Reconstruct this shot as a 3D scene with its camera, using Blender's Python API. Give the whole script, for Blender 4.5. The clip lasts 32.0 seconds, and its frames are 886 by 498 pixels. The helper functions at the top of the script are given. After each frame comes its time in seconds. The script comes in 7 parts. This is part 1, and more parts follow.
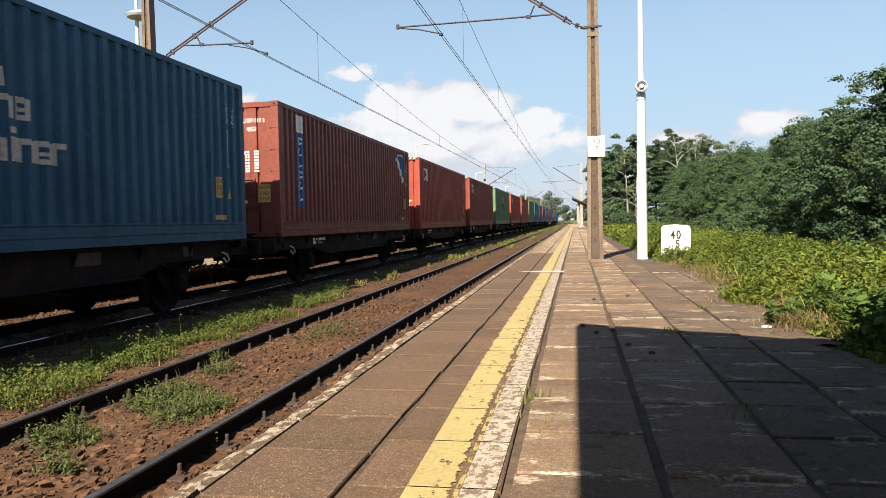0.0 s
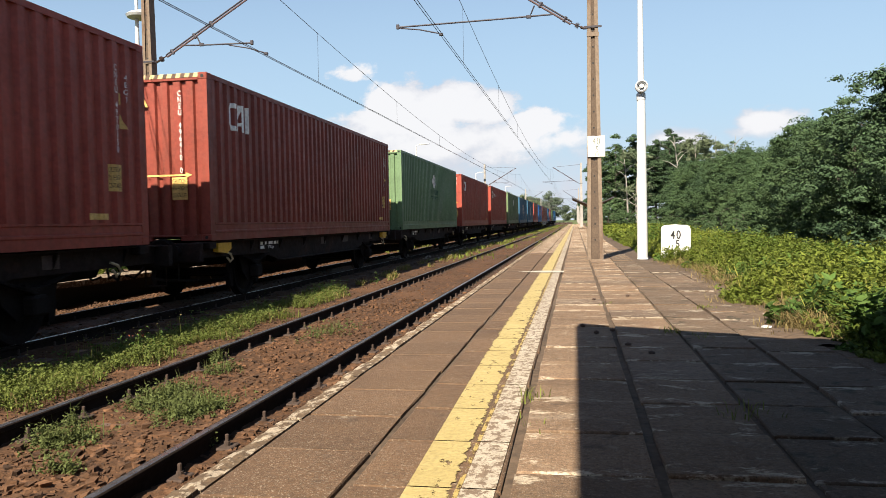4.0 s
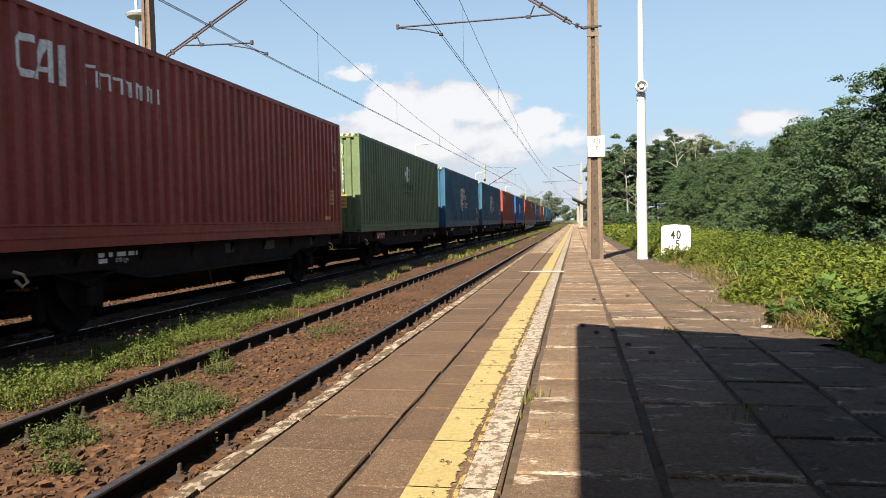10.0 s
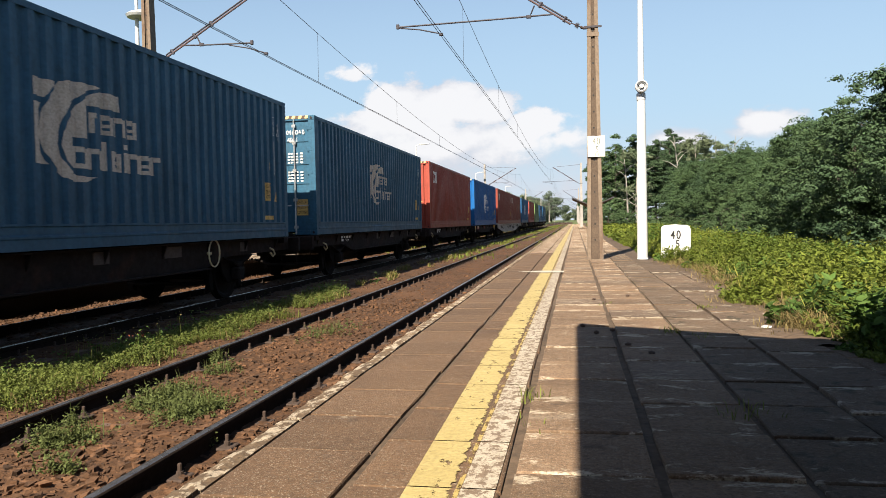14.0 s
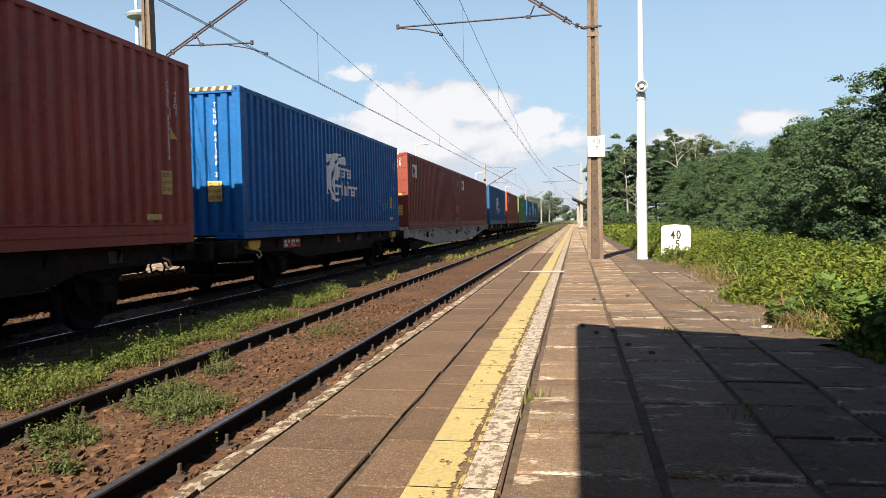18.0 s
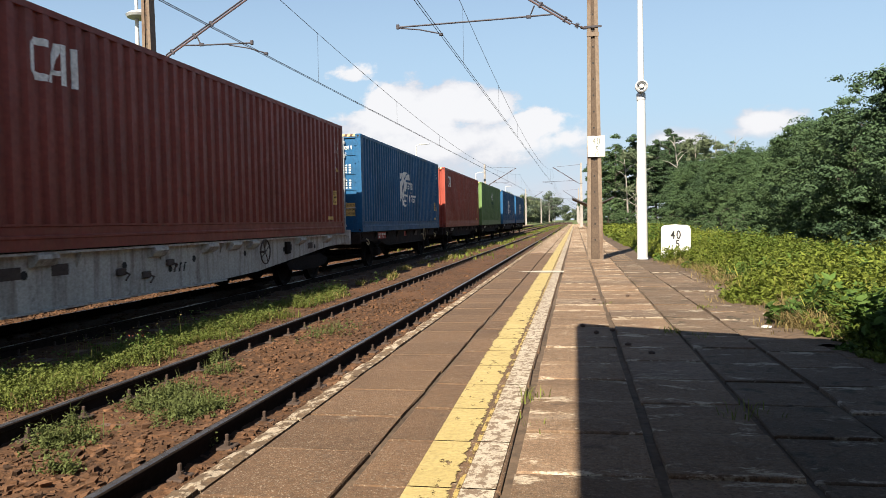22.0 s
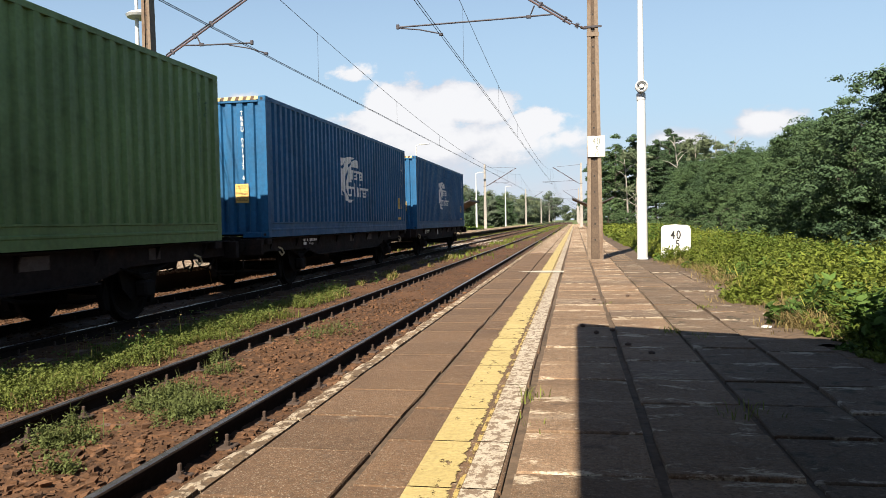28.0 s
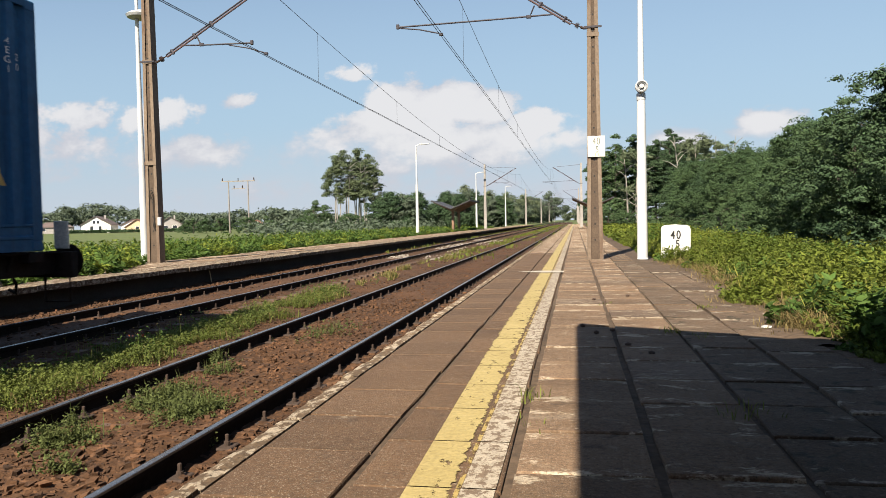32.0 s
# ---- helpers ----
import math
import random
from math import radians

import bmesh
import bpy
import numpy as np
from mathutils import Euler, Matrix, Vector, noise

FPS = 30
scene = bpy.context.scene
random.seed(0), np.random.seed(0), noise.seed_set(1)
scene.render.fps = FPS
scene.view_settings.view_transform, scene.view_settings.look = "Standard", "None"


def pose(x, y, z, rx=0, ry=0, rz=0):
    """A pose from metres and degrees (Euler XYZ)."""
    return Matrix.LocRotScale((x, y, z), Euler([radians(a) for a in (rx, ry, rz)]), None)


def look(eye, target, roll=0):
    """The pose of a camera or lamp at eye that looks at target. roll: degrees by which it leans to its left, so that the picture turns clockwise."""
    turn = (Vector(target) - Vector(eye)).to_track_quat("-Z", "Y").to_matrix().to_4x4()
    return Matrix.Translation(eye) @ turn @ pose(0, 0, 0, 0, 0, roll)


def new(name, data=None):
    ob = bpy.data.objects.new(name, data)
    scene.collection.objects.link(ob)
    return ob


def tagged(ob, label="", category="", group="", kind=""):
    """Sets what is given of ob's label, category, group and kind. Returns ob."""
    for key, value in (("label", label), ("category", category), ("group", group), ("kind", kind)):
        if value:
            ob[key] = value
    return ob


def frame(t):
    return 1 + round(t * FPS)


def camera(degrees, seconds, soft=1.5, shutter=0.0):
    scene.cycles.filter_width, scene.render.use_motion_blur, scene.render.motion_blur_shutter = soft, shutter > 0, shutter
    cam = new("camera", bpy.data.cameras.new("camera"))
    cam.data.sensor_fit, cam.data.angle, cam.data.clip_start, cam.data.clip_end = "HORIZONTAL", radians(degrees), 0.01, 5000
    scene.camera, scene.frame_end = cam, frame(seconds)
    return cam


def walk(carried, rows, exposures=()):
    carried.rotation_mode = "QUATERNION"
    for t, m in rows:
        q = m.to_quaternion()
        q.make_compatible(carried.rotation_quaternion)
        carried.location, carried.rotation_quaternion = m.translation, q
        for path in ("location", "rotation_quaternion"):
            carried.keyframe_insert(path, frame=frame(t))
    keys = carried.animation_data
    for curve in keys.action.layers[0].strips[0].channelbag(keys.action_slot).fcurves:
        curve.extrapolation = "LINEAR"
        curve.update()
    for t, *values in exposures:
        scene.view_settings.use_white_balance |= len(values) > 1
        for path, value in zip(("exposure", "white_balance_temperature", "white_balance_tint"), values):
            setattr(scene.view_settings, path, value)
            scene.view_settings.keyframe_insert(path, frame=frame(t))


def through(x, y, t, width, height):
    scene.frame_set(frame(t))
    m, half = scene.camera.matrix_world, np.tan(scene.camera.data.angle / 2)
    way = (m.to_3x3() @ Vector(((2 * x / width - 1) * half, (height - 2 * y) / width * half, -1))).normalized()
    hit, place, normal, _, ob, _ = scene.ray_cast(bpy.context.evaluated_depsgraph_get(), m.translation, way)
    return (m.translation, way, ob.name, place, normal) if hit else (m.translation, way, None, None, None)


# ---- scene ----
# World: x to the right of the line, y along the line away from the camera, z = 0 at the rail heads.
EYE_Z = 1.339
cam = camera(61.9, 32.0, soft=0.75, shutter=0.12)
STAND = Matrix.Translation((0, 0, EYE_Z)) @ pose(0, 0, 0, 0, 0, 10.215) @ pose(0, 0, 0, 90 - 2.076) @ pose(0, 0, 0, 0, 0, -1.142)
walk(cam, [(0.0, STAND), (32.0, STAND)], exposures=[(0.0, 1.66), (30.6, 1.66), (31.4, 1.58), (32.0, 1.44)])

# ---------------------------------------------------------------- light
SUN_AZ = 12.0      # degrees from the line, coming from behind and the left
SUN_EL = 43.0
world = bpy.data.worlds.new("world")
scene.world = world
world.use_nodes = True


def sky_nodes():
    nt = world.node_tree
    nt.nodes.clear()
    n, l = nt.nodes.new, nt.links.new

    def put(sock, v):
        if hasattr(v, "is_linked"):
            l(v, sock)
        else:
            sock.default_value = v

    def m(op, a, b=0.0, c=None):
        k = n("ShaderNodeMath")
        k.operation = op
        put(k.inputs[0], a)
        put(k.inputs[1], b)
        if c is not None:
            put(k.inputs[2], c)
        return k.outputs[0]

    def ramp(v, lo, hi, a=0.0, b=1.0):
        k = n("ShaderNodeMapRange")
        k.interpolation_type = "SMOOTHSTEP"
        for i, x in enumerate((v, lo, hi, a, b)):
            put(k.inputs[i], x)
        return k.outputs[0]

    out, bg = n("ShaderNodeOutputWorld"), n("ShaderNodeBackground")
    sky = n("ShaderNodeTexSky")
    sky.sky_type, sky.sun_disc = "NISHITA", False
    sky.sun_elevation, sky.sun_rotation = radians(SUN_EL), radians(180 + SUN_AZ)
    sky.air_density, sky.dust_density, sky.ozone_density = 1.0, 0.8, 1.0
    tc, sep = n("ShaderNodeTexCoord"), n("ShaderNodeSeparateXYZ")
    l(tc.outputs["Generated"], sep.inputs[0])
    x, y, z = sep.outputs
    ya = m("MAXIMUM", m("ABSOLUTE", y), 0.05)
    u, v = m("DIVIDE", x, ya), m("DIVIDE", z, ya)
    comb = n("ShaderNodeCombineXYZ")
    l(u, comb.inputs[0])
    l(v, comb.inputs[1])
    l(y, comb.inputs[2])

    def cloud_noise(scale, detail, rough, shift):
        k, mp = n("ShaderNodeTexNoise"), n("ShaderNodeMapping")
        mp.inputs["Location"].default_value = (shift, shift * 0.7, 0)
        mp.inputs["Scale"].default_value = (1.0, 1.5, 0.2)
        l(comb.outputs[0], mp.inputs[0])
        l(mp.outputs[0], k.inputs["Vector"])
        k.inputs["Scale"].default_value, k.inputs["Detail"].default_value, k.inputs["Roughness"].default_value = scale, detail, rough
        return k.outputs[0]

    puff = cloud_noise(15.0, 10.0, 0.60, 3.1)
    shade = cloud_noise(6.0, 5.0, 0.55, 7.7)
    # cloud banks: u, v, half width, half height, weight
    banks = [(-0.170, 0.172, 0.019, 0.014, 1.35), (-0.148, 0.163, 0.020, 0.016, 1.25), (-0.112, 0.160, 0.024, 0.014, 1.30), (-0.135, 0.148, 0.050, 0.020, 1.2), (-0.062, 0.137, 0.032, 0.012, 1.1),
             (-0.255, 0.178, 0.028, 0.018, 1.1), (-0.300, 0.208, 0.060, 0.019, 0.56), (-0.335, 0.203, 0.034, 0.012, 0.48), (-0.250, 0.172, 0.055, 0.028, 0.95), (-0.225, 0.140, 0.085, 0.035, 1.0),
             (-0.160, 0.163, 0.050, 0.030, 1.1), (-0.113, 0.150, 0.045, 0.030, 1.1), (-0.060, 0.125, 0.060, 0.028, 0.95), (-0.007, 0.107, 0.050, 0.018, 0.85),
             (-0.160, 0.105, 0.190, 0.052, 1.0), (-0.350, 0.105, 0.110, 0.036, 0.72), (-0.190, 0.150, 0.070, 0.035, 1.0), (-0.465, 0.182, 0.036, 0.014, 0.8), (0.238, 0.118, 0.046, 0.024, 1.0),
             (0.215, 0.108, 0.050, 0.012, 0.8), (0.130, 0.100, 0.090, 0.020, 0.72), (0.050, 0.040, 0.200, 0.030, 0.70), (-0.730, 0.170, 0.095, 0.034, 0.80), (-0.620, 0.160, 0.080, 0.034, 0.78),
             (-0.560, 0.105, 0.160, 0.040, 0.75), (-0.750, 0.120, 0.140, 0.050, 0.75), (-0.300, 0.050, 0.500, 0.035, 0.60), (0.600, 0.130, 0.120, 0.050, 0.80)]
    total = 0.0
    for bu, bv, wu, wv, wt in banks:
        du = m("DIVIDE", m("SUBTRACT", u, bu), wu)
        dv = m("DIVIDE", m("SUBTRACT", v, bv), wv)
        r2 = m("ADD", m("MULTIPLY", du, du), m("MULTIPLY", dv, dv))
        g = m("MULTIPLY", m("EXPONENT", m("MULTIPLY", r2, -0.8)), wt)
        total = m("MAXIMUM", total, g)
    dens = m("ADD", total, m("MULTIPLY", m("SUBTRACT", puff, 0.5), 1.5))
    mask = ramp(dens, 0.40, ramp(v, 0.09, 0.15, 0.90, 0.62))
    up = ramp(v, 0.0, 0.03)
    mask = m("MULTIPLY", m("MULTIPLY", mask, up), 0.94)
    lit = ramp(m("ADD", m("ADD", dens, m("MULTIPLY", m("SUBTRACT", shade, 0.5), 1.5)), m("MULTIPLY", m("SUBTRACT", v, 0.11), 3.0)), 0.50, 1.0)
    tone = n("ShaderNodeMix")
    tone.data_type = "RGBA"
    l(lit, tone.inputs[0])
    tone.inputs[6].default_value = (4.45, 4.55, 5.0, 1)
    tone.inputs[7].default_value = (6.05, 6.0, 6.1, 1)
    # milky haze close to the horizon
    haze = n("ShaderNodeMix")
    haze.data_type = "RGBA"
    l(ramp(v, 0.62, 0.0, 0.0, 0.9), haze.inputs[0])
    l(sky.outputs[0], haze.inputs[6])
    haze.inputs[7].default_value = (3.10, 4.30, 5.40, 1)
    mix = n("ShaderNodeMix")
    mix.data_type = "RGBA"
    l(mask, mix.inputs[0])
    low = n("ShaderNodeMix")
    low.data_type = "RGBA"
    l(ramp(v, 0.15, 0.0, 0.0, 0.65), low.inputs[0])
    l(haze.outputs[2], low.inputs[6])
    low.inputs[7].default_value = (4.65, 4.85, 5.3, 1)
    l(low.outputs[2], mix.inputs[6])
    l(tone.outputs[2], mix.inputs[7])
    l(mix.outputs[2], bg.inputs[0])
    bg.inputs[1].default_value = 0.05
    l(bg.outputs[0], out.inputs[0])


sky_nodes()
sun = new("sun", bpy.data.lights.new("sun", "SUN"))
sun.data.energy, sun.data.angle, sun.data.color = 5.0, radians(0.55), (1.0, 0.89, 0.73)
_a, _e = radians(SUN_AZ), radians(SUN_EL)
SUN_DIR = Vector((-math.sin(_a) * math.cos(_e), -math.cos(_a) * math.cos(_e), math.sin(_e)))
sun.matrix_world = look(SUN_DIR * 60, (0, 0, 0))


# ---------------------------------------------------------------- materials
def mat(name, c1, c2=None, rough=0.8, metal=0.0, s1=1.5, s2=30.0, amp=0.25, bump=0.15, bs=60.0, spec=0.3, rnd=0.0, isl=0.0,
        streak=None, stain=None, worn=None, squash=(1, 1, 1), flecks=()):
    """A surface: two colours mixed by a broad noise, a fine grain, streaks or stains, and relief."""
    ma = bpy.data.materials.new(name)
    ma.use_nodes = True
    nt = ma.node_tree
    n, l = nt.nodes.new, nt.links.new
    b = nt.nodes["Principled BSDF"]
    tc = n("ShaderNodeTexCoord")
    where = tc.outputs["Object"]
    if rnd:
        oi = n("ShaderNodeObjectInfo")
        add, sc = n("ShaderNodeVectorMath"), n("ShaderNodeVectorMath")
        sc.operation = "SCALE"
        sc.inputs[0].default_value = (71.0, 43.0, 17.0)
        l(oi.outputs["Random"], sc.inputs["Scale"])
        l(where, add.inputs[0])
        l(sc.outputs[0], add.inputs[1])
        where = add.outputs[0]

    def noise_tex(scale, detail=5.0, sc=(1, 1, 1), rough_=0.6):
        k, mp = n("ShaderNodeTexNoise"), n("ShaderNodeMapping")
        mp.inputs["Scale"].default_value = sc
        l(where, mp.inputs[0])
        l(mp.outputs[0], k.inputs["Vector"])
        k.inputs["Scale"].default_value, k.inputs["Detail"].default_value, k.inputs["Roughness"].default_value = scale, detail, rough_
        return k.outputs[0]

    def rng(v, lo, hi, a=0.0, bb=1.0):
        k = n("ShaderNodeMapRange")
        l(v, k.inputs[0])
        for i, x in enumerate((lo, hi, a, bb)):
            k.inputs[i + 1].default_value = x
        return k.outputs[0]

    def mixc(f, a, c, mode="MIX"):
        k = n("ShaderNodeMix")
        k.data_type, k.blend_type = "RGBA", mode
        for i, x in ((0, f), (6, a), (7, c)):
            if hasattr(x, "is_linked"):
                l(x, k.inputs[i])
            else:
                k.inputs[i].default_value = x if i == 0 else (*x, 1)
        return k.outputs[2]

    c2 = c2 or tuple(x * 0.72 for x in c1)
    col = mixc(rng(noise_tex(s1, 5, squash), 0.33, 0.67), c1, c2)
    if streak:
        sc, samt, sthr = streak
        col = mixc(rng(noise_tex(3.0, 4, (3.0, 3.0, 0.22)), sthr, sthr + 0.2, 0.0, samt), col, sc)
    if stain:
        sc, samt, sthr, ss = stain
        col = mixc(rng(noise_tex(ss, 6, squash), sthr, sthr + 0.10, 0.0, samt), col, sc)
    for fc, famt, fthr, fwide, fscale, fsq, joint in flecks:
        f = noise_tex(fscale, 8 if fscale < 60 else 2, fsq, 0.68)
        if joint:       # gathers along the cross joints of a slab
            sp, e, k = n("ShaderNodeSeparateXYZ"), n("ShaderNodeMath"), n("ShaderNodeMath")
            e.operation, k.operation = "ABSOLUTE", "ADD"
            l(tc.outputs["Object"], sp.inputs[0])
            l(sp.outputs[1], e.inputs[0])
            l(f, k.inputs[0])
            l(rng(e.outputs[0], 0.12, 0.28, -0.03, joint), k.inputs[1])
            g = n("ShaderNodeMath")
            g.operation = "MULTIPLY_ADD"        # frays the edges of each patch
            l(noise_tex(42.0, 5, (0.8, 1.8, 1), 0.7), g.inputs[0])
            g.inputs[1].default_value = 0.34
            l(k.outputs[0], g.inputs[2])
            f = g.outputs[0]
            fthr += 0.17
        col = mixc(rng(f, fthr, fthr + fwide, 0.0, famt), col, fc)
    grain = rng(noise_tex(s2, 4), 0.3, 0.7, 1.0 - amp, 1.0 + amp)
    if rnd:
        k = n("ShaderNodeMath")
        k.operation = "MULTIPLY"
        l(grain, k.inputs[0])
        l(rng(oi.outputs["Random"], 0.0, 1.0, 1.0 - rnd, 1.0 + rnd), k.inputs[1])
        grain = k.outputs[0]
    if isl:
        ge = n("ShaderNodeNewGeometry")
        k = n("ShaderNodeMath")
        k.operation = "MULTIPLY"
        l(grain, k.inputs[0])
        l(rng(ge.outputs["Random Per Island"], 0.0, 1.0, 1.0 - isl, 1.0 + isl), k.inputs[1])
        grain = k.outputs[0]
    cg = n("ShaderNodeCombineColor")
    for i in range(3):
        l(grain, cg.inputs[i])
    col = mixc(1.0, col, cg.outputs[0], "MULTIPLY")
    l(col, b.inputs["Base Color"])
    b.inputs["Roughness"].default_value, b.inputs["Metallic"].default_value = rough, metal
    b.inputs["Specular IOR Level"].default_value = spec
    if rough > 0.15:
        l(rng(noise_tex(s2 * 0.4, 3), 0.3, 0.7, max(0.05, rough - 0.12), min(1.0, rough + 0.1)), b.inputs["Roughness"])
    if bump:
        k = n("ShaderNodeBump")
        k.inputs["Strength"].default_value, k.inputs["Distance"].default_value = bump, 0.01
        l(noise_tex(bs, 4), k.inputs["Height"])
        l(k.outputs[0], b.inputs["Normal"])
    if worn:
        thr, wscale, wsq = worn[:3]
        tr, mx = n("ShaderNodeBsdfTransparent"), n("ShaderNodeMixShader")
        patchy = noise_tex(wscale, 8, wsq, 0.72)
        if len(worn) > 3:       # wears away towards its long sides
            sp, d, e = n("ShaderNodeSeparateXYZ"), n("ShaderNodeMath"), n("ShaderNodeMath")
            l(tc.outputs["Object"], sp.inputs[0])
            d.operation, e.operation = "SUBTRACT", "ABSOLUTE"
            l(sp.outputs[0], d.inputs[0])
            d.inputs[1].default_value = worn[3]
            l(d.outputs[0], e.inputs[0])
            k = n("ShaderNodeMath")
            k.operation = "SUBTRACT"
            l(patchy, k.inputs[0])
            l(rng(e.outputs[0], worn[4] * 0.66, worn[4], 0.0, 0.30), k.inputs[1])
            patchy = k.outputs[0]
        l(rng(patchy, thr, thr + 0.04), mx.inputs[0])
        l(tr.outputs[0], mx.inputs[1])
        l(b.outputs[0], mx.inputs[2])
        l(mx.outputs[0], nt.nodes["Material Output"].inputs[0])
    return ma


def leafy(name, c1, c2, through=0.35, rough=0.65, isl=0.28):
    """Foliage: leaf colours that vary from leaf to leaf, partly translucent."""
    ma = mat(name, c1, c2, rough=rough, s1=0.35, s2=6.0, amp=0.2, bump=0.0, spec=0.12, isl=isl, rnd=0.12)
    nt = ma.node_tree
    b = nt.nodes["Principled BSDF"]
    tr, mx = nt.nodes.new("ShaderNodeBsdfTranslucent"), nt.nodes.new("ShaderNodeMixShader")
    nt.links.new(b.inputs["Base Color"].links[0].from_socket, tr.inputs[0])
    mx.inputs[0].default_value = through
    nt.links.new(b.outputs[0], mx.inputs[1])
    nt.links.new(tr.outputs[0], mx.inputs[2])
    nt.links.new(mx.outputs[0], nt.nodes["Material Output"].inputs[0])
    return ma


def paint(name, c, streak=(0.10, 0.05, 0.03), amt=0.26):
    return mat(name, c, tuple(x * 0.70 for x in c), rough=0.52, s1=0.7, s2=14.0, amp=0.16, bump=0.30, bs=5.0, spec=0.24,
               streak=(streak, amt, 0.50), stain=(tuple(x * 0.6 for x in streak), 0.35, 0.62, 2.6))


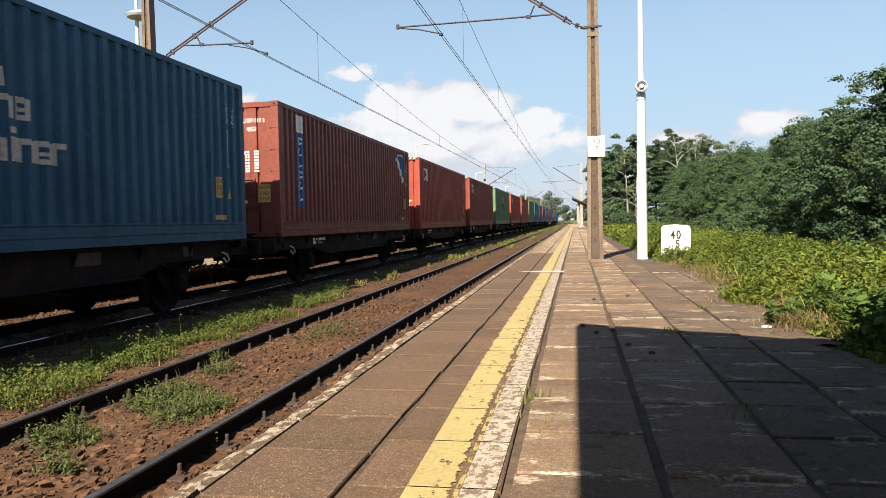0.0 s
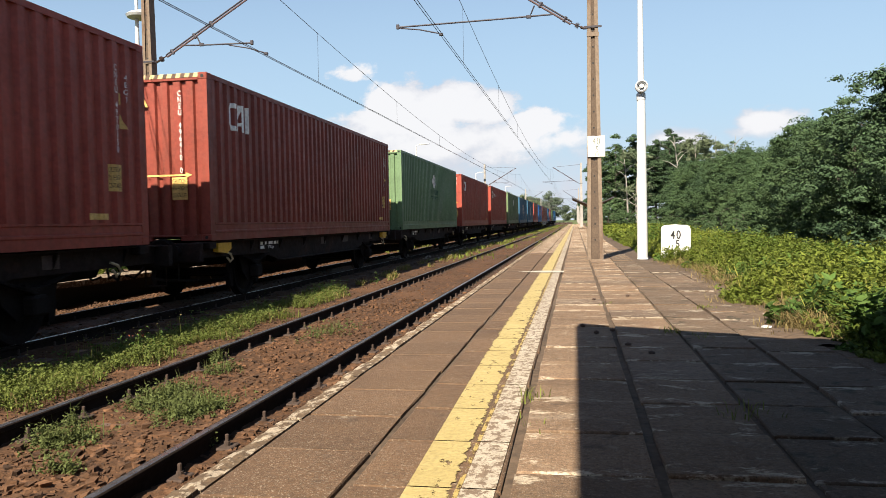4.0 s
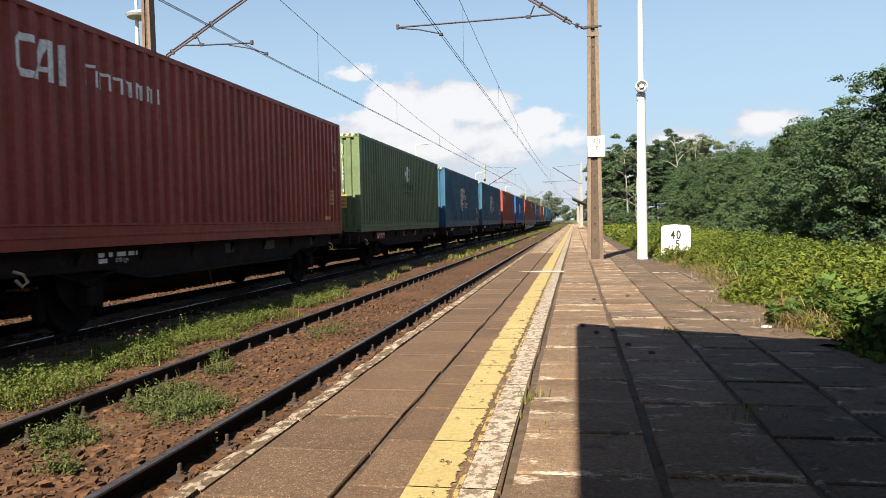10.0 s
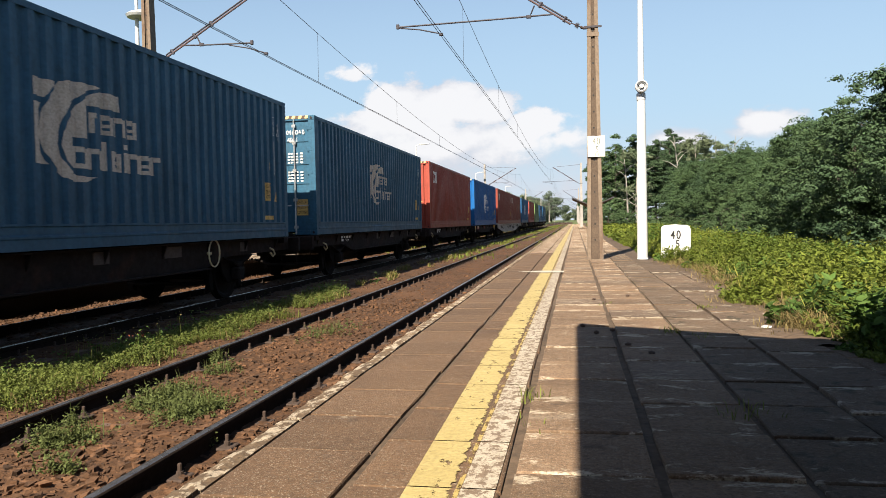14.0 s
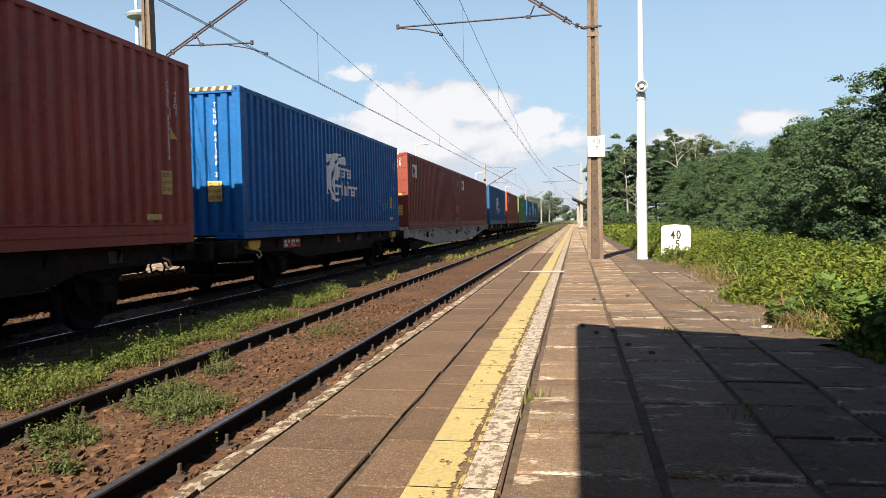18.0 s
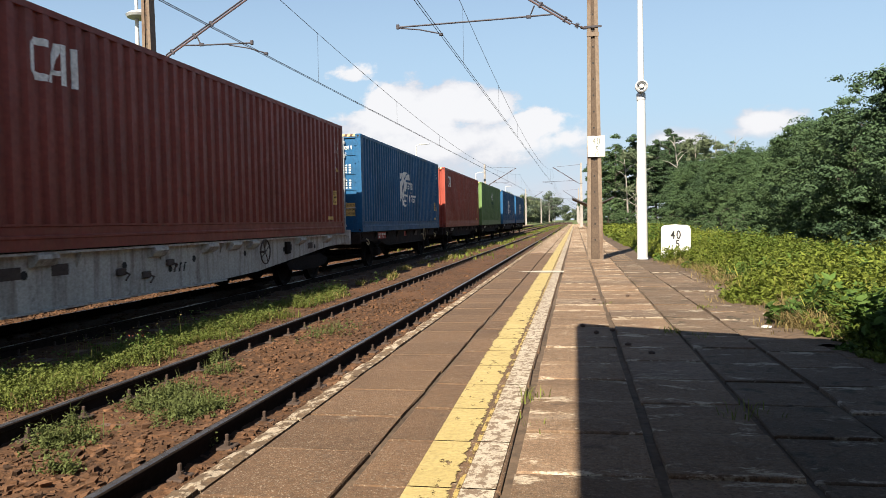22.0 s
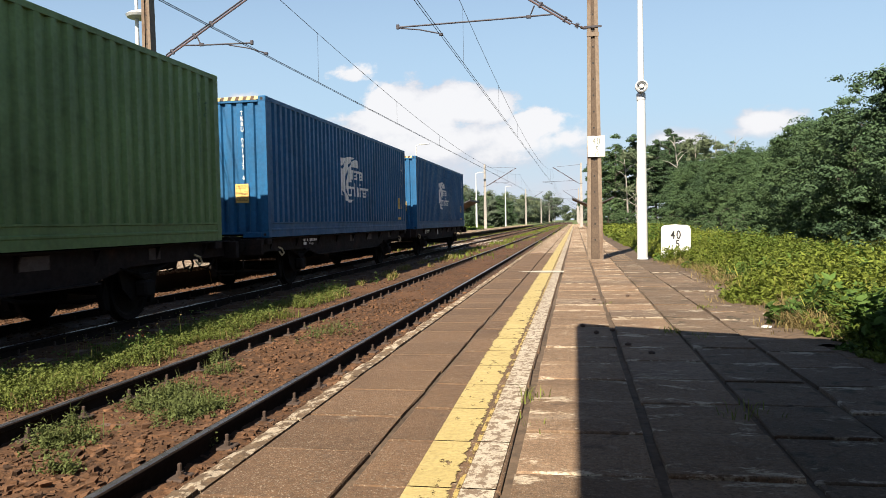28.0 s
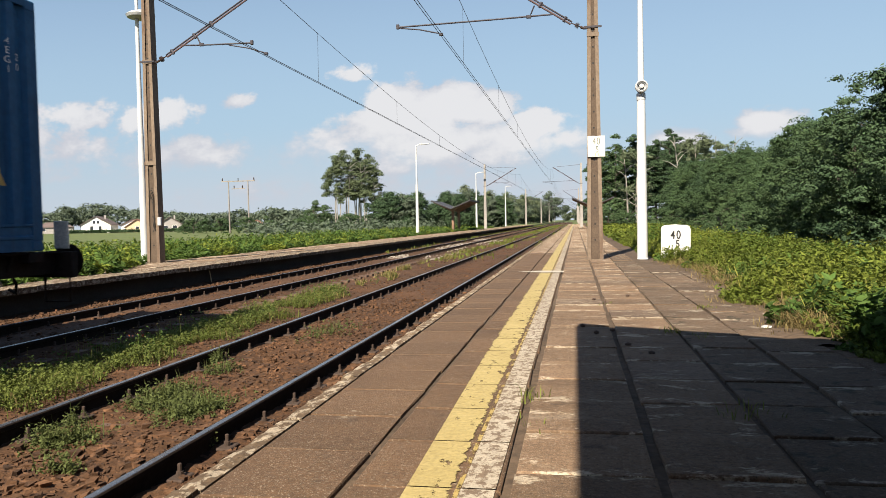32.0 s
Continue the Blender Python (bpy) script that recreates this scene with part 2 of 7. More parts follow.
RUST = (0.085, 0.042, 0.024)
M = {
    "maroon": paint("oxide_red_paint", (0.200, 0.042, 0.028)),
    "dark_maroon": paint("dark_oxide_paint", (0.175, 0.046, 0.032)),
    "red": paint("red_paint", (0.275, 0.052, 0.034)),
    "green": paint("green_paint", (0.112, 0.188, 0.064), (0.05, 0.07, 0.03)),
    "sage": paint("sage_green_paint", (0.112, 0.182, 0.092), (0.06, 0.08, 0.05)),
    "olive": paint("olive_green_paint", (0.108, 0.152, 0.072), (0.05, 0.06, 0.03)),
    "teal": paint("faded_blue_paint", (0.026, 0.090, 0.150), (0.02, 0.035, 0.045)),
    "blue": paint("blue_paint", (0.011, 0.082, 0.190), (0.02, 0.035, 0.05)),
    "bright_blue": paint("bright_blue_paint", (0.003, 0.092, 0.29), (0.004, 0.04, 0.11), 0.5),
    "cream": mat("weathered_cream_marking", (0.54, 0.47, 0.38), (0.42, 0.36, 0.29), rough=0.7, stain=((0.20, 0.17, 0.14), 0.5, 0.6, 5.0)),
    "white": mat("white_marking", (0.74, 0.72, 0.67), (0.60, 0.58, 0.54), rough=0.6, stain=((0.25, 0.22, 0.19), 0.5, 0.6, 4.0)),
    "navy": mat("navy_marking", (0.015, 0.025, 0.10), rough=0.6),
    "sky": mat("blue_marking", (0.030, 0.105, 0.27), rough=0.6),
    "black": mat("black_marking", (0.015, 0.014, 0.013), rough=0.7),
    "yellow": mat("yellow_sticker", (0.62, 0.36, 0.03), (0.5, 0.28, 0.03), rough=0.55),
    "amber": mat("faded_yellow_sticker", (0.58, 0.38, 0.12), (0.46, 0.29, 0.09), rough=0.6, stain=((0.16, 0.10, 0.05), 0.6, 0.58, 9.0)),
    "stripe": mat("pale_hazard_yellow", (0.55, 0.42, 0.20), (0.42, 0.31, 0.15), rough=0.7),
    "stripe_dark": mat("grimy_hazard_black", (0.06, 0.045, 0.035), (0.10, 0.06, 0.04), rough=0.8),
    "steel": mat("galvanised_steel", (0.42, 0.43, 0.44), (0.3, 0.3, 0.3), rough=0.4, metal=0.7),
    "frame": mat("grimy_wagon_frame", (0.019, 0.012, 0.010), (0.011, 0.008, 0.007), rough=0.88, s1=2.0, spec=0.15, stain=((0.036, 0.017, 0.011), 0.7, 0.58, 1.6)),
    # nearly black all over, mottled with a slightly browner tone
    "gear": mat("near_black_running_gear", (0.009, 0.008, 0.0075), (0.015, 0.011, 0.009), rough=0.95, spec=0.1),
    "grey_frame": mat("grey_wagon_paint", (0.43, 0.405, 0.36), (0.33, 0.305, 0.27), rough=0.65, s1=1.2, streak=((0.11, 0.07, 0.05), 0.7, 0.5),
                      stain=((0.10, 0.06, 0.04), 0.6, 0.6, 3.0)),
    "redplate": mat("red_number_plate", (0.32, 0.035, 0.022), (0.24, 0.03, 0.02), rough=0.6),
    "tread": mat("worn_wheel_steel", (0.25, 0.24, 0.23), rough=0.35, metal=0.9),
    "railside": mat("rusty_rail_side", (0.020, 0.013, 0.010), (0.012, 0.009, 0.007), rough=0.95, s1=3, spec=0.08),
    "railhead": mat("polished_rail_head", (0.20, 0.20, 0.21), (0.13, 0.13, 0.14), rough=0.30, metal=0.8, bump=0.03, squash=(30, 0.4, 1)),
    "bolt": mat("rusty_fastening", (0.064, 0.040, 0.029), (0.038, 0.026, 0.020), rough=0.9),
    "ballast": mat("rust_stained_ballast", (0.067, 0.031, 0.013), (0.036, 0.017, 0.007), rough=0.95, s1=1.1, s2=30, amp=0.45, bump=1.0, bs=45, stain=((0.096, 0.055, 0.030), 0.7, 0.58, 9.0)),
    "stone": mat("ballast_stone", (0.090, 0.044, 0.021), (0.047, 0.024, 0.012), rough=0.95, s1=2.5, amp=0.3, bump=0.5, bs=50, isl=0.5),
    "palestone": mat("fresh_pale_ballast", (0.294, 0.268, 0.230), (0.230, 0.204, 0.172), rough=0.95, isl=0.3),
    "sleeper": mat("concrete_sleeper", (0.102, 0.064, 0.044), (0.064, 0.041, 0.032), rough=0.95),
    "slab": mat("weathered_paving", (0.158, 0.102, 0.062), (0.093, 0.058, 0.034), rough=0.92, s1=1.3, s2=45, amp=0.30, bump=0.7, bs=90,
                stain=((0.195, 0.152, 0.109), 0.55, 0.60, 3.6), rnd=0.16, squash=(0.8, 1.5, 1),
                flecks=(((0.36, 0.30, 0.222), 0.85, 0.585, 0.05, 3.4, (1.0, 2.4, 1), 0.06), ((0.234, 0.195, 0.148), 0.75, 0.60, 0.05, 150.0, (1, 1, 1), 0),
                        ((0.031, 0.022, 0.016), 0.8, 0.62, 0.05, 110.0, (1, 1, 1), 0), ((0.039, 0.027, 0.019), 0.6, 0.60, 0.08, 5.0, (1, 1, 1), 0))),
    # soiled outer columns; the near shade is also put into their darker colour
    "soiled_shaded_slab": mat("dirt_and_shade_paving", (0.108, 0.072, 0.046), (0.062, 0.042, 0.027), rough=0.94, s1=1.3, s2=45, amp=0.30, bump=0.8, bs=80,
                      stain=((0.150, 0.118, 0.086), 0.5, 0.60, 3.6), rnd=0.18, squash=(0.8, 1.5, 1),
                      flecks=(((0.29, 0.25, 0.195), 0.8, 0.595, 0.05, 3.2, (1.0, 2.6, 1), 0.06), ((0.20, 0.165, 0.12), 0.75, 0.62, 0.05, 130.0, (1, 1, 1), 0),
                              ((0.026, 0.022, 0.013), 0.8, 0.57, 0.06, 6.0, (1, 1, 1), 0))),
    "scaled_slab": mat("scaling_paving", (0.150, 0.105, 0.072), (0.092, 0.062, 0.042), rough=0.94, s1=1.3, s2=45, amp=0.30, bump=0.8, bs=80, rnd=0.12,
                       flecks=(((0.27, 0.225, 0.165), 0.8, 0.52, 0.06, 6.0, (1.0, 2.6, 1), 0.02), ((0.031, 0.022, 0.016), 0.8, 0.62, 0.05, 110.0, (1, 1, 1), 0))),
    "smooth_slab": mat("smooth_paving", (0.094, 0.055, 0.030), (0.067, 0.039, 0.022), rough=0.92, s1=1.6, s2=45, amp=0.25, bump=0.6, bs=90, rnd=0.10,
                       flecks=(((0.203, 0.164, 0.121), 0.8, 0.585, 0.06, 120.0, (1, 1, 1), 0), ((0.234, 0.195, 0.144), 0.7, 0.66, 0.05, 3.5, (1.0, 2.2, 1), 0.05),
                               ((0.035, 0.023, 0.016), 0.7, 0.62, 0.05, 90.0, (1, 1, 1), 0), ((0.039, 0.027, 0.019), 0.5, 0.60, 0.1, 4.0, (1, 1, 1), 0))),
    "kerb": mat("broken_kerb_concrete", (0.121, 0.083, 0.050), (0.066, 0.042, 0.025), rough=0.95, s1=5.0, s2=40, amp=0.3, bump=0.9, bs=40, rnd=0.2,
                flecks=(((0.289, 0.238, 0.176), 0.95, 0.51, 0.04, 16.0, (1.0, 0.6, 1), 0), ((0.027, 0.019, 0.013), 0.9, 0.60, 0.04, 22.0, (1, 1, 1), 0))),
    "wall": mat("dark_platform_wall", (0.048, 0.038, 0.032), (0.032, 0.026, 0.022), rough=0.95, s1=0.7),
    "soil": mat("dry_soil", (0.082, 0.056, 0.036), (0.047, 0.032, 0.021), rough=0.97, s1=0.8, s2=18, amp=0.4, bump=0.7, bs=25),
    "meadow": mat("meadow_ground", (0.083, 0.102, 0.029), (0.058, 0.076, 0.026), rough=0.95, s1=0.05, s2=0.8, amp=0.3, bump=0.3, bs=3),
    "yline": mat("worn_yellow_paint", (0.300, 0.238, 0.100), (0.261, 0.204, 0.082), rough=0.75, s1=3, s2=60, amp=0.2, bump=0.25, worn=(0.37, 17.0, (1.0, 0.6, 1), -0.557, 0.124)),
    "ystreak": mat("old_yellow_paint", (0.282, 0.207, 0.070), (0.243, 0.176, 0.058), rough=0.75, worn=(0.47, 16.0, (0.9, 0.4, 1))),
    "wline": mat("worn_white_paint", (0.327, 0.288, 0.227), (0.273, 0.234, 0.179), rough=0.8, s1=3, s2=60, amp=0.2, bump=0.25,
                 flecks=(((0.105, 0.070, 0.045), 0.9, 0.505, 0.03, 24.0, (1.0, 0.75, 1), 0), ((0.16, 0.115, 0.08), 0.8, 0.58, 0.04, 90.0, (1, 1, 1), 0))),
    "wpatch": mat("old_white_patch", (0.352, 0.320, 0.275), (0.294, 0.262, 0.218), rough=0.8, worn=(0.33, 5.0, (1, 1, 1))),
    "mast": mat("weathered_mast_paint", (0.165, 0.125, 0.090), (0.105, 0.076, 0.055), rough=0.85, s1=1.4, s2=14, amp=0.2, squash=(1.5, 1.5, 0.25), stain=((0.083, 0.044, 0.026), 0.7, 0.57, 3)),
    # darker copy of the mast paint: the recess's shade is put into the colour
    "mast_recess_shade": mat("mast_web_shadowed_paint", (0.085, 0.060, 0.042), (0.056, 0.040, 0.029), rough=0.9, s1=2),
    "mast_grey": mat("faded_grey_mast_paint", (0.27, 0.25, 0.23), (0.20, 0.185, 0.17), rough=0.8, s1=1.4),
    "lamp_white": mat("white_post_paint", (0.482, 0.490, 0.490), (0.421, 0.430, 0.430), rough=0.45, s1=0.8, amp=0.05, bump=0.05),
    "arm": mat("red_brown_arm_paint", (0.090, 0.056, 0.056), (0.060, 0.042, 0.045), rough=0.7),
    "arm_dark": mat("dark_arm_steel", (0.032, 0.028, 0.036), (0.022, 0.020, 0.026), rough=0.6),
    "wire": mat("dark_overhead_wire", (0.060, 0.064, 0.078), rough=0.5, metal=0.4, bump=0),
    "insulator": mat("brown_glazed_insulator", (0.05, 0.035, 0.03), rough=0.25),
    "sign": mat("white_enamel_sign", (0.533, 0.516, 0.473), (0.464, 0.447, 0.404), rough=0.5, stain=((0.301, 0.215, 0.138), 0.5, 0.63, 6)),
    "whitestone": mat("whitewashed_stone", (0.482, 0.482, 0.464), (0.413, 0.413, 0.387), rough=0.85),
    "speaker": mat("grey_speaker_housing", (0.387, 0.396, 0.404), (0.310, 0.318, 0.327), rough=0.5),
    "roof": mat("dark_roof_metal", (0.035, 0.035, 0.04), (0.05, 0.045, 0.045), rough=0.6),
    "post": mat("brown_shelter_post", (0.22, 0.13, 0.085), (0.15, 0.09, 0.06), rough=0.8),
    "plaster": mat("white_house_plaster", (0.78, 0.76, 0.72), (0.7, 0.68, 0.64), rough=0.9),
    "tan": mat("tan_house_plaster", (0.533, 0.378, 0.241), (0.473, 0.327, 0.215), rough=0.9),
    "grey_wall": mat("grey_house_wall", (0.30, 0.28, 0.27), (0.25, 0.23, 0.22), rough=0.9),
    "tiles": mat("grey_brown_roof_tiles", (0.125, 0.095, 0.085), (0.09, 0.07, 0.065), rough=0.8, s1=0.6),
    "tiles_red": mat("rust_red_roof_tiles", (0.20, 0.10, 0.07), (0.15, 0.08, 0.06), rough=0.8, s1=0.6),
    "glass": mat("dark_window_glass", (0.03, 0.035, 0.045), rough=0.08, spec=0.6, bump=0),
    "wood_pole": mat("grey_timber_pole", (0.22, 0.20, 0.18), (0.16, 0.145, 0.13), rough=0.9),
    "bark": mat("grey_bark", (0.083, 0.070, 0.058), (0.051, 0.041, 0.032), rough=0.95, s1=2, bump=0.6, bs=12, squash=(1, 1, 0.3)),
    "birch": mat("pale_birch_bark", (0.268, 0.256, 0.230), (0.154, 0.140, 0.122), rough=0.9, s1=2, squash=(1, 1, 0.4), stain=((0.032, 0.029, 0.026), 0.8, 0.6, 5)),
    "leaf_wood": leafy("broad_leaves", (0.062, 0.098, 0.041), (0.033, 0.060, 0.026), 0.18, isl=0.35),
    "leaf_birch": leafy("birch_leaves", (0.115, 0.142, 0.078), (0.075, 0.100, 0.052), 0.3),
    "leaf_dark": leafy("dark_leaves", (0.050, 0.082, 0.038), (0.028, 0.051, 0.025), 0.18, isl=0.34),
    "leaf_pale": leafy("grey_green_leaves", (0.125, 0.150, 0.088), (0.085, 0.110, 0.062), 0.3),
    # paler and bluer leaves: the haze of distance is put into the colour
    "leaf_far": leafy("haze_paled_leaves", (0.095, 0.120, 0.082), (0.062, 0.084, 0.058), 0.25),
    "weed": leafy("creeper_leaves", (0.165, 0.190, 0.030), (0.070, 0.105, 0.018), 0.36, isl=0.42),
    "weed_dark": leafy("nettle_leaves", (0.076, 0.125, 0.026), (0.045, 0.082, 0.018), 0.32, isl=0.36),
    "mat_weed": leafy("low_mat_leaves", (0.088, 0.104, 0.034), (0.050, 0.066, 0.022), 0.3),
    "poppy": leafy("red_petals", (0.234, 0.066, 0.035), (0.187, 0.051, 0.027), 0.3),
    "strip_leaf": leafy("small_pale_leaves", (0.135, 0.162, 0.040), (0.085, 0.110, 0.028), 0.33),
    "grass": leafy("green_grass", (0.144, 0.160, 0.035), (0.090, 0.113, 0.023), 0.35),
    "stalk": leafy("yellow_stalks", (0.27, 0.25, 0.055), (0.18, 0.185, 0.040), 0.3),
    "straw": leafy("dry_grass", (0.218, 0.166, 0.076), (0.160, 0.128, 0.051), 0.3),
}


# ---------------------------------------------------------------- mesh helpers
def box(bm, x0, x1, y0, y1, z0, z1, ch=0.0):
    """A box, with chamfered upright and level edges when ch is given."""
    res = bmesh.ops.create_cube(bm, size=1.0)
    vs = res["verts"]
    bmesh.ops.scale(bm, vec=(x1 - x0, y1 - y0, z1 - z0), verts=vs)
    bmesh.ops.translate(bm, vec=((x0 + x1) / 2, (y0 + y1) / 2, (z0 + z1) / 2), verts=vs)
    if ch:
        es = list({e for v in vs for e in v.link_edges})
        bmesh.ops.bevel(bm, geom=es, offset=ch, segments=1, affect="EDGES", profile=0.5)
    return bm


def prism(bm, outline, axis, lo, hi):
    """Extrudes a closed outline of (a, b) along an axis; a, b are the two other axes in order."""
    def at(p, h):
        a, b = p
        return {"x": (h, a, b), "y": (a, h, b), "z": (a, b, h)}[axis]
    v0 = [bm.verts.new(at(p, lo)) for p in outline]
    v1 = [bm.verts.new(at(p, hi)) for p in outline]
    k = len(outline)
    for i in range(k):
        j = (i + 1) % k
        bm.faces.new((v0[i], v0[j], v1[j], v1[i]))
    bm.faces.new(v0[::-1])
    bm.faces.new(v1)
    return bm


def tube(bm, pts, r, n=8, r2=None):
    """A round bar along points, tapering from r to r2."""
    pts = [Vector(p) for p in pts]
    r2 = r if r2 is None else r2
    rings = []
    for i, p in enumerate(pts):
        d = (pts[min(i + 1, len(pts) - 1)] - pts[max(i - 1, 0)]).normalized()
        a = d.cross(Vector((0, 0, 1)) if abs(d.z) < 0.9 else Vector((1, 0, 0))).normalized()
        b = d.cross(a)
        rr = r + (r2 - r) * i / max(1, len(pts) - 1)
        rings.append([bm.verts.new(p + (a * math.cos(t) + b * math.sin(t)) * rr) for t in (2 * math.pi * k / n for k in range(n))])
    for ra, rb in zip(rings, rings[1:]):
        for k in range(n):
            bm.faces.new((ra[k], ra[(k + 1) % n], rb[(k + 1) % n], rb[k]))
    bm.faces.new(rings[0][::-1])
    bm.faces.new(rings[-1])
    return bm


def lathe(bm, prof, n=16, axis="z", at=(0, 0, 0)):
    """Turns a profile of (radius, height) round an axis."""
    at = Vector(at)
    rings = []
    for r, h in prof:
        ring = []
        for k in range(n):
            t = 2 * math.pi * k / n
            c, s = math.cos(t) * r, math.sin(t) * r
            ring.append(bm.verts.new(at + Vector({"z": (c, s, h), "y": (c, h, s), "x": (h, c, s)}[axis])))
        rings.append(ring)
    for ra, rb in zip(rings, rings[1:]):
        for k in range(n):
            bm.faces.new((ra[k], ra[(k + 1) % n], rb[(k + 1) % n], rb[k]))
    bm.faces.new(rings[0][::-1])
    bm.faces.new(rings[-1])
    return bm


def sheet(bm, pts):
    return bm.faces.new([bm.verts.new(p) for p in pts])


def mesh_of(name, bm, material, smooth=False):
    bmesh.ops.recalc_face_normals(bm, faces=bm.faces)
    me = bpy.data.meshes.new(name)
    bm.to_mesh(me)
    bm.free()
    me.materials.append(M[material])
    if smooth:
        me.shade_smooth()
    return me


def part(name, bm, material, parent, label="", smooth=False):
    ob = new(name, bm if isinstance(bm, bpy.types.Mesh) else mesh_of(name, bm, material, smooth))
    ob.parent = parent
    return tagged(ob, label)


def thing(name, label, category, group="", kind="", at=None):
    return_ob = new(name)
    if at is not None:
        return_ob.matrix_basis = at
    return tagged(return_ob, label, category, group, kind)


def solid(name, bm, material, label, category, group="", kind="", smooth=False):
    return tagged(new(name, bm if isinstance(bm, bpy.types.Mesh) else mesh_of(name, bm, material, smooth)), label, category, group, kind)


def raw(name, verts, faces, material):
    """A mesh from number arrays; faces all have the same count of corners."""
    me = bpy.data.meshes.new(name)
    verts, faces = np.asarray(verts, dtype=np.float32), np.asarray(faces, dtype=np.int32)
    k = faces.shape[1]
    me.vertices.add(len(verts))
    me.vertices.foreach_set("co", verts.ravel())
    me.loops.add(faces.size)
    me.loops.foreach_set("vertex_index", faces.ravel())
    me.polygons.add(len(faces))
    me.polygons.foreach_set("loop_start", np.arange(0, faces.size, k, dtype=np.int32))
    me.update(calc_edges=True)
    me.validate()
    me.shade_flat()
    me.materials.append(M[material])
    return me


def lettering(text, size, narrow=0.8, bold=0.0):
    """A bmesh of flat letters in the xy plane, centred."""
    cu = bpy.data.curves.new("letters", "FONT")
    cu.body, cu.size, cu.align_x, cu.align_y, cu.offset = text, size, "CENTER", "CENTER", bold * size
    ob = bpy.data.objects.new("letters", cu)
    me = bpy.data.meshes.new_from_object(ob)
    bm = bmesh.new()
    bm.from_mesh(me)
    bmesh.ops.scale(bm, vec=(narrow, 1, 1), verts=bm.verts)
    bpy.data.objects.remove(ob)
    bpy.data.curves.remove(cu)
    bpy.data.meshes.remove(me)
    return bm


def column(text, size, step, narrow=0.8):
    """Letters one below the other."""
    out = bmesh.new()
    for i, ch in enumerate(text):
        if ch == " ":
            continue
        b = lettering(ch, size, narrow)
        bmesh.ops.translate(b, vec=(0, -i * step, 0), verts=b.verts)
        me = bpy.data.meshes.new("tmp")
        b.to_mesh(me)
        b.free()
        out.from_mesh(me)
        bpy.data.meshes.remove(me)
    return out


def fit_plane(bm, m):
    bmesh.ops.transform(bm, matrix=m, verts=bm.verts)
    return bm


# plane in which lettering stands: x right, y up, seen from the camera side (facing -y), and from the platform side (facing +x)
FACING_CAMERA = pose(0, 0, 0, 90, 0, 0)
FACING_PLATFORM = pose(0, 0, 0, 90, 0, 90)

# ---------------------------------------------------------------- the lie of the land
TRACK_A, TRACK_B, GAUGE = -3.169, -7.267, 1.505       # centre lines and rail spacing
DECK = 0.37                                           # near platform
EDGE = -1.48
DECK_B, EDGE_B = 0.40, -8.95                          # far platform
END_Y = 165.0


def land_height(x, y):
    if x < -60:
        return 0.0
    if x < -11.9:
        return 0.10
    if x < -8.9:
        return -0.45
    if x < -1.2:
        return -0.45
    if x < 2.2:
        return -0.05
    return 0.18 + 0.05 * math.sin(x * 0.7 + y * 0.2)


def ground():
    xs = [-2500, -1200, -700, -400, -250, -160, -100, -60.1, -59.9, -40, -25, -16, -12.0, -11.8, -9.0, -8.8, -5, -1.3, -1.1, 0.5, 2.1, 2.3, 3, 4, 5,
          6, 8, 10, 13, 17, 22, 30, 45, 70, 110, 180, 300, 600, 1200, 2500]
    ys = [-800, -300, -120, -50, -25, -12, -6, -3, 0, 3, 6, 9, 12, 16, 20, 25, 30, 40, 50, 65, 80, 100, 130, 170, 230, 320, 450, 700, 1200, 2500]
    vs = [(x, y, land_height(x, y)) for y in ys for x in xs]
    k = len(xs)
    fs = [(j * k + i, j * k + i + 1, (j + 1) * k + i + 1, (j + 1) * k + i) for j in range(len(ys) - 1) for i in range(k - 1)]
    solid("ground", raw("ground", vs, fs, "meadow"), "", "flat green meadow land on both sides of the line", "ground", kind="structure")


def bed_height(x, y, k=1.0):
    """Surface of the ballast between the platforms."""
    z = -0.135
    mid = (TRACK_A + TRACK_B) / 2
    d = min(abs(x - TRACK_A), abs(x - TRACK_B))
    if d > 0.95:
        z -= min(0.08, (d - 0.95) * 0.35)
    if abs(x - mid) < 0.8:
        z += 0.05 * (1 - abs(x - mid) / 0.8)
    if x > TRACK_A + 1.0:
        z -= 0.06
    if x < TRACK_B - 0.95:          # shoulder heaped against the far platform
        z += min(1.0, (TRACK_B - 0.95 - x) / 0.3) * 0.145
    z += 0.035 * noise.noise((x * 1.3, y * 1.3, 0)) + k * 0.020 * noise.noise((x * 8, y * 8, 3)) + k * 0.016 * noise.noise((x * 24, y * 24, 5))
    return z


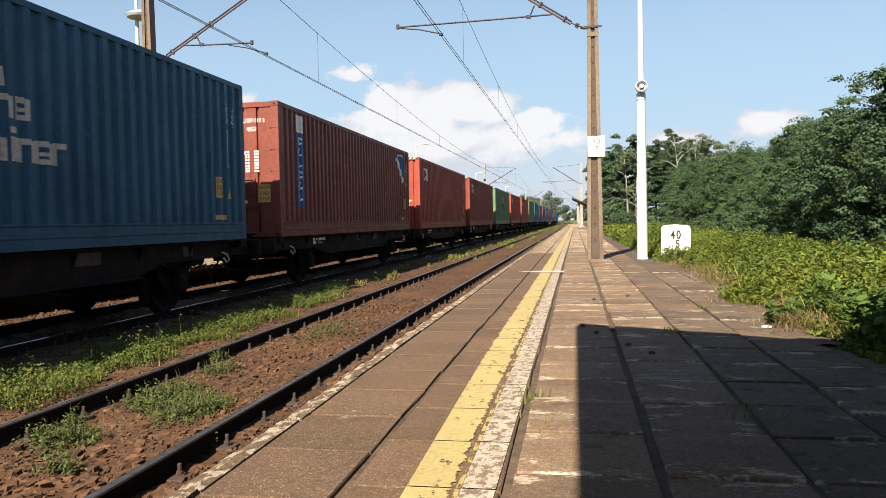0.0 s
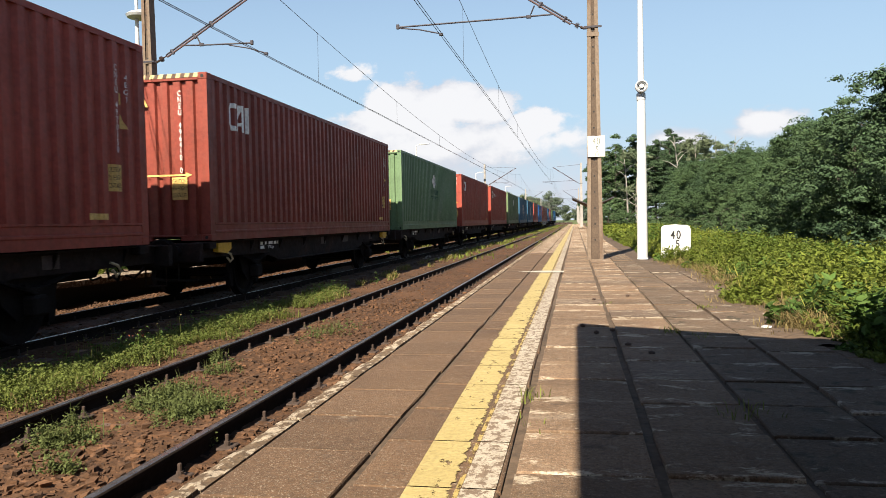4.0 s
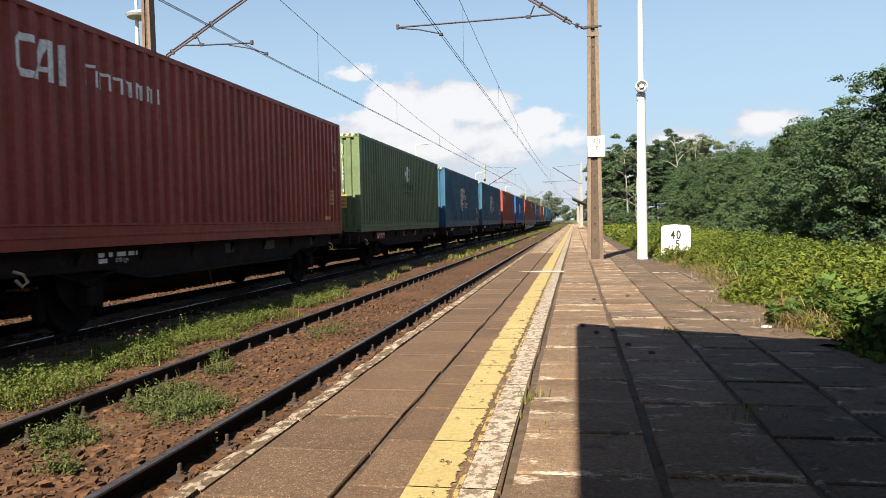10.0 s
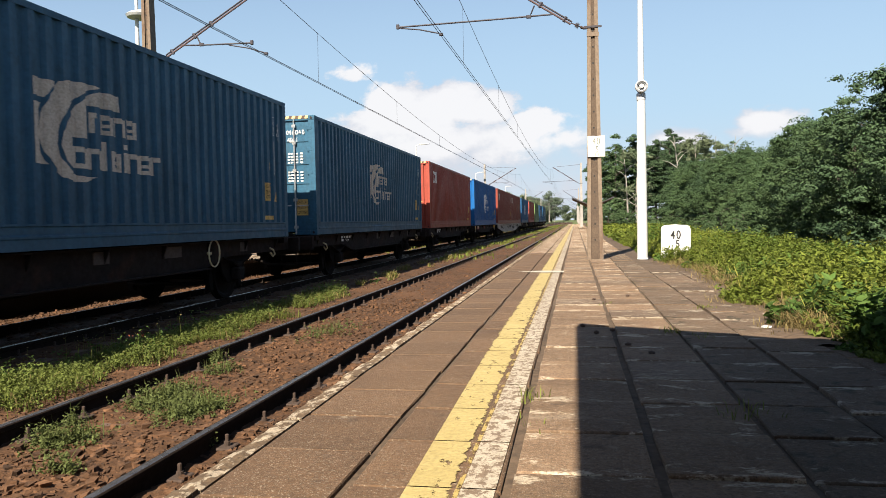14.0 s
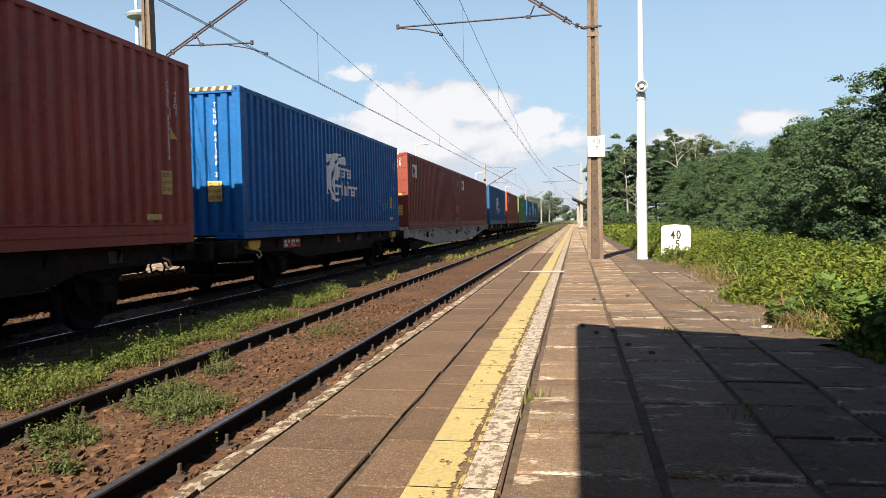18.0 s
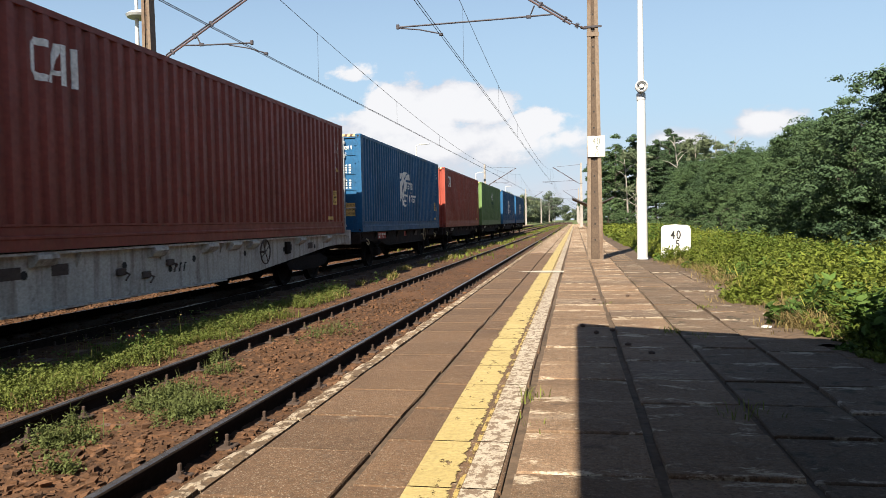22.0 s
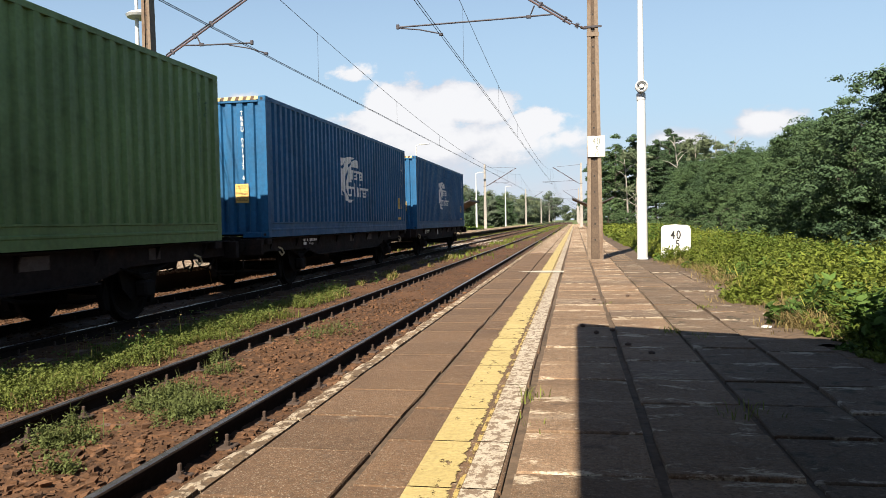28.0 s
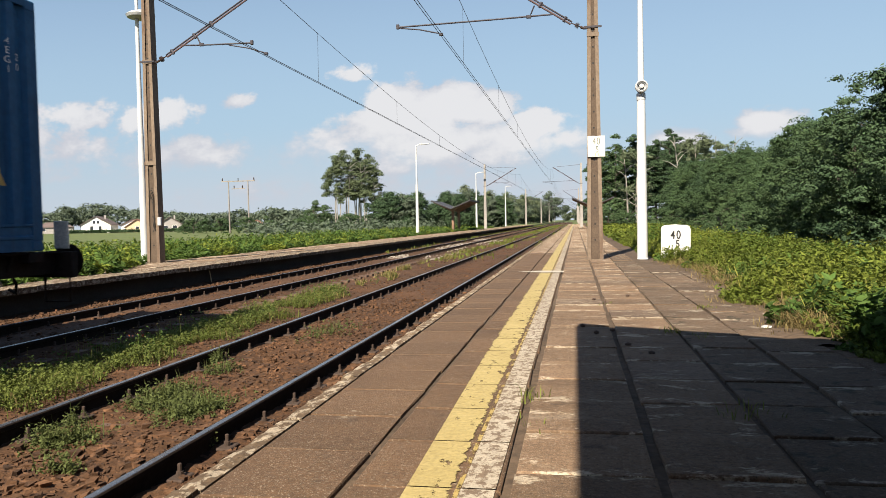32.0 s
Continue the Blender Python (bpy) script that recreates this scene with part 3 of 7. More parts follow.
def ballast():
    def patch(x0, x1, nx, y0, y1, ny):
        xs, ys = np.linspace(x0, x1, nx + 1), np.linspace(y0, y1, ny + 1)
        vs = [(x, y, bed_height(x, y)) for y in ys for x in xs]
        k = nx + 1
        return vs, [(j * k + i, j * k + i + 1, (j + 1) * k + i + 1, (j + 1) * k + i) for j in range(ny) for i in range(nx)]
    vs, fs = [], []
    for spec in ((-6.2, -1.45, 170, 1.0, 9.0, 280), (-9.35, -6.2, 40, 1.0, 9.0, 80), (-9.35, -1.45, 90, 9.0, 26.0, 160),
                 (-9.35, -1.45, 30, 26.0, 90.0, 120), (-9.35, -1.45, 10, 90.0, 420.0, 80), (-9.35, -1.45, 10, -60.0, 1.0, 30)):
        v, f = patch(*spec)
        fs += [tuple(i + len(vs) for i in q) for q in f]
        vs += v
    me = raw("ballast_bed", vs, fs, "ballast")
    me.shade_smooth()
    bed = solid("ballast_bed", me, "", "rust-brown ballast bed under both tracks", "ballast", kind="structure")
    # loose stones, finer and fewer with the distance
    rng = np.random.default_rng(5)
    base = np.array([(x, y, z) for x in (-1, 1) for y in (-1, 1) for z in (-1, 1)], float)
    quad = np.array([(0, 1, 3, 2), (4, 6, 7, 5), (0, 4, 5, 1), (2, 3, 7, 6), (0, 2, 6, 4), (1, 5, 7, 3)])
    V_, F_, VP_, FP_ = [], [], [], []

    def stones(count, x0, x1, y0, y1, s0, s1, store, keep=None, lift=0.0):
        vv, ff = store
        for _ in range(count):
            x = rng.uniform(x0, x1)
            y = y0 + (y1 - y0) * rng.uniform() ** 1.5
            if keep and not keep(x, y):
                continue
            s = rng.uniform(s0, s1)
            p = base * rng.uniform(0.22, 1.0, (8, 3)) * s * np.array([1.15, rng.uniform(0.45, 1.0), rng.uniform(0.35, 0.75)])
            a = rng.uniform(0, 6.28)
            c, sn = math.cos(a), math.sin(a)
            p = p @ np.array([[c, -sn, 0], [sn, c, 0], [0, 0, 1]])
            p += (x, y, bed_height(x, y) + s * 0.1 + lift)
            ff.append(quad + 8 * len(vv))
            vv.append(p)

    near_rail = lambda x, y: all(abs(x - t - s) > 0.11 for t in (TRACK_A, TRACK_B) for s in (-GAUGE / 2, GAUGE / 2))
    stones(22000, -6.3, -1.7, 1.5, 14.0, 0.006, 0.022, (V_, F_), near_rail)
    stones(4200, -4.35, -1.9, 2.6, 14.0, 0.014, 0.042, (V_, F_), lambda x, y: near_rail(x, y) and noise.noise((x * 1.6, y * 1.1, 21)) > -0.12)
    stones(150, -4.2, -2.1, 2.8, 5.4, 0.03, 0.058, (V_, F_), lambda x, y: near_rail(x, y) and noise.noise((x * 1.3, y, 12)) > 0.05)
    stones(700, -4.4, -2.0, 3.2, 5.2, 0.014, 0.050, (V_, F_), lambda x, y: near_rail(x, y) and noise.noise((x, y * 1.4, 12)) > -0.05)
    stones(1500, -5.2, -1.7, 4.0, 12.0, 0.012, 0.030, (V_, F_), lambda x, y: near_rail(x, y) and noise.noise((x * 1.2, y, 14)) > 0.0)
    stones(7500, -9.2, -2.0, 8.0, 48.0, 0.012, 0.036, (V_, F_), near_rail)
    stones(5200, -8.95, -8.2, 6.0, 40.0, 0.014, 0.038, (V_, F_), near_rail)
    solid("loose_stones", raw("loose_stones", np.concatenate(V_), np.concatenate(F_), "stone"), "",
          "loose brown ballast stones between the rails", "stones", kind="stuff")
    stones(1500, -8.6, -5.6, 30.0, 62.0, 0.03, 0.07, (VP_, FP_),
           lambda x, y: near_rail(x, y) and (abs(x + 5.9) < 0.45 or abs(x + 7.3) < 0.6) and noise.noise((x * 0.5, y * 0.12, 9)) > -0.1)
    solid("pale_stones", raw("pale_stones", np.concatenate(VP_), np.concatenate(FP_), "palestone"), "",
          "pale fresh ballast stones heaped beside the far track", "stones", kind="stuff")


def tracks():
    prof = [(-0.075, -0.172), (0.075, -0.172), (0.075, -0.160), (0.012, -0.135), (0.010, -0.050), (0.036, -0.038), (0.036, -0.010), (0.030, -0.003),
            (-0.030, -0.003), (-0.036, -0.010), (-0.036, -0.038), (-0.010, -0.050), (-0.012, -0.135), (-0.075, -0.160)]
    head = [(-0.024, -0.004), (0.024, -0.004), (0.020, 0.0), (-0.020, 0.0)]
    bolt = bmesh.new()
    box(bolt, -0.055, 0.055, -0.075, 0.075, -0.155, -0.135, 0.006)
    lathe(bolt, [(0.022, -0.135), (0.022, -0.105), (0.013, -0.105), (0.013, -0.062), (0.009, -0.058)], 8)
    bolt = mesh_of("fastening", bolt, "bolt")
    sl = bmesh.new()
    prism(sl, [(-0.14, -0.36), (0.14, -0.36), (0.11, -0.165), (-0.11, -0.165)], "x", -1.28, 1.28)
    sleeper = mesh_of("sleeper", sl, "sleeper")
    bv = np.array([v.co for v in bolt.vertices])
    for c, label in ((TRACK_A, "railway track beside the near platform, polished rails on brown ballast"),
                     (TRACK_B, "railway track on which the freight train runs")):
        tr = thing("railway_track", label, "railway track", kind="structure", at=pose(c, 0, 0))
        for s in (-1, 1):
            bm = bmesh.new()
            prism(bm, [(a + s * GAUGE / 2, b) for a, b in prof], "y", -60, 420)
            r = part("rail", bm, "railside", tr, "dark rusty rail")
            bm = bmesh.new()
            prism(bm, [(a + s * GAUGE / 2, b) for a, b in head], "y", -60, 420)
            part("rail_head", bm, "railhead", r, "polished running surface")
        y, rest, k = 0.35, [], 0
        while y < 110:
            if y < 36:
                o = part("sleeper", sleeper, None, tr)
                o.location = (0, y, 0)
            for s in (-1, 1):
                for e in (-1, 1):
                    px = s * GAUGE / 2 + e * 0.105
                    if y < 26:
                        o = part("fastening", bolt, None, tr)
                        o.location = (px, y, 0.012)
                    else:
                        rest.append(bv + (px, y, 0.012))
            y += 0.6
        fs = [tuple(p.vertices) for p in bolt.polygons]
        vv, ff = np.concatenate(rest), []
        for i in range(len(rest)):
            ff += [tuple(q + i * len(bv) for q in f) for f in fs]
        me = bpy.data.meshes.new("fastenings")
        me.from_pydata(vv.tolist(), [], ff)
        me.materials.append(M["bolt"])
        tagged(part("fastenings", me, None, tr), kind="stuff")


def platforms():
    # near platform: retaining wall, fill, kerb stones and slabs
    pl = thing("pavement", "brown weathered slab platform with a worn yellow line along the track", "platform", kind="structure")
    bm = bmesh.new()
    box(bm, EDGE + 0.06, 2.3, -40, END_Y, -0.5, DECK - 0.019)
    part("platform_core", bm, "soil", pl, "earth fill between the slabs")
    cols = [(EDGE + 0.115, -0.872), (-0.842, -0.282), (-0.246, 0.292), (0.330, 0.826), (0.850, 1.300), (1.322, 1.79), (1.80, 2.28)]
    rng = random.Random(4)
    joint, pitch = 0.016, 0.57

    def slab_shape(w, l, seed):
        r = random.Random(seed)
        b = bmesh.new()
        w, l = w - 0.004, l - joint
        ch = 0.006
        lo = [b.verts.new((sx * w / 2, sy * l / 2, -0.07)) for sx, sy in ((-1, -1), (1, -1), (1, 1), (-1, 1))]
        md = [b.verts.new((sx * w / 2 + r.uniform(-.008, .006), sy * l / 2 + r.uniform(-.006, .005), -ch)) for sx, sy in ((-1, -1), (1, -1), (1, 1), (-1, 1))]
        hi = [b.verts.new((sx * (w / 2 - ch), sy * (l / 2 - ch), r.uniform(-.002, .002))) for sx, sy in ((-1, -1), (1, -1), (1, 1), (-1, 1))]
        for a, c in ((lo, md), (md, hi)):
            for i in range(4):
                b.faces.new((a[i], a[(i + 1) % 4], c[(i + 1) % 4], c[i]))
        b.faces.new(hi)
        return b

    far_v, far_f = [], []
    for ci, (x0, x1) in enumerate(cols):
        shapes = [mesh_of("paving_slab", slab_shape(x1 - x0, pitch, ci * 10 + k), "soiled_shaded_slab" if ci > 3 else "slab" if ci > 1 else "smooth_slab") for k in range(3)]
        scaled = mesh_of("paving_slab", slab_shape(x1 - x0, pitch, ci * 10 + 7), "scaled_slab")
        y = (3.01, 2.61, 2.83, 3.42, 3.42, 2.72, 3.1)[ci] - 9 * pitch
        while y < END_Y:
            yc, xc = y + pitch / 2, (x0 + x1) / 2
            if x1 > 1.6 and yc > 14:
                break
            calm = (0.45, 0.3, 0.8, 1.0, 1.0, 1.0, 1.0)[ci]
            dz = rng.uniform(-0.010, 0.006) * calm
            tilt = (rng.uniform(-0.7, 0.7) * calm, rng.uniform(-0.6, 0.6) * calm)
            m = pose(xc, yc, DECK + dz, tilt[0], tilt[1], rng.uniform(-0.5, 0.5) + rng.choice((0, 180)))
            me = shapes[rng.randrange(3)]
            if ci > 1 and ((ci == 3 and 4.5 < yc < 5.07) or (yc > 7.0 and rng.random() < 0.07)):
                me = scaled
            if yc < 22.0:
                o = part("paving_slab", me, None, pl)
                o.matrix_basis = m
            else:
                p = np.array([m @ v.co for v in me.vertices])
                far_f += [tuple(q + 12 * len(far_v) for q in f.vertices) for f in me.polygons]
                far_v.append(p)
            y += pitch
    me = bpy.data.meshes.new("far_slabs")
    me.from_pydata(np.concatenate(far_v).tolist(), [], far_f)
    me.materials.append(M["slab"])
    tagged(part("far_slabs", me, None, pl), kind="stuff")
    # crumbling kerb along the edge
    def kerb_shape(seed):
        r = random.Random(seed)
        b = bmesh.new()
        n = 22
        rows = []
        for i in range(n + 1):
            yy = -0.495 + 0.99 * i / n
            e = 0.012 + 0.016 * noise.noise((yy * 4.0, seed * 3.7, 0)) + 0.010 * noise.noise((yy * 14.0, seed * 1.3, 4)) + r.uniform(0, 0.004)
            rows.append([b.verts.new(p) for p in ((0.10, yy, -0.14), (0.10, yy, 0.0), (0.055, yy, r.uniform(-.004, .008)), (-0.015 + e, yy, -0.006 - e * 0.4),
                                                  (-0.03 + e * 0.6, yy, -0.05), (-0.025, yy, -0.14))])
        for a, c in zip(rows, rows[1:]):
            for i in range(6):
                b.faces.new((a[i], a[(i + 1) % 6], c[(i + 1) % 6], c[i]))
        b.faces.new(rows[0])
        b.faces.new(rows[-1])
        return b
    kerbs = [mesh_of("kerb_stone", kerb_shape(60 + k), "kerb") for k in range(5)]
    for i in range(int(END_Y) + 4):
        o = part("kerb_stone", kerbs[rng.randrange(5)], None, pl)
        o.matrix_basis = pose(EDGE + rng.uniform(-0.012, 0.008), -3 + i, DECK + rng.uniform(-0.008, 0.002), 0, rng.uniform(-1, 1), rng.uniform(-0.4, 0.4))
    # worn safety line, broken at the slab joints
    for nm, mt, xa, xb, z, lb in (("yellow_line", "yline", -0.668, -0.448, 0.0045, "worn yellow safety line"), ("yellow_streak", "ystreak", -0.441, -0.423, 0.0045, "last streak of an older yellow line"),
                                   ("white_line", "wline", -0.421, -0.296, 0.0055, "flaking white line")):
        bm = bmesh.new()
        y = 2.61 - 7 * pitch
        while y < END_Y:
            ya, yb = y + 0.005, y + pitch - 0.005
            wa, wb = (float(np.interp(q, (2.2, 6.0), (0.050, 0.0))) if nm == "yellow_line" else 0.0 for q in (ya, yb))     # worn narrower close by
            sheet(bm, [(xa + wa, ya, DECK + z), (xb, ya, DECK + z), (xb, yb, DECK + z), (xa + wb, yb, DECK + z)])
            y += pitch
        part(nm, bm, mt, pl, lb)
    bm = bmesh.new()
    prism(bm, [(-1.08, 13.86), (-0.62, 13.62), (-0.22, 13.66), (-0.24, 14.05), (-0.62, 14.12)], "z", DECK + 0.012, DECK + 0.014)
    part("white_mark", bm, "wpatch", pl, "white painted mark across the line")

    # far platform
    pb = thing("pavement", "far platform with a pale slab top and a dark wall to the track", "platform", kind="structure")
    bm = bmesh.new()
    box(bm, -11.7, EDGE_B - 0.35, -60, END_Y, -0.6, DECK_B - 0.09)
    part("platform_wall", bm, "wall", pb, "dark retaining wall")
    x0 = EDGE_B
    for k in range(3):
        bm = bmesh.new()
        w = 0.85
        y = -20.0
        r = random.Random(k)
        while y < END_Y:
            box(bm, x0 - w + 0.015, x0 + (r.uniform(-0.02, 0.02) if k == 0 else 0), y, y + 0.985, DECK_B - 0.10 + r.uniform(-.006, .006), DECK_B + r.uniform(-.008, .008))
            y += 1.0
        tagged(part("slab_row", bm, "slab" if k else "kerb", pb), kind="stuff")
        x0 -= w


ground()
ballast()
tracks()
platforms()


# ---------------------------------------------------------------- overhead line
def mast(name_at, label, height, taper=0.09, paint_="mast"):
    """A steel mast of two channels with a recessed, drilled web."""
    t = thing("overhead_line_mast", label, "mast", "overhead line masts", at=name_at)
    w0, w1 = 0.19, 0.19 - taper
    for s in (-1, 1):
        bm = bmesh.new()
        n = 6
        rows = []
        for i in range(n + 1):
            h = height * i / n
            w = w0 + (w1 - w0) * i / n
            rows.append([bm.verts.new((s * a, b, h)) for a, b in ((w, -0.13), (w, 0.13), (w - 0.085, 0.13), (w - 0.085, 0.118), (w - 0.012, 0.118), (w - 0.012, -0.118), (w - 0.085, -0.118), (w - 0.085, -0.13))])
        for a, c in zip(rows, rows[1:]):
            for i in range(8):
                bm.faces.new((a[i], a[(i + 1) % 8], c[(i + 1) % 8], c[i]))
        bm.faces.new(rows[-1])
        part("channel", bm, paint_, t)
    bm = bmesh.new()
    rows = [[bm.verts.new((a * (w0 - 0.08 + (w1 - w0) * h / height), b, h)) for a, b in ((-1, -0.095), (1, -0.095), (1, -0.08), (-1, -0.08))] for h in (0.0, height)]
    for i in range(4):
        bm.faces.new((rows[0][i], rows[0][(i + 1) % 4], rows[1][(i + 1) % 4], rows[1][i]))
    part("web", bm, "mast_recess_shade" if paint_ == "mast" else paint_, t)
    if paint_ == "mast":
        bm = bmesh.new()
        lathe(bm, [(0.022, -0.099), (0.022, -0.0955)], 8, "y")
        hole = mesh_of("bolt_hole", bm, "black")
        for k in range(19):
            part("bolt_hole", hole, None, t).location = (0, 0, 0.5 + 0.385 * k)
    for z in (0.0, height * 0.33, height * 0.66):
        if z == 0.0:
            bm = bmesh.new()
            box(bm, -0.26, 0.26, -0.2, 0.2, -0.25, 0.03, 0.02)
            part("footing", bm, "kerb", t, "concrete footing")
        else:
            bm = bmesh.new()
            w = w0 - taper * z / height + 0.012
            box(bm, -w, w, -0.142, -0.130, z - 0.05, z + 0.05)
            part("batten", bm, paint_, t)
    return t


def cantilever(mx, y, sign, strut_z, top, arm_z, reach, steady, brown="arm"):
    """The bracket that holds the wires over a track. sign: +1 when it reaches to +x."""
    t = thing("overhead_bracket", "red-brown tubular overhead line bracket fixed to a mast", "bracket", "overhead line brackets", at=pose(mx, y, 0))
    s = sign
    root = Vector((s * 0.50, 0, strut_z + 0.15))
    tip = Vector((s * top[0], 0, top[1]))
    way = (tip - root).normalized()
    up = Vector((-way.z * s, 0, way.x * s)) * 0.030
    for off, r, mt in ((up, 0.022, "arm_dark"), (-up, 0.026, brown)):
        bm = bmesh.new()
        tube(bm, [root + off, tip + off], r, 8)
        part("strut", bm, mt, t, "one of two parallel slanting tubes")
    for f in (0.05, 0.24, 0.38):
        bm = bmesh.new()
        p = root.lerp(tip, f)
        tube(bm, [p - up * 2.3, p + up * 2.3], 0.038, 6)
        part("strut_clamp", bm, "arm_dark", t)
    bm = bmesh.new()
    a0, b0 = Vector((s * 0.20, 0, strut_z)), root
    for f0, f1, r0, r1 in ((0.0, 0.30, 0.03, 0.03), (0.42, 0.50, 0.075, 0.04), (0.52, 0.60, 0.085, 0.04), (0.62, 0.70, 0.075, 0.035)):
        tube(bm, [a0.lerp(b0, f0), a0.lerp(b0, f1)], r0, 10, r1)
    tube(bm, [a0, b0], 0.014, 6)
    part("insulator", bm, "insulator", t, "dark ribbed insulator")
    bm = bmesh.new()
    tube(bm, [(s * 0.9, 0, arm_z + 0.06), (s * (reach * 0.5), 0, arm_z + 0.03), (s * reach, 0, arm_z)], 0.021, 8)
    arm = part("registration_arm", bm, "arm_dark", t, "dark level arm")
    bm = bmesh.new()
    box(bm, *sorted((s * (reach - 0.03), s * (reach + 0.05))), -0.03, 0.03, arm_z - 0.05, arm_z + 0.07, 0.012)
    part("end_fitting", bm, "arm_dark", arm)
    bm = bmesh.new()
    tube(bm, [(s * 1.5, 0, arm_z + 0.05), (s * 1.46, 0, arm_z + 0.12), (s * 1.38, 0, arm_z + 0.30)], 0.018, 6)
    box(bm, *sorted((s * 1.46, s * 1.58)), -0.03, 0.03, arm_z + 0.0, arm_z + 0.08, 0.01)
    part("clamp", bm, "arm_dark", t)
    bm = bmesh.new()
    tube(bm, [(s * steady[0], 0, arm_z - 0.02), (s * (steady[0] + steady[2]) / 2, 0, (arm_z + steady[1]) / 2 + 0.02), (s * steady[2], 0, steady[1])], 0.017, 6)
    box(bm, *sorted((s * (steady[2] - 0.05), s * (steady[2] + 0.05))), -0.03, 0.03, steady[1] - 0.05, steady[1] + 0.02, 0.01)
    part("steady_arm", bm, "arm_dark", t)
    bm = bmesh.new()
    tube(bm, [(s * 0.20, 0, strut_z), (s * 0.02, 0, strut_z)], 0.025, 6)
    box(bm, -0.21, 0.21, -0.150, -0.134, strut_z - 0.022, strut_z + 0.022)
    part("bracket_clamp", bm, "arm_dark", t)
    bm = bmesh.new()
    tube(bm, [(0, 0, top[1] + 0.25), (s * top[0], 0, top[1])], 0.02, 6)
    part("tie_rod", bm, "wire", t)


MASTS_Y = [18.3, 96.0, 174.0, 250.0, 325.0, 400.0]
for i, y in enumerate(MASTS_Y):
    tint, near_label = ("mast", "tall weathered brown steel mast standing on the %s platform") if i == 0 else ("mast_grey", "tall pale grey steel mast beside the %s track")
    mast(pose(0.46 if i == 0 else 0.75, y, DECK - 0.03), near_label % "near", 8.2, paint_=tint)
    mast(pose(-11.22, y + (0.05 if i == 0 else -3), DECK_B - 0.03), near_label % "far", 8.2, paint_=tint)
    cantilever(0.46 if i == 0 else 0.75, y, -1, 5.93, (3.55, 8.1), 6.26, 4.79, (4.79, 6.03, 3.70))
    cantilever(-11.22, y + (0.05 if i == 0 else -3), 1, 5.78, (3.95, 7.95), 6.13, 2.93, (2.3, 5.84, 3.33))


def catenary(x, offs, zc, zm, zlow, ym):
    """Contact wires, messenger and droppers over one track; offs: sideways place at each support."""
    t = thing("overhead_line", "thin dark contact wires hung from a sagging messenger wire", "overhead line", kind="structure")
    ys = [ym - 66, ym] + MASTS_Y[1:]
    at = list(zip(ys, offs))
    for dx in (-0.03, 0.03):
        bm = bmesh.new()
        tube(bm, [(x + dx + o, y, zc) for y, o in at], 0.0078, 6)
        part("contact_wire", bm, "wire", t)
    bm, dr = bmesh.new(), []
    for (a, oa), (b, ob_) in zip(at, at[1:]):
        pts = []
        for i in range(25):
            f = i / 24
            pts.append((x + oa + (ob_ - oa) * f, a + (b - a) * f, zm - (zm - zlow) * 4 * f * (1 - f)))
            if i % 3 == 1:
                dr.append(pts[-1])
        tube(bm, pts, 0.0080, 6)
    part("messenger_wire", bm, "wire", t)
    for p in dr:
        bm = bmesh.new()
        tube(bm, [p, (p[0], p[1], zc)], 0.0045, 4)
        part("dropper", bm, "wire", t)


catenary(TRACK_A, (-0.25, 0.0, 0.30, -0.2, 0.2, -0.2, 0.2), 5.92, 7.80, 6.42, 18.3)
catenary(TRACK_B, (-0.6, -0.38, 0.25, -0.2, 0.2, -0.2, 0.2), 5.64, 7.35, 5.98, 18.35)


# ---------------------------------------------------------------- the train
LEN, HALF, TALL, FLOOR = 12.19, 1.219, 2.896, 1.04
RIBS, RIB_Y0 = 42, 0.16
RIB_STEP = (LEN - 2 * RIB_Y0) / RIBS
RIB_DEEP = 0.046
LIFT = 0.065        # underside of the side rails over the wagon datum


def rib(y):
    """Inward depth of the corrugated side at a place along the container."""
    if y < RIB_Y0 or y > LEN - RIB_Y0:
        return 0.0
    f = ((y - RIB_Y0) / RIB_STEP) % 1.0
    if f < 0.38:
        return 0.0
    if f < 0.54:
        return RIB_DEEP * (f - 0.38) / 0.16
    if f < 0.84:
        return RIB_DEEP
    return RIB_DEEP * (1.0 - f) / 0.16


RIB_BREAKS = [RIB_Y0 + RIB_STEP * (i + f) for i in range(RIBS) for f in (0.0, 0.38, 0.54, 0.84)] + [LEN - RIB_Y0]


def rect(bm, a0, b0, a1, b1):
    bm.faces.new([bm.verts.new((a, b, 0)) for a, b in ((a0, b0), (a1, b0), (a1, b1), (a0, b1))])


def poly(bm, pts):
    bm.faces.new([bm.verts.new((a, b, 0)) for a, b in pts])


def band(bm, ca, cb, r0, r1, t0, t1, sx=1.0, n=14, taper=1.0):
    """An arc band in the marking plane; degrees; taper thins it towards its end."""
    rows = []
    for i in range(n + 1):
        f = i / n
        t = radians(t0 + (t1 - t0) * f)
        rr = r0 + (r1 - r0) * (1 - f + f * taper)
        rows.append([bm.verts.new((ca + math.cos(t) * r * sx, cb + math.sin(t) * r, 0)) for r in (r0, rr)])
    for a, c in zip(rows, rows[1:]):
        bm.faces.new((a[0], a[1], c[1], c[0]))


SMALL_WRITING = ("code_letters", "size_letters", "side_code", "side_size_code", "side_length_code", "side_label_words", "caution_words", "weight_words", "weight_word",
                 "faded_writing", "hazard_stripe", "logo", "chalk_scrawl")


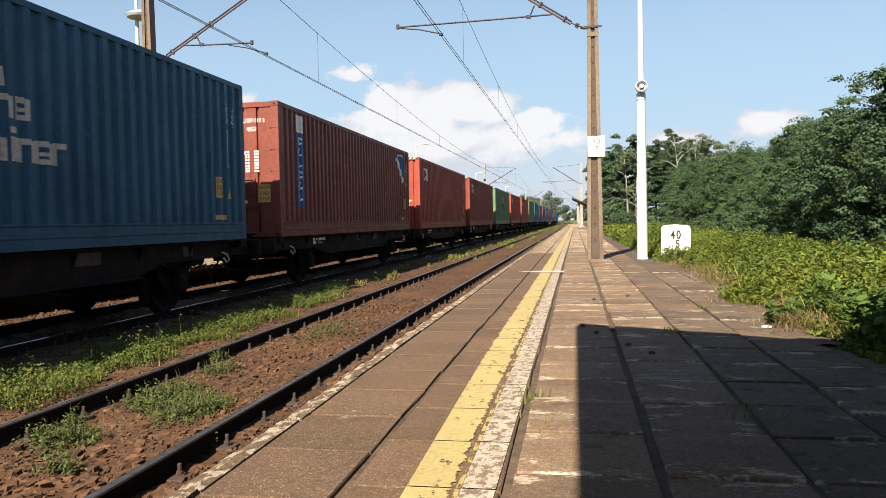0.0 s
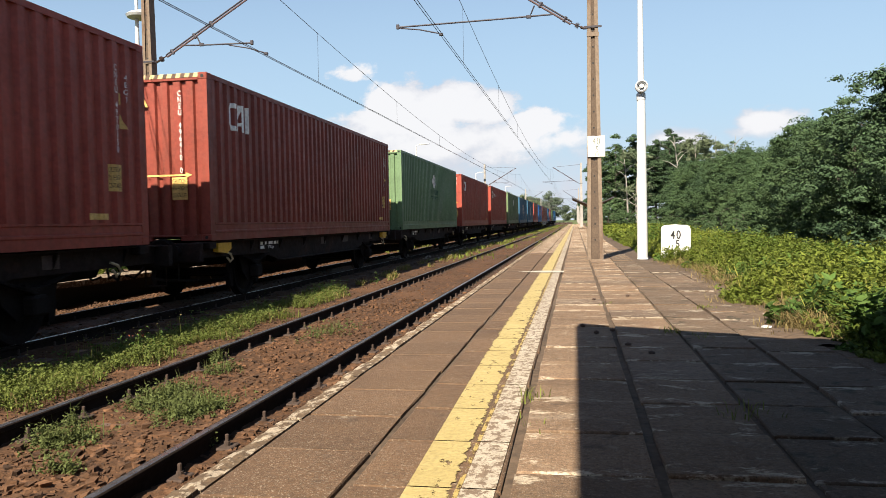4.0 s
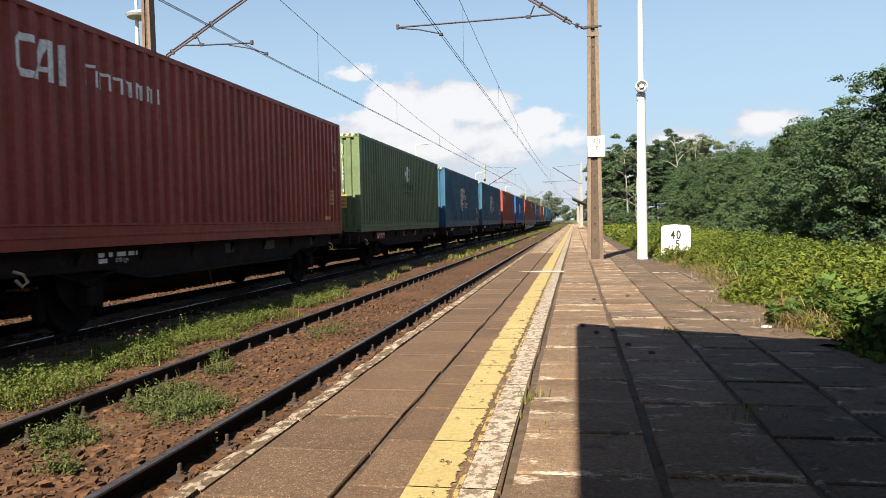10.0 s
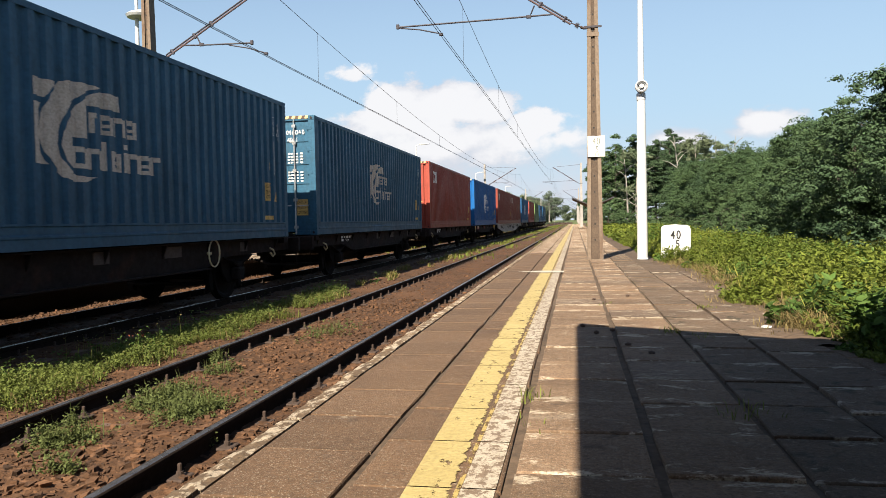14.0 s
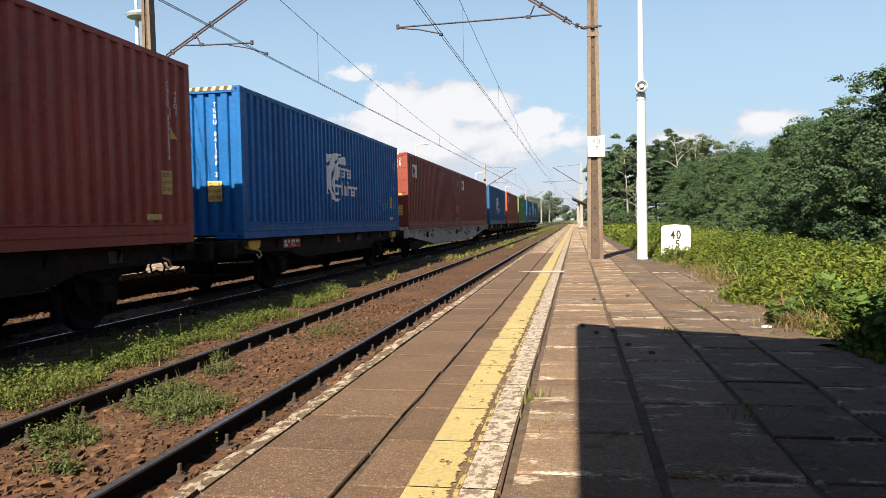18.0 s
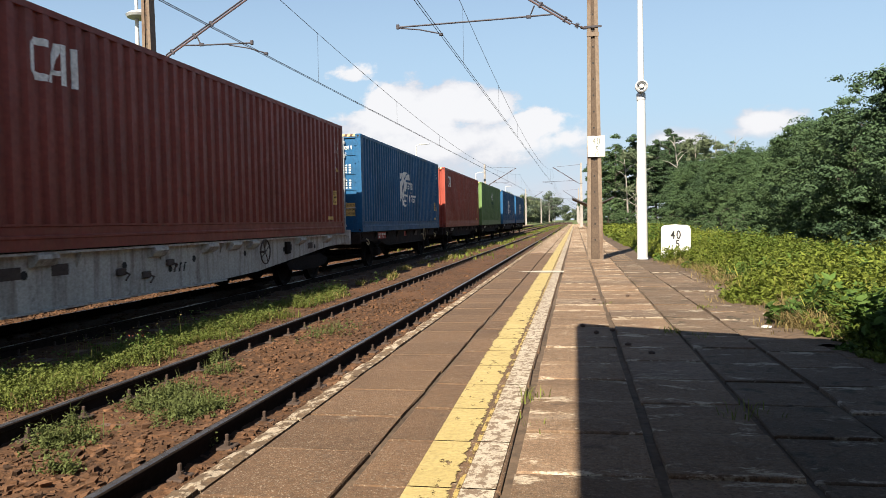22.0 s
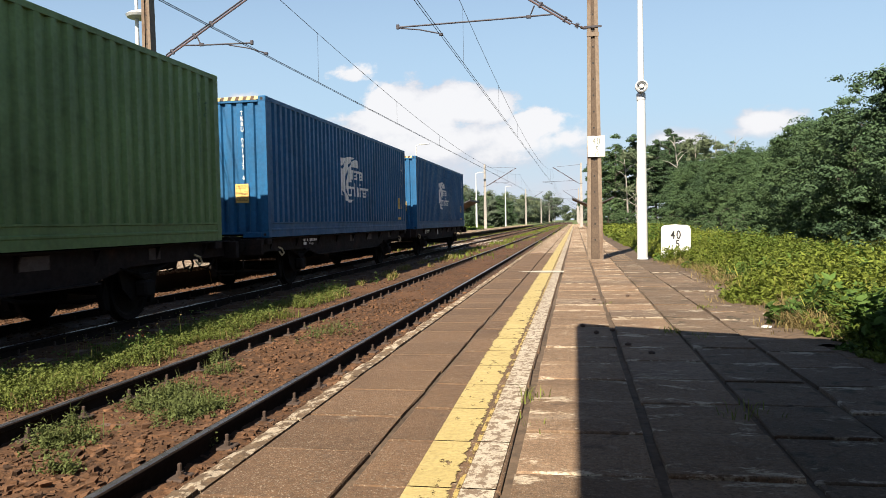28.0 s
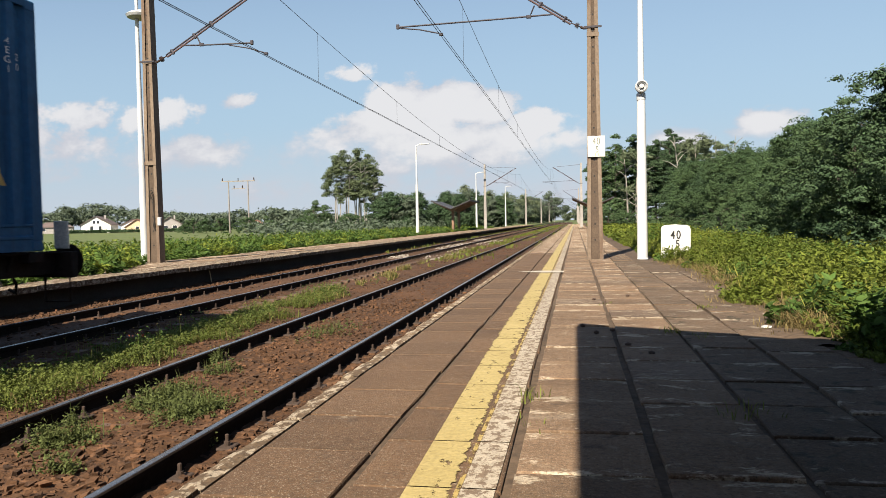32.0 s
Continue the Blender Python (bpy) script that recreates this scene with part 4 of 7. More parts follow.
def side_mark(box_ob, name, bm, material, label="", proud=0.004):
    """Lays a flat marking (along, up) on the corrugated side towards the platform."""
    bmesh.ops.triangulate(bm, faces=bm.faces)
    lo, hi = min(v.co.x for v in bm.verts), max(v.co.x for v in bm.verts)
    for y in RIB_BREAKS:
        if lo < y < hi:
            bmesh.ops.bisect_plane(bm, geom=bm.verts[:] + bm.edges[:] + bm.faces[:], plane_co=(y, 0, 0), plane_no=(1, 0, 0))
    for v in bm.verts:
        a, b = v.co.x, v.co.y
        v.co = (HALF - rib(a) + proud, a, b)
    ob = part(name, bm, material, box_ob, label)
    return tagged(ob, kind="stuff") if name in SMALL_WRITING else ob


def front_mark(box_ob, name, bm, material, label="", proud=0.006):
    bmesh.ops.transform(bm, matrix=Matrix.Translation((0, 0.03 - proud, 0)) @ FACING_CAMERA, verts=bm.verts)
    ob = part(name, bm, material, box_ob, label)
    return tagged(ob, kind="stuff") if name in SMALL_WRITING else ob


def moved(bm, dx, dy):
    bmesh.ops.translate(bm, vec=(dx, dy, 0), verts=bm.verts)
    return bm


def letter_blocks(bm, a, b, widths, h):
    """Thin frames that stand for a row of unlettered brand writing."""
    st = 0.045
    for i, w in enumerate(widths):
        rect(bm, a, b, a + st, b + h)
        if i % 3 != 1:
            rect(bm, a + w - st, b + (h * 0.4 if i % 2 else 0.0), a + w, b + h)
        rect(bm, a + st + 0.002, b + h - st, a + w - st - 0.002, b + h)
        if i % 2:
            rect(bm, a + st + 0.002, b + h * 0.42, a + w - st - 0.002, b + h * 0.42 + st)
        a += w + 0.07


def crescent_logo():
    """White crescent, bars and blocks of a carrier's mark."""
    bm = bmesh.new()
    poly(bm, [(4.72, 1.85), (4.93, 1.85), (5.03, 1.97), (5.14, 2.06), (4.72, 2.06)])
    poly(bm, [(4.72, 1.07), (4.95, 1.07), (4.86, 1.19), (4.79, 1.38), (4.78, 1.53), (4.83, 1.66), (4.88, 1.78), (4.72, 1.78)])
    outer = [(5.20, 2.08), (5.01, 1.90), (4.88, 1.66), (4.82, 1.44), (4.88, 1.27), (4.98, 1.12), (5.10, 1.00), (5.22, 0.93), (5.38, 0.89), (5.58, 0.89), (5.74, 0.92)]
    inner = [(5.34, 2.12), (5.36, 1.84), (5.23, 1.66), (5.17, 1.47), (5.15, 1.32), (5.19, 1.19), (5.25, 1.09), (5.35, 1.01), (5.48, 0.97), (5.64, 0.955), (5.82, 0.97)]
    a = [bm.verts.new((*q, 0)) for q in outer]
    c = [bm.verts.new((*q, 0)) for q in inner]
    for i in range(len(a) - 1):
        bm.faces.new((a[i], a[i + 1], c[i + 1], c[i]))
    poly(bm, [(5.345, 2.12), (5.365, 1.84), (5.56, 1.975), (5.76, 2.07), (5.96, 2.12), (5.74, 2.14)])
    # bar with a stem, then rows of blocks
    poly(bm, [(5.98, 1.87), (6.36, 1.87), (6.35, 2.08), (5.98, 2.08)])
    poly(bm, [(5.66, 1.87), (5.94, 1.87), (5.94, 2.07), (5.80, 2.03), (5.66, 1.96)])
    poly(bm, [(5.39, 1.44), (5.645, 1.44), (5.645, 1.95), (5.52, 1.87), (5.39, 1.73)])
    poly(bm, [(5.25, 1.14), (5.345, 1.07), (5.375, 1.07), (5.375, 1.72), (5.28, 1.60), (5.23, 1.48), (5.21, 1.32)])
    stroke = 0.066

    def ring(x0, x1, lo, hi, gap=""):
        rect(bm, x0, lo, x0 + stroke, hi)
        if "r" not in gap:
            rect(bm, x1 - stroke, lo, x1, hi - 0.02)
        rect(bm, x0 + stroke + 0.001, hi - 0.07, x1 - stroke - 0.001, hi)
        if "b" not in gap:
            rect(bm, x0 + stroke + 0.001, lo, x1 - stroke - 0.001, lo + 0.06)
        if "m" in gap:
            rect(bm, x0 + stroke + 0.001, lo + 0.095, x1 - stroke - 0.001, lo + 0.14)

    for x0, x1, gap in ((5.74, 5.91, "rb"), (5.94, 6.18, "m"), (6.22, 6.45, "b"), (6.49, 6.71, "m")):
        ring(x0, x1, 1.53, 1.79, gap)
    for x0, x1, gap in ((5.40, 5.65, ""), (5.70, 5.94, "b"), (6.13, 6.36, "m"), (6.54, 6.77, "b"), (6.81, 7.06, "m"), (7.11, 7.36, "rb")):
        ring(x0, x1, 1.06, 1.33, gap)
    rect(bm, 5.98, 1.06, 6.065, 1.44)
    rect(bm, 6.40, 1.06, 6.50, 1.33)
    rect(bm, 6.40, 1.37, 6.50, 1.44)
    return bm


def hook_logo(extra):
    """White hooked mark, a wedge and a bar, with a row of blocks on some."""
    bm = bmesh.new()
    poly(bm, [(0.78, 2.13), (0.87, 2.13), (0.87, 2.43), (0.78, 2.43)])
    poly(bm, [(0.78, 2.432), (0.87, 2.432), (1.08, 2.432), (1.08, 2.52), (0.86, 2.52)])
    poly(bm, [(0.78, 2.128), (0.84, 2.03), (1.04, 2.03), (1.07, 2.11), (0.87, 2.128)])
    poly(bm, [(1.055, 2.03), (1.135, 2.03), (1.285, 2.42), (1.285, 2.52), (1.22, 2.52)])
    rect(bm, 1.287, 2.03, 1.37, 2.52)
    rect(bm, 1.16, 2.14, 1.285, 2.20)
    rect(bm, 1.52, 2.03, 1.59, 2.52)
    if extra:
        x = 1.98
        for w in (0.22, 0.20, 0.20, 0.16, 0.20, 0.20, 0.10):
            rect(bm, x, 2.12, x + 0.045, 2.34 if w < 0.22 else 2.40)
            if w > 0.12:
                rect(bm, x + 0.046, 2.30 if w < 0.22 else 2.36, x + w - 0.046, 2.34 if w < 0.22 else 2.40)
                rect(bm, x + w - 0.045, 2.12, x + w, 2.33)
            x += w + 0.07
    return bm


def disc_logo(box_ob):
    rim = bmesh.new()
    band(rim, 6.12, 2.08, 0.245, 0.275, 0, 360, 1.25, 28)
    rect(rim, 6.06, 1.84, 6.20, 2.32)
    rect(rim, 5.84, 2.03, 6.06, 2.14)
    side_mark(box_ob, "roundel", rim, "white", "white roundel outline")
    bm = bmesh.new()
    for a, b, t0, t1 in ((6.05, 2.15, 90, 180), (6.21, 2.02, 270, 360)):
        band(bm, a, b, 0.01, 0.165, t0, t1, 1.25, 8)
    side_mark(box_ob, "roundel_fill", bm, "navy", "navy quarters of the roundel")
    bm = bmesh.new()
    letter_blocks(bm, 5.25, 1.50, (0.2, 0.21, 0.21, 0.21, 0.2, 0.21, 0.2), 0.21)
    letter_blocks(bm, 5.40, 1.22, (0.2, 0.21, 0.21, 0.21, 0.2, 0.21), 0.21)
    side_mark(box_ob, "faded_writing", bm, "green_shade", "faded dark green blocks of writing")


M["chalk"] = mat("pale_green_scrawl", (0.20, 0.33, 0.16), (0.1, 0.2, 0.12), rough=0.9)
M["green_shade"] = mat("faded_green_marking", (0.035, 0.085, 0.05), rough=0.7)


def warning_text(lines, w, h):
    out = bmesh.new()
    for i, s in enumerate(lines):
        b = lettering(s, h / len(lines) * 0.86, 0.78)
        ext = max(v.co.x for v in b.verts) - min(v.co.x for v in b.verts)
        k = min(1.0, w * 0.9 / ext)
        bmesh.ops.scale(b, vec=(k, 1, 1), verts=b.verts)
        bmesh.ops.translate(b, vec=(0, h * (0.5 - (i + 0.5) / len(lines)), 0), verts=b.verts)
        me = bpy.data.meshes.new("tmp")
        b.to_mesh(me)
        b.free()
        out.from_mesh(me)
        bpy.data.meshes.remove(me)
    return out


def casting_mesh(colour):
    bm = bmesh.new()
    box(bm, -0.085, 0.085, -0.09, 0.09, -0.06, 0.06, 0.012)
    return mesh_of("corner_casting", bm, colour)


def container(colour, label, y0, front="end", logo="", code="", size_code="", side_code=True, labels=True, scrawl=False, warn=("CAUTION", "9'6 HIGH", "CONTAINER"), arrow=False):
    t = thing("shipping_container", label, "container", "containers on the freight train", at=pose(TRACK_B, y0, FLOOR))
    for s in (-1, 1):
        bm = bmesh.new()
        cols_ = [(HALF - rib(y), y) for y in RIB_BREAKS]
        lo = [bm.verts.new((s * x, y, 0.36)) for x, y in cols_]
        hi = [bm.verts.new((s * x, y, TALL - 0.08)) for x, y in cols_]
        for i in range(len(cols_) - 1):
            bm.faces.new((lo[i], lo[i + 1], hi[i + 1], hi[i]))
        part("side_panel", bm, colour, t, "corrugated steel side")
        bm = bmesh.new()
        prism(bm, [(s * a, b) for a, b in ((HALF - 0.05, TALL - 0.09), (HALF + 0.006, TALL - 0.09), (HALF + 0.006, TALL - 0.012), (HALF - 0.05, TALL - 0.004))], "y", 0.16, LEN - 0.16)
        part("top_rail", bm, colour, t)
        bm = bmesh.new()
        prism(bm, [(s * a, b) for a, b in ((HALF - 0.06, LIFT), (HALF - 0.004, LIFT), (HALF - 0.004, 0.19), (HALF + 0.006, 0.205), (HALF + 0.006, 0.23),
                                           (HALF - 0.012, 0.245), (HALF - 0.012, 0.335), (HALF + 0.004, 0.345), (HALF + 0.004, 0.372), (HALF - 0.06, 0.372))], "y", 0.16, LEN - 0.16)
        part("bottom_rail", bm, colour, t, "flat lower side rail")
        for y in (0.08, LEN - 0.08):
            bm = bmesh.new()
            f = 1 if y < 1 else -1
            prism(bm, [(s * (HALF - 0.002), y - f * 0.078), (s * (HALF - 0.002), y + f * 0.082), (s * (HALF - 0.03), y + f * 0.082), (s * (HALF - 0.16), y - f * 0.03), (s * (HALF - 0.16), y - f * 0.078)],
                  "z", LIFT + 0.115, TALL - 0.115)
            part("corner_post", bm, colour, t)
    cast = casting_mesh(colour)
    hole = bmesh.new()
    lathe(hole, [(0.030, -0.0935), (0.030, -0.0905)], 10, "y")
    hole = mesh_of("casting_hole", hole, "black")
    for s in (-1, 1):
        for y in (0.09, LEN - 0.09):
            for z in (LIFT + 0.055, TALL - 0.06):
                o = part("corner_casting", cast, None, t)
                o.location = (s * (HALF - 0.083), y, z)
                if y < 1:
                    part("casting_hole", hole, None, o)
    bm = bmesh.new()
    n = 40
    for i in range(n):
        a, b = 0.16 + (LEN - 0.32) * i / n, 0.16 + (LEN - 0.32) * (i + 1) / n
        z0, z1 = TALL - 0.03 + (0.02 if i % 2 else 0), TALL - 0.03 + (0.02 if (i + 1) % 2 else 0)
        sheet(bm, [(-HALF + 0.05, a, z0), (HALF - 0.05, a, z0), (HALF - 0.05, b, z1), (-HALF + 0.05, b, z1)])
    part("roof_panel", bm, colour, t)
    bm = bmesh.new()
    box(bm, -HALF + 0.05, HALF - 0.05, 0.1, LEN - 0.1, 0.10, 0.15)
    part("floor", bm, "gear", t)
    bm = bmesh.new()
    box(bm, -HALF + 0.16, HALF - 0.16, LEN - 0.08, LEN - 0.03, 0.1, TALL - 0.05)
    part("rear_panel", bm, colour, t)
    # the end towards the camera
    bm = bmesh.new()
    box(bm, -HALF + 0.17, HALF - 0.17, 0.01, 0.12, TALL - 0.125, TALL - 0.012, 0.008)
    part("header", bm, colour, t)
    bm = bmesh.new()
    box(bm, -HALF + 0.17, HALF - 0.17, 0.012, 0.12, 0.135, 0.17, 0.006)
    for xa, xb in ((-HALF + 0.17, -0.66), (-0.12, 0.12), (0.66, HALF - 0.17)):
        box(bm, xa, xb, 0.014, 0.12, 0.07, 0.1345)
    part("sill", bm, colour, t, "notched end sill")
    bm, bk = bmesh.new(), bmesh.new()
    for i in () if logo == "column" else range(18, 24) if front == "hatch" else range(26):
        a = -HALF + 0.17 + i * (2 * HALF - 0.34) / 26
        w = (2 * HALF - 0.34) / 26
        poly(bm if i % 2 else bk, [(a, TALL - 0.075), (a + w, TALL - 0.075), (a + w + 0.03, TALL - 0.005), (a + 0.03, TALL - 0.005)])
    if not bm.verts:
        bm.free(), bk.free()
    else:
        front_mark(t, "hazard_stripe", bk, "stripe_dark", "black hazard stripes", 0.026)
        front_mark(t, "hazard_stripe", bm, "stripe", "yellow hazard stripes", 0.026)
    if front == "end":
        bm = bmesh.new()
        pts, x, k, step = [], -HALF + 0.16, 0, (2 * HALF - 0.32) / 9
        while x < HALF - 0.17:
            pts += [(x, 0.03), (x + step * 0.52, 0.03), (x + step * 0.62, 0.075), (x + step * 0.90, 0.075)]
            x += step
        pts.append((HALF - 0.16, 0.03))
        lo = [bm.verts.new((a, b, 0.16)) for a, b in pts]
        hi = [bm.verts.new((a, b, TALL - 0.12)) for a, b in pts]
        for i in range(len(pts) - 1):
            bm.faces.new((lo[i], lo[i + 1], hi[i + 1], hi[i]))
        part("end_panel", bm, colour, t, "corrugated end wall")
        if code:
            front_mark(t, "code_letters", moved(column(code, 0.125, 0.108), 0.70, 2.56), "white", "white code letters one below the other")
        wx, wz = 0.66, 0.96
    elif front == "hatch":
        wide = [-HALF + 0.16, -0.86, -0.80, -0.34, -0.28, 0.02, 0.08, 0.40, 0.46, 0.72, 0.78, HALF - 0.16]
        bm = bmesh.new()
        pts = []
        for k in range(0, len(wide), 2):
            pts += [(wide[k], 0.03), (wide[k + 1], 0.03)]
            if k + 2 < len(wide):
                pts += [(wide[k + 1] + 0.008, 0.085), (wide[k + 2] - 0.008, 0.085)]
        lo = [bm.verts.new((a, b, 0.16)) for a, b in pts]
        hi = [bm.verts.new((a, b, TALL - 0.12)) for a, b in pts]
        for i in range(len(pts) - 1):
            bm.faces.new((lo[i], lo[i + 1], hi[i + 1], hi[i]))
        part("end_panel", bm, colour, t, "end wall of wide pressed panels")
        for z in (0.55, 1.0, 1.45, 1.9, 2.35):
            bm = bmesh.new()
            box(bm, HALF - 0.20, HALF - 0.03, -0.004, 0.02, z - 0.014, z + 0.014, 0.004)
            part("post_strap", bm, colour, t)
        bm = bmesh.new()
        for x0, x1, z0, z1 in ((0.13, 0.17, 0.66, 1.30), (0.63, 0.67, 0.66, 1.30), (0.172, 0.628, 1.26, 1.30), (0.172, 0.628, 0.66, 0.70)):
            box(bm, x0, x1, 0.0, 0.06, z0, z1, 0.004)
        part("hatch_frame", bm, colour, t, "raised frame round a service hatch")
        bm = bmesh.new()
        box(bm, 0.175, 0.625, 0.022, 0.05, 0.705, 1.255, 0.006)
        hatch = part("hatch_door", bm, "dark_maroon", t, "closed square service hatch")
        for z in (1.12, 0.96):
            bm = bmesh.new()
            tube(bm, [(0.20, 0.012, z), (0.58, 0.012, z)], 0.013, 6)
            box(bm, 0.30, 0.36, -0.004, 0.02, z - 0.05, z + 0.03, 0.004)
            part("latch_bar", bm, "grime_plate", hatch, "latch bar with a padlock")
        bm = bmesh.new()
        poly(bm, [(0.42, 0.86), (0.54, 0.86), (0.48, 0.76)] if logo != "column" else [(0.28, 0.78), (0.48, 0.78), (0.48, 0.84), (0.28, 0.84)])
        front_mark(hatch, "hatch_mark", bm, "white", "small white mark", 0.012)
        if logo == "column":
            front_mark(t, "code_letters", moved(lettering(code, 0.13, 0.8), 0.56, 2.50), "white", "white code letters", 0.006)
            front_mark(t, "size_letters", moved(lettering("4EG1", 0.13, 0.8), 0.62, 2.32), "white", "white size code", 0.006)
        else:
            front_mark(t, "code_letters", moved(column(code, 0.115, 0.092), 0.82, 2.66), "white", "white code letters one below the other")
            front_mark(t, "size_letters", moved(column("4EG1", 0.115, 0.100), 0.93, 2.66), "white", "white size code")
        for s_, z in (("MAXGROS", 1.82), ("TARE", 1.70), ("PAYLOA", 1.58), ("CUB.CA", 1.46)):
            b = lettering(s_, 0.115, 0.72)
            front_mark(t, "weight_word", moved(b, 0.07 - min(v.co.x for v in b.verts), z), "white", "white weight word", 0.006)
        rows = bmesh.new()
        for i in range(8):
            z = 1.855 - i * 0.058
            for a0, a1 in ((0.46, 0.50), (0.51, 0.55), (0.66, 0.69), (0.70, 0.73), (0.735, 0.76)):
                rect(rows, a0, z - 0.019, a1, z + 0.019)
        tagged(front_mark(t, "weight_table", rows, "white", "rows of small white weight markings", 0.008), kind="stuff")
        if arrow:
            bm = bmesh.new()
            rect(bm, -0.30, 1.352, 0.90, 1.388)
            poly(bm, [(0.90, 1.325), (1.0, 1.37), (0.90, 1.415)])
            front_mark(t, "yellow_arrow", bm, "yellow", "yellow arrow across the end", 0.009)
        wx, wz = 0.86, (0.78 if logo != "column" else 0.98)
    else:
        for s in (-1, 1):
            bm = bmesh.new()
            x0, x1 = sorted((s * 0.008, s * (HALF - 0.17)))
            zs = [0.17, 0.80, 0.86, 1.28, 1.34, 1.74, 1.80, 2.28, 2.34, TALL - 0.125]
            for i, (za, zb) in enumerate(zip(zs, zs[1:])):
                d = 0.045 if i % 2 == 0 else 0.028
                sheet(bm, [(x0, d, za), (x1, d, za), (x1, d, zb), (x0, d, zb)])
                if i < len(zs) - 2:
                    d2 = 0.028 if i % 2 == 0 else 0.045
                    sheet(bm, [(x0, d, zb), (x1, d, zb), (x1, d2, zb), (x0, d2, zb)])
            for xe in (x0, x1):
                sheet(bm, [(xe, 0.03, 0.17), (xe, 0.08, 0.17), (xe, 0.08, TALL - 0.125), (xe, 0.03, TALL - 0.125)])
            leaf = part("door_leaf", bm, colour, t, "closed pressed-steel door leaf")
            for xr in (s * 0.26, s * 0.70):
                bm = bmesh.new()
                tube(bm, [(xr, 0.0, 0.08), (xr, 0.0, TALL - 0.05)], 0.019, 8)
                for z in (0.25, 0.9, 1.6, 2.25, 2.65):
                    box(bm, xr - 0.045, xr + 0.045, -0.02, 0.03, z - 0.035, z + 0.035)
                part("locking_bar", bm, "steel" if "blue" in colour or colour == "teal" else colour, leaf, "upright door locking bar")
                bm = bmesh.new()
                tube(bm, [(xr, -0.02, 0.75), (xr + s * 0.34, -0.02, 0.77)], 0.012, 6)
                part("handle", bm, "steel", leaf)
            for z in (0.4, 0.95, 1.55, 2.1, 2.6):
                bm = bmesh.new()
                box(bm, *sorted((s * (HALF - 0.2), s * (HALF - 0.07))), -0.002, 0.04, z - 0.05, z + 0.05, 0.008)
                part("hinge", bm, colour, leaf)
        if code:
            front_mark(t, "code_letters", moved(lettering(code, 0.15, 0.8), 0.56, 2.50), "white", "white code letters", 0.008)
            front_mark(t, "size_letters", moved(lettering(size_code or "4EG1", 0.15, 0.8), 0.66, 2.32), "white", "white size code", 0.008)
        rows = bmesh.new()
        for i, z in enumerate((2.00, 1.93, 1.86, 1.79, 1.56, 1.49, 1.42, 1.35)):
            for a0, a1 in ((0.53, 0.58), (0.60, 0.65 + 0.01 * (i % 3)), (0.67, 0.72), (0.74, 0.78), (0.84, 0.90)):
                rect(rows, a0, z - 0.018, a1, z + 0.018)
        tagged(front_mark(t, "weight_table", rows, "white", "rows of small white weight markings", 0.008), kind="stuff")
        words = bmesh.new()
        for s_, z in (("MAX.GR.", 1.96), ("TARE", 1.76), ("NET", 1.50), ("CU. CAP.", 1.32)):
            b = moved(lettering(s_, 0.13, 0.72), 0.10, z)
            me = bpy.data.meshes.new("tmp")
            b.to_mesh(me)
            b.free()
            words.from_mesh(me)
            bpy.data.meshes.remove(me)
        front_mark(t, "weight_words", words, "white", "white weight words", 0.008)
        wx, wz = 0.86, 0.72
    if warn:
        bm = bmesh.new()
        rect(bm, wx - 0.14, wz - 0.19, wx + 0.14, wz + 0.19)
        lab = front_mark(t, "caution_label", bm, "amber", "yellow height caution label", 0.009)
        front_mark(lab, "caution_words", moved(warning_text(warn, 0.28, 0.36), wx, wz), "black", "", 0.012)
    if arrow and front == "end":
        bm = bmesh.new()
        rect(bm, 0.05, 1.17, 0.78, 1.20)
        poly(bm, [(0.78, 1.14), (0.90, 1.185), (0.78, 1.23)])
        rect(bm, -0.35, 1.10, 0.02, 1.26)
        front_mark(t, "yellow_arrow", bm, "amber", "yellow arrow and plate", 0.009)
    if scrawl:
        bm = bmesh.new()
        for a, b, c, d in ((9.55, 1.0, 9.85, 1.02), (9.62, 0.98, 9.70, 0.74), (9.95, 1.06, 9.98, 0.74), (9.85, 0.86, 10.12, 0.90), (10.2, 1.05, 10.16, 0.76), (10.16, 0.76, 10.36, 0.74), (10.36, 0.74, 10.34, 0.94),
                           (10.34, 0.94, 10.2, 0.90), (10.5, 1.0, 10.66, 0.74), (10.66, 1.0, 10.52, 0.76)):
            v = Vector((c - a, d - b)).normalized() * 0.014
            poly(bm, [(a - v.y, b + v.x), (a + v.y, b - v.x), (c + v.y, d - v.x), (c - v.y, d + v.x)])
        side_mark(t, "chalk_scrawl", bm, "chalk", "pale green scrawled strokes")
    if front == "end" and warn:
        bm = bmesh.new()
        poly(bm, [(-0.12, 2.36), (0.12, 2.36), (0.0, 2.60)])
        front_mark(t, "danger_triangle", bm, "amber", "yellow danger triangle", 0.009)
    # markings on the side towards the platform
    if logo == "crescent":
        side_mark(t, "logo", crescent_logo(), "cream" if colour == "teal" else "white", "large pale crescent logo")
    elif logo.startswith("hook"):
        side_mark(t, "logo", hook_logo("+" in logo), "white", "white angular logo")
    elif logo == "disc":
        disc_logo(t)
    elif logo == "column":
        bm = bmesh.new()
        rect(bm, 1.0, 2.36, 1.42, 2.74)
        side_mark(t, "brand_square", bm, "white", "white brand square")
        bm = bmesh.new()
        rect(bm, 1.0, 0.70, 1.42, 2.34)
        side_mark(t, "brand_panel", bm, "sky", "upright blue brand panel")
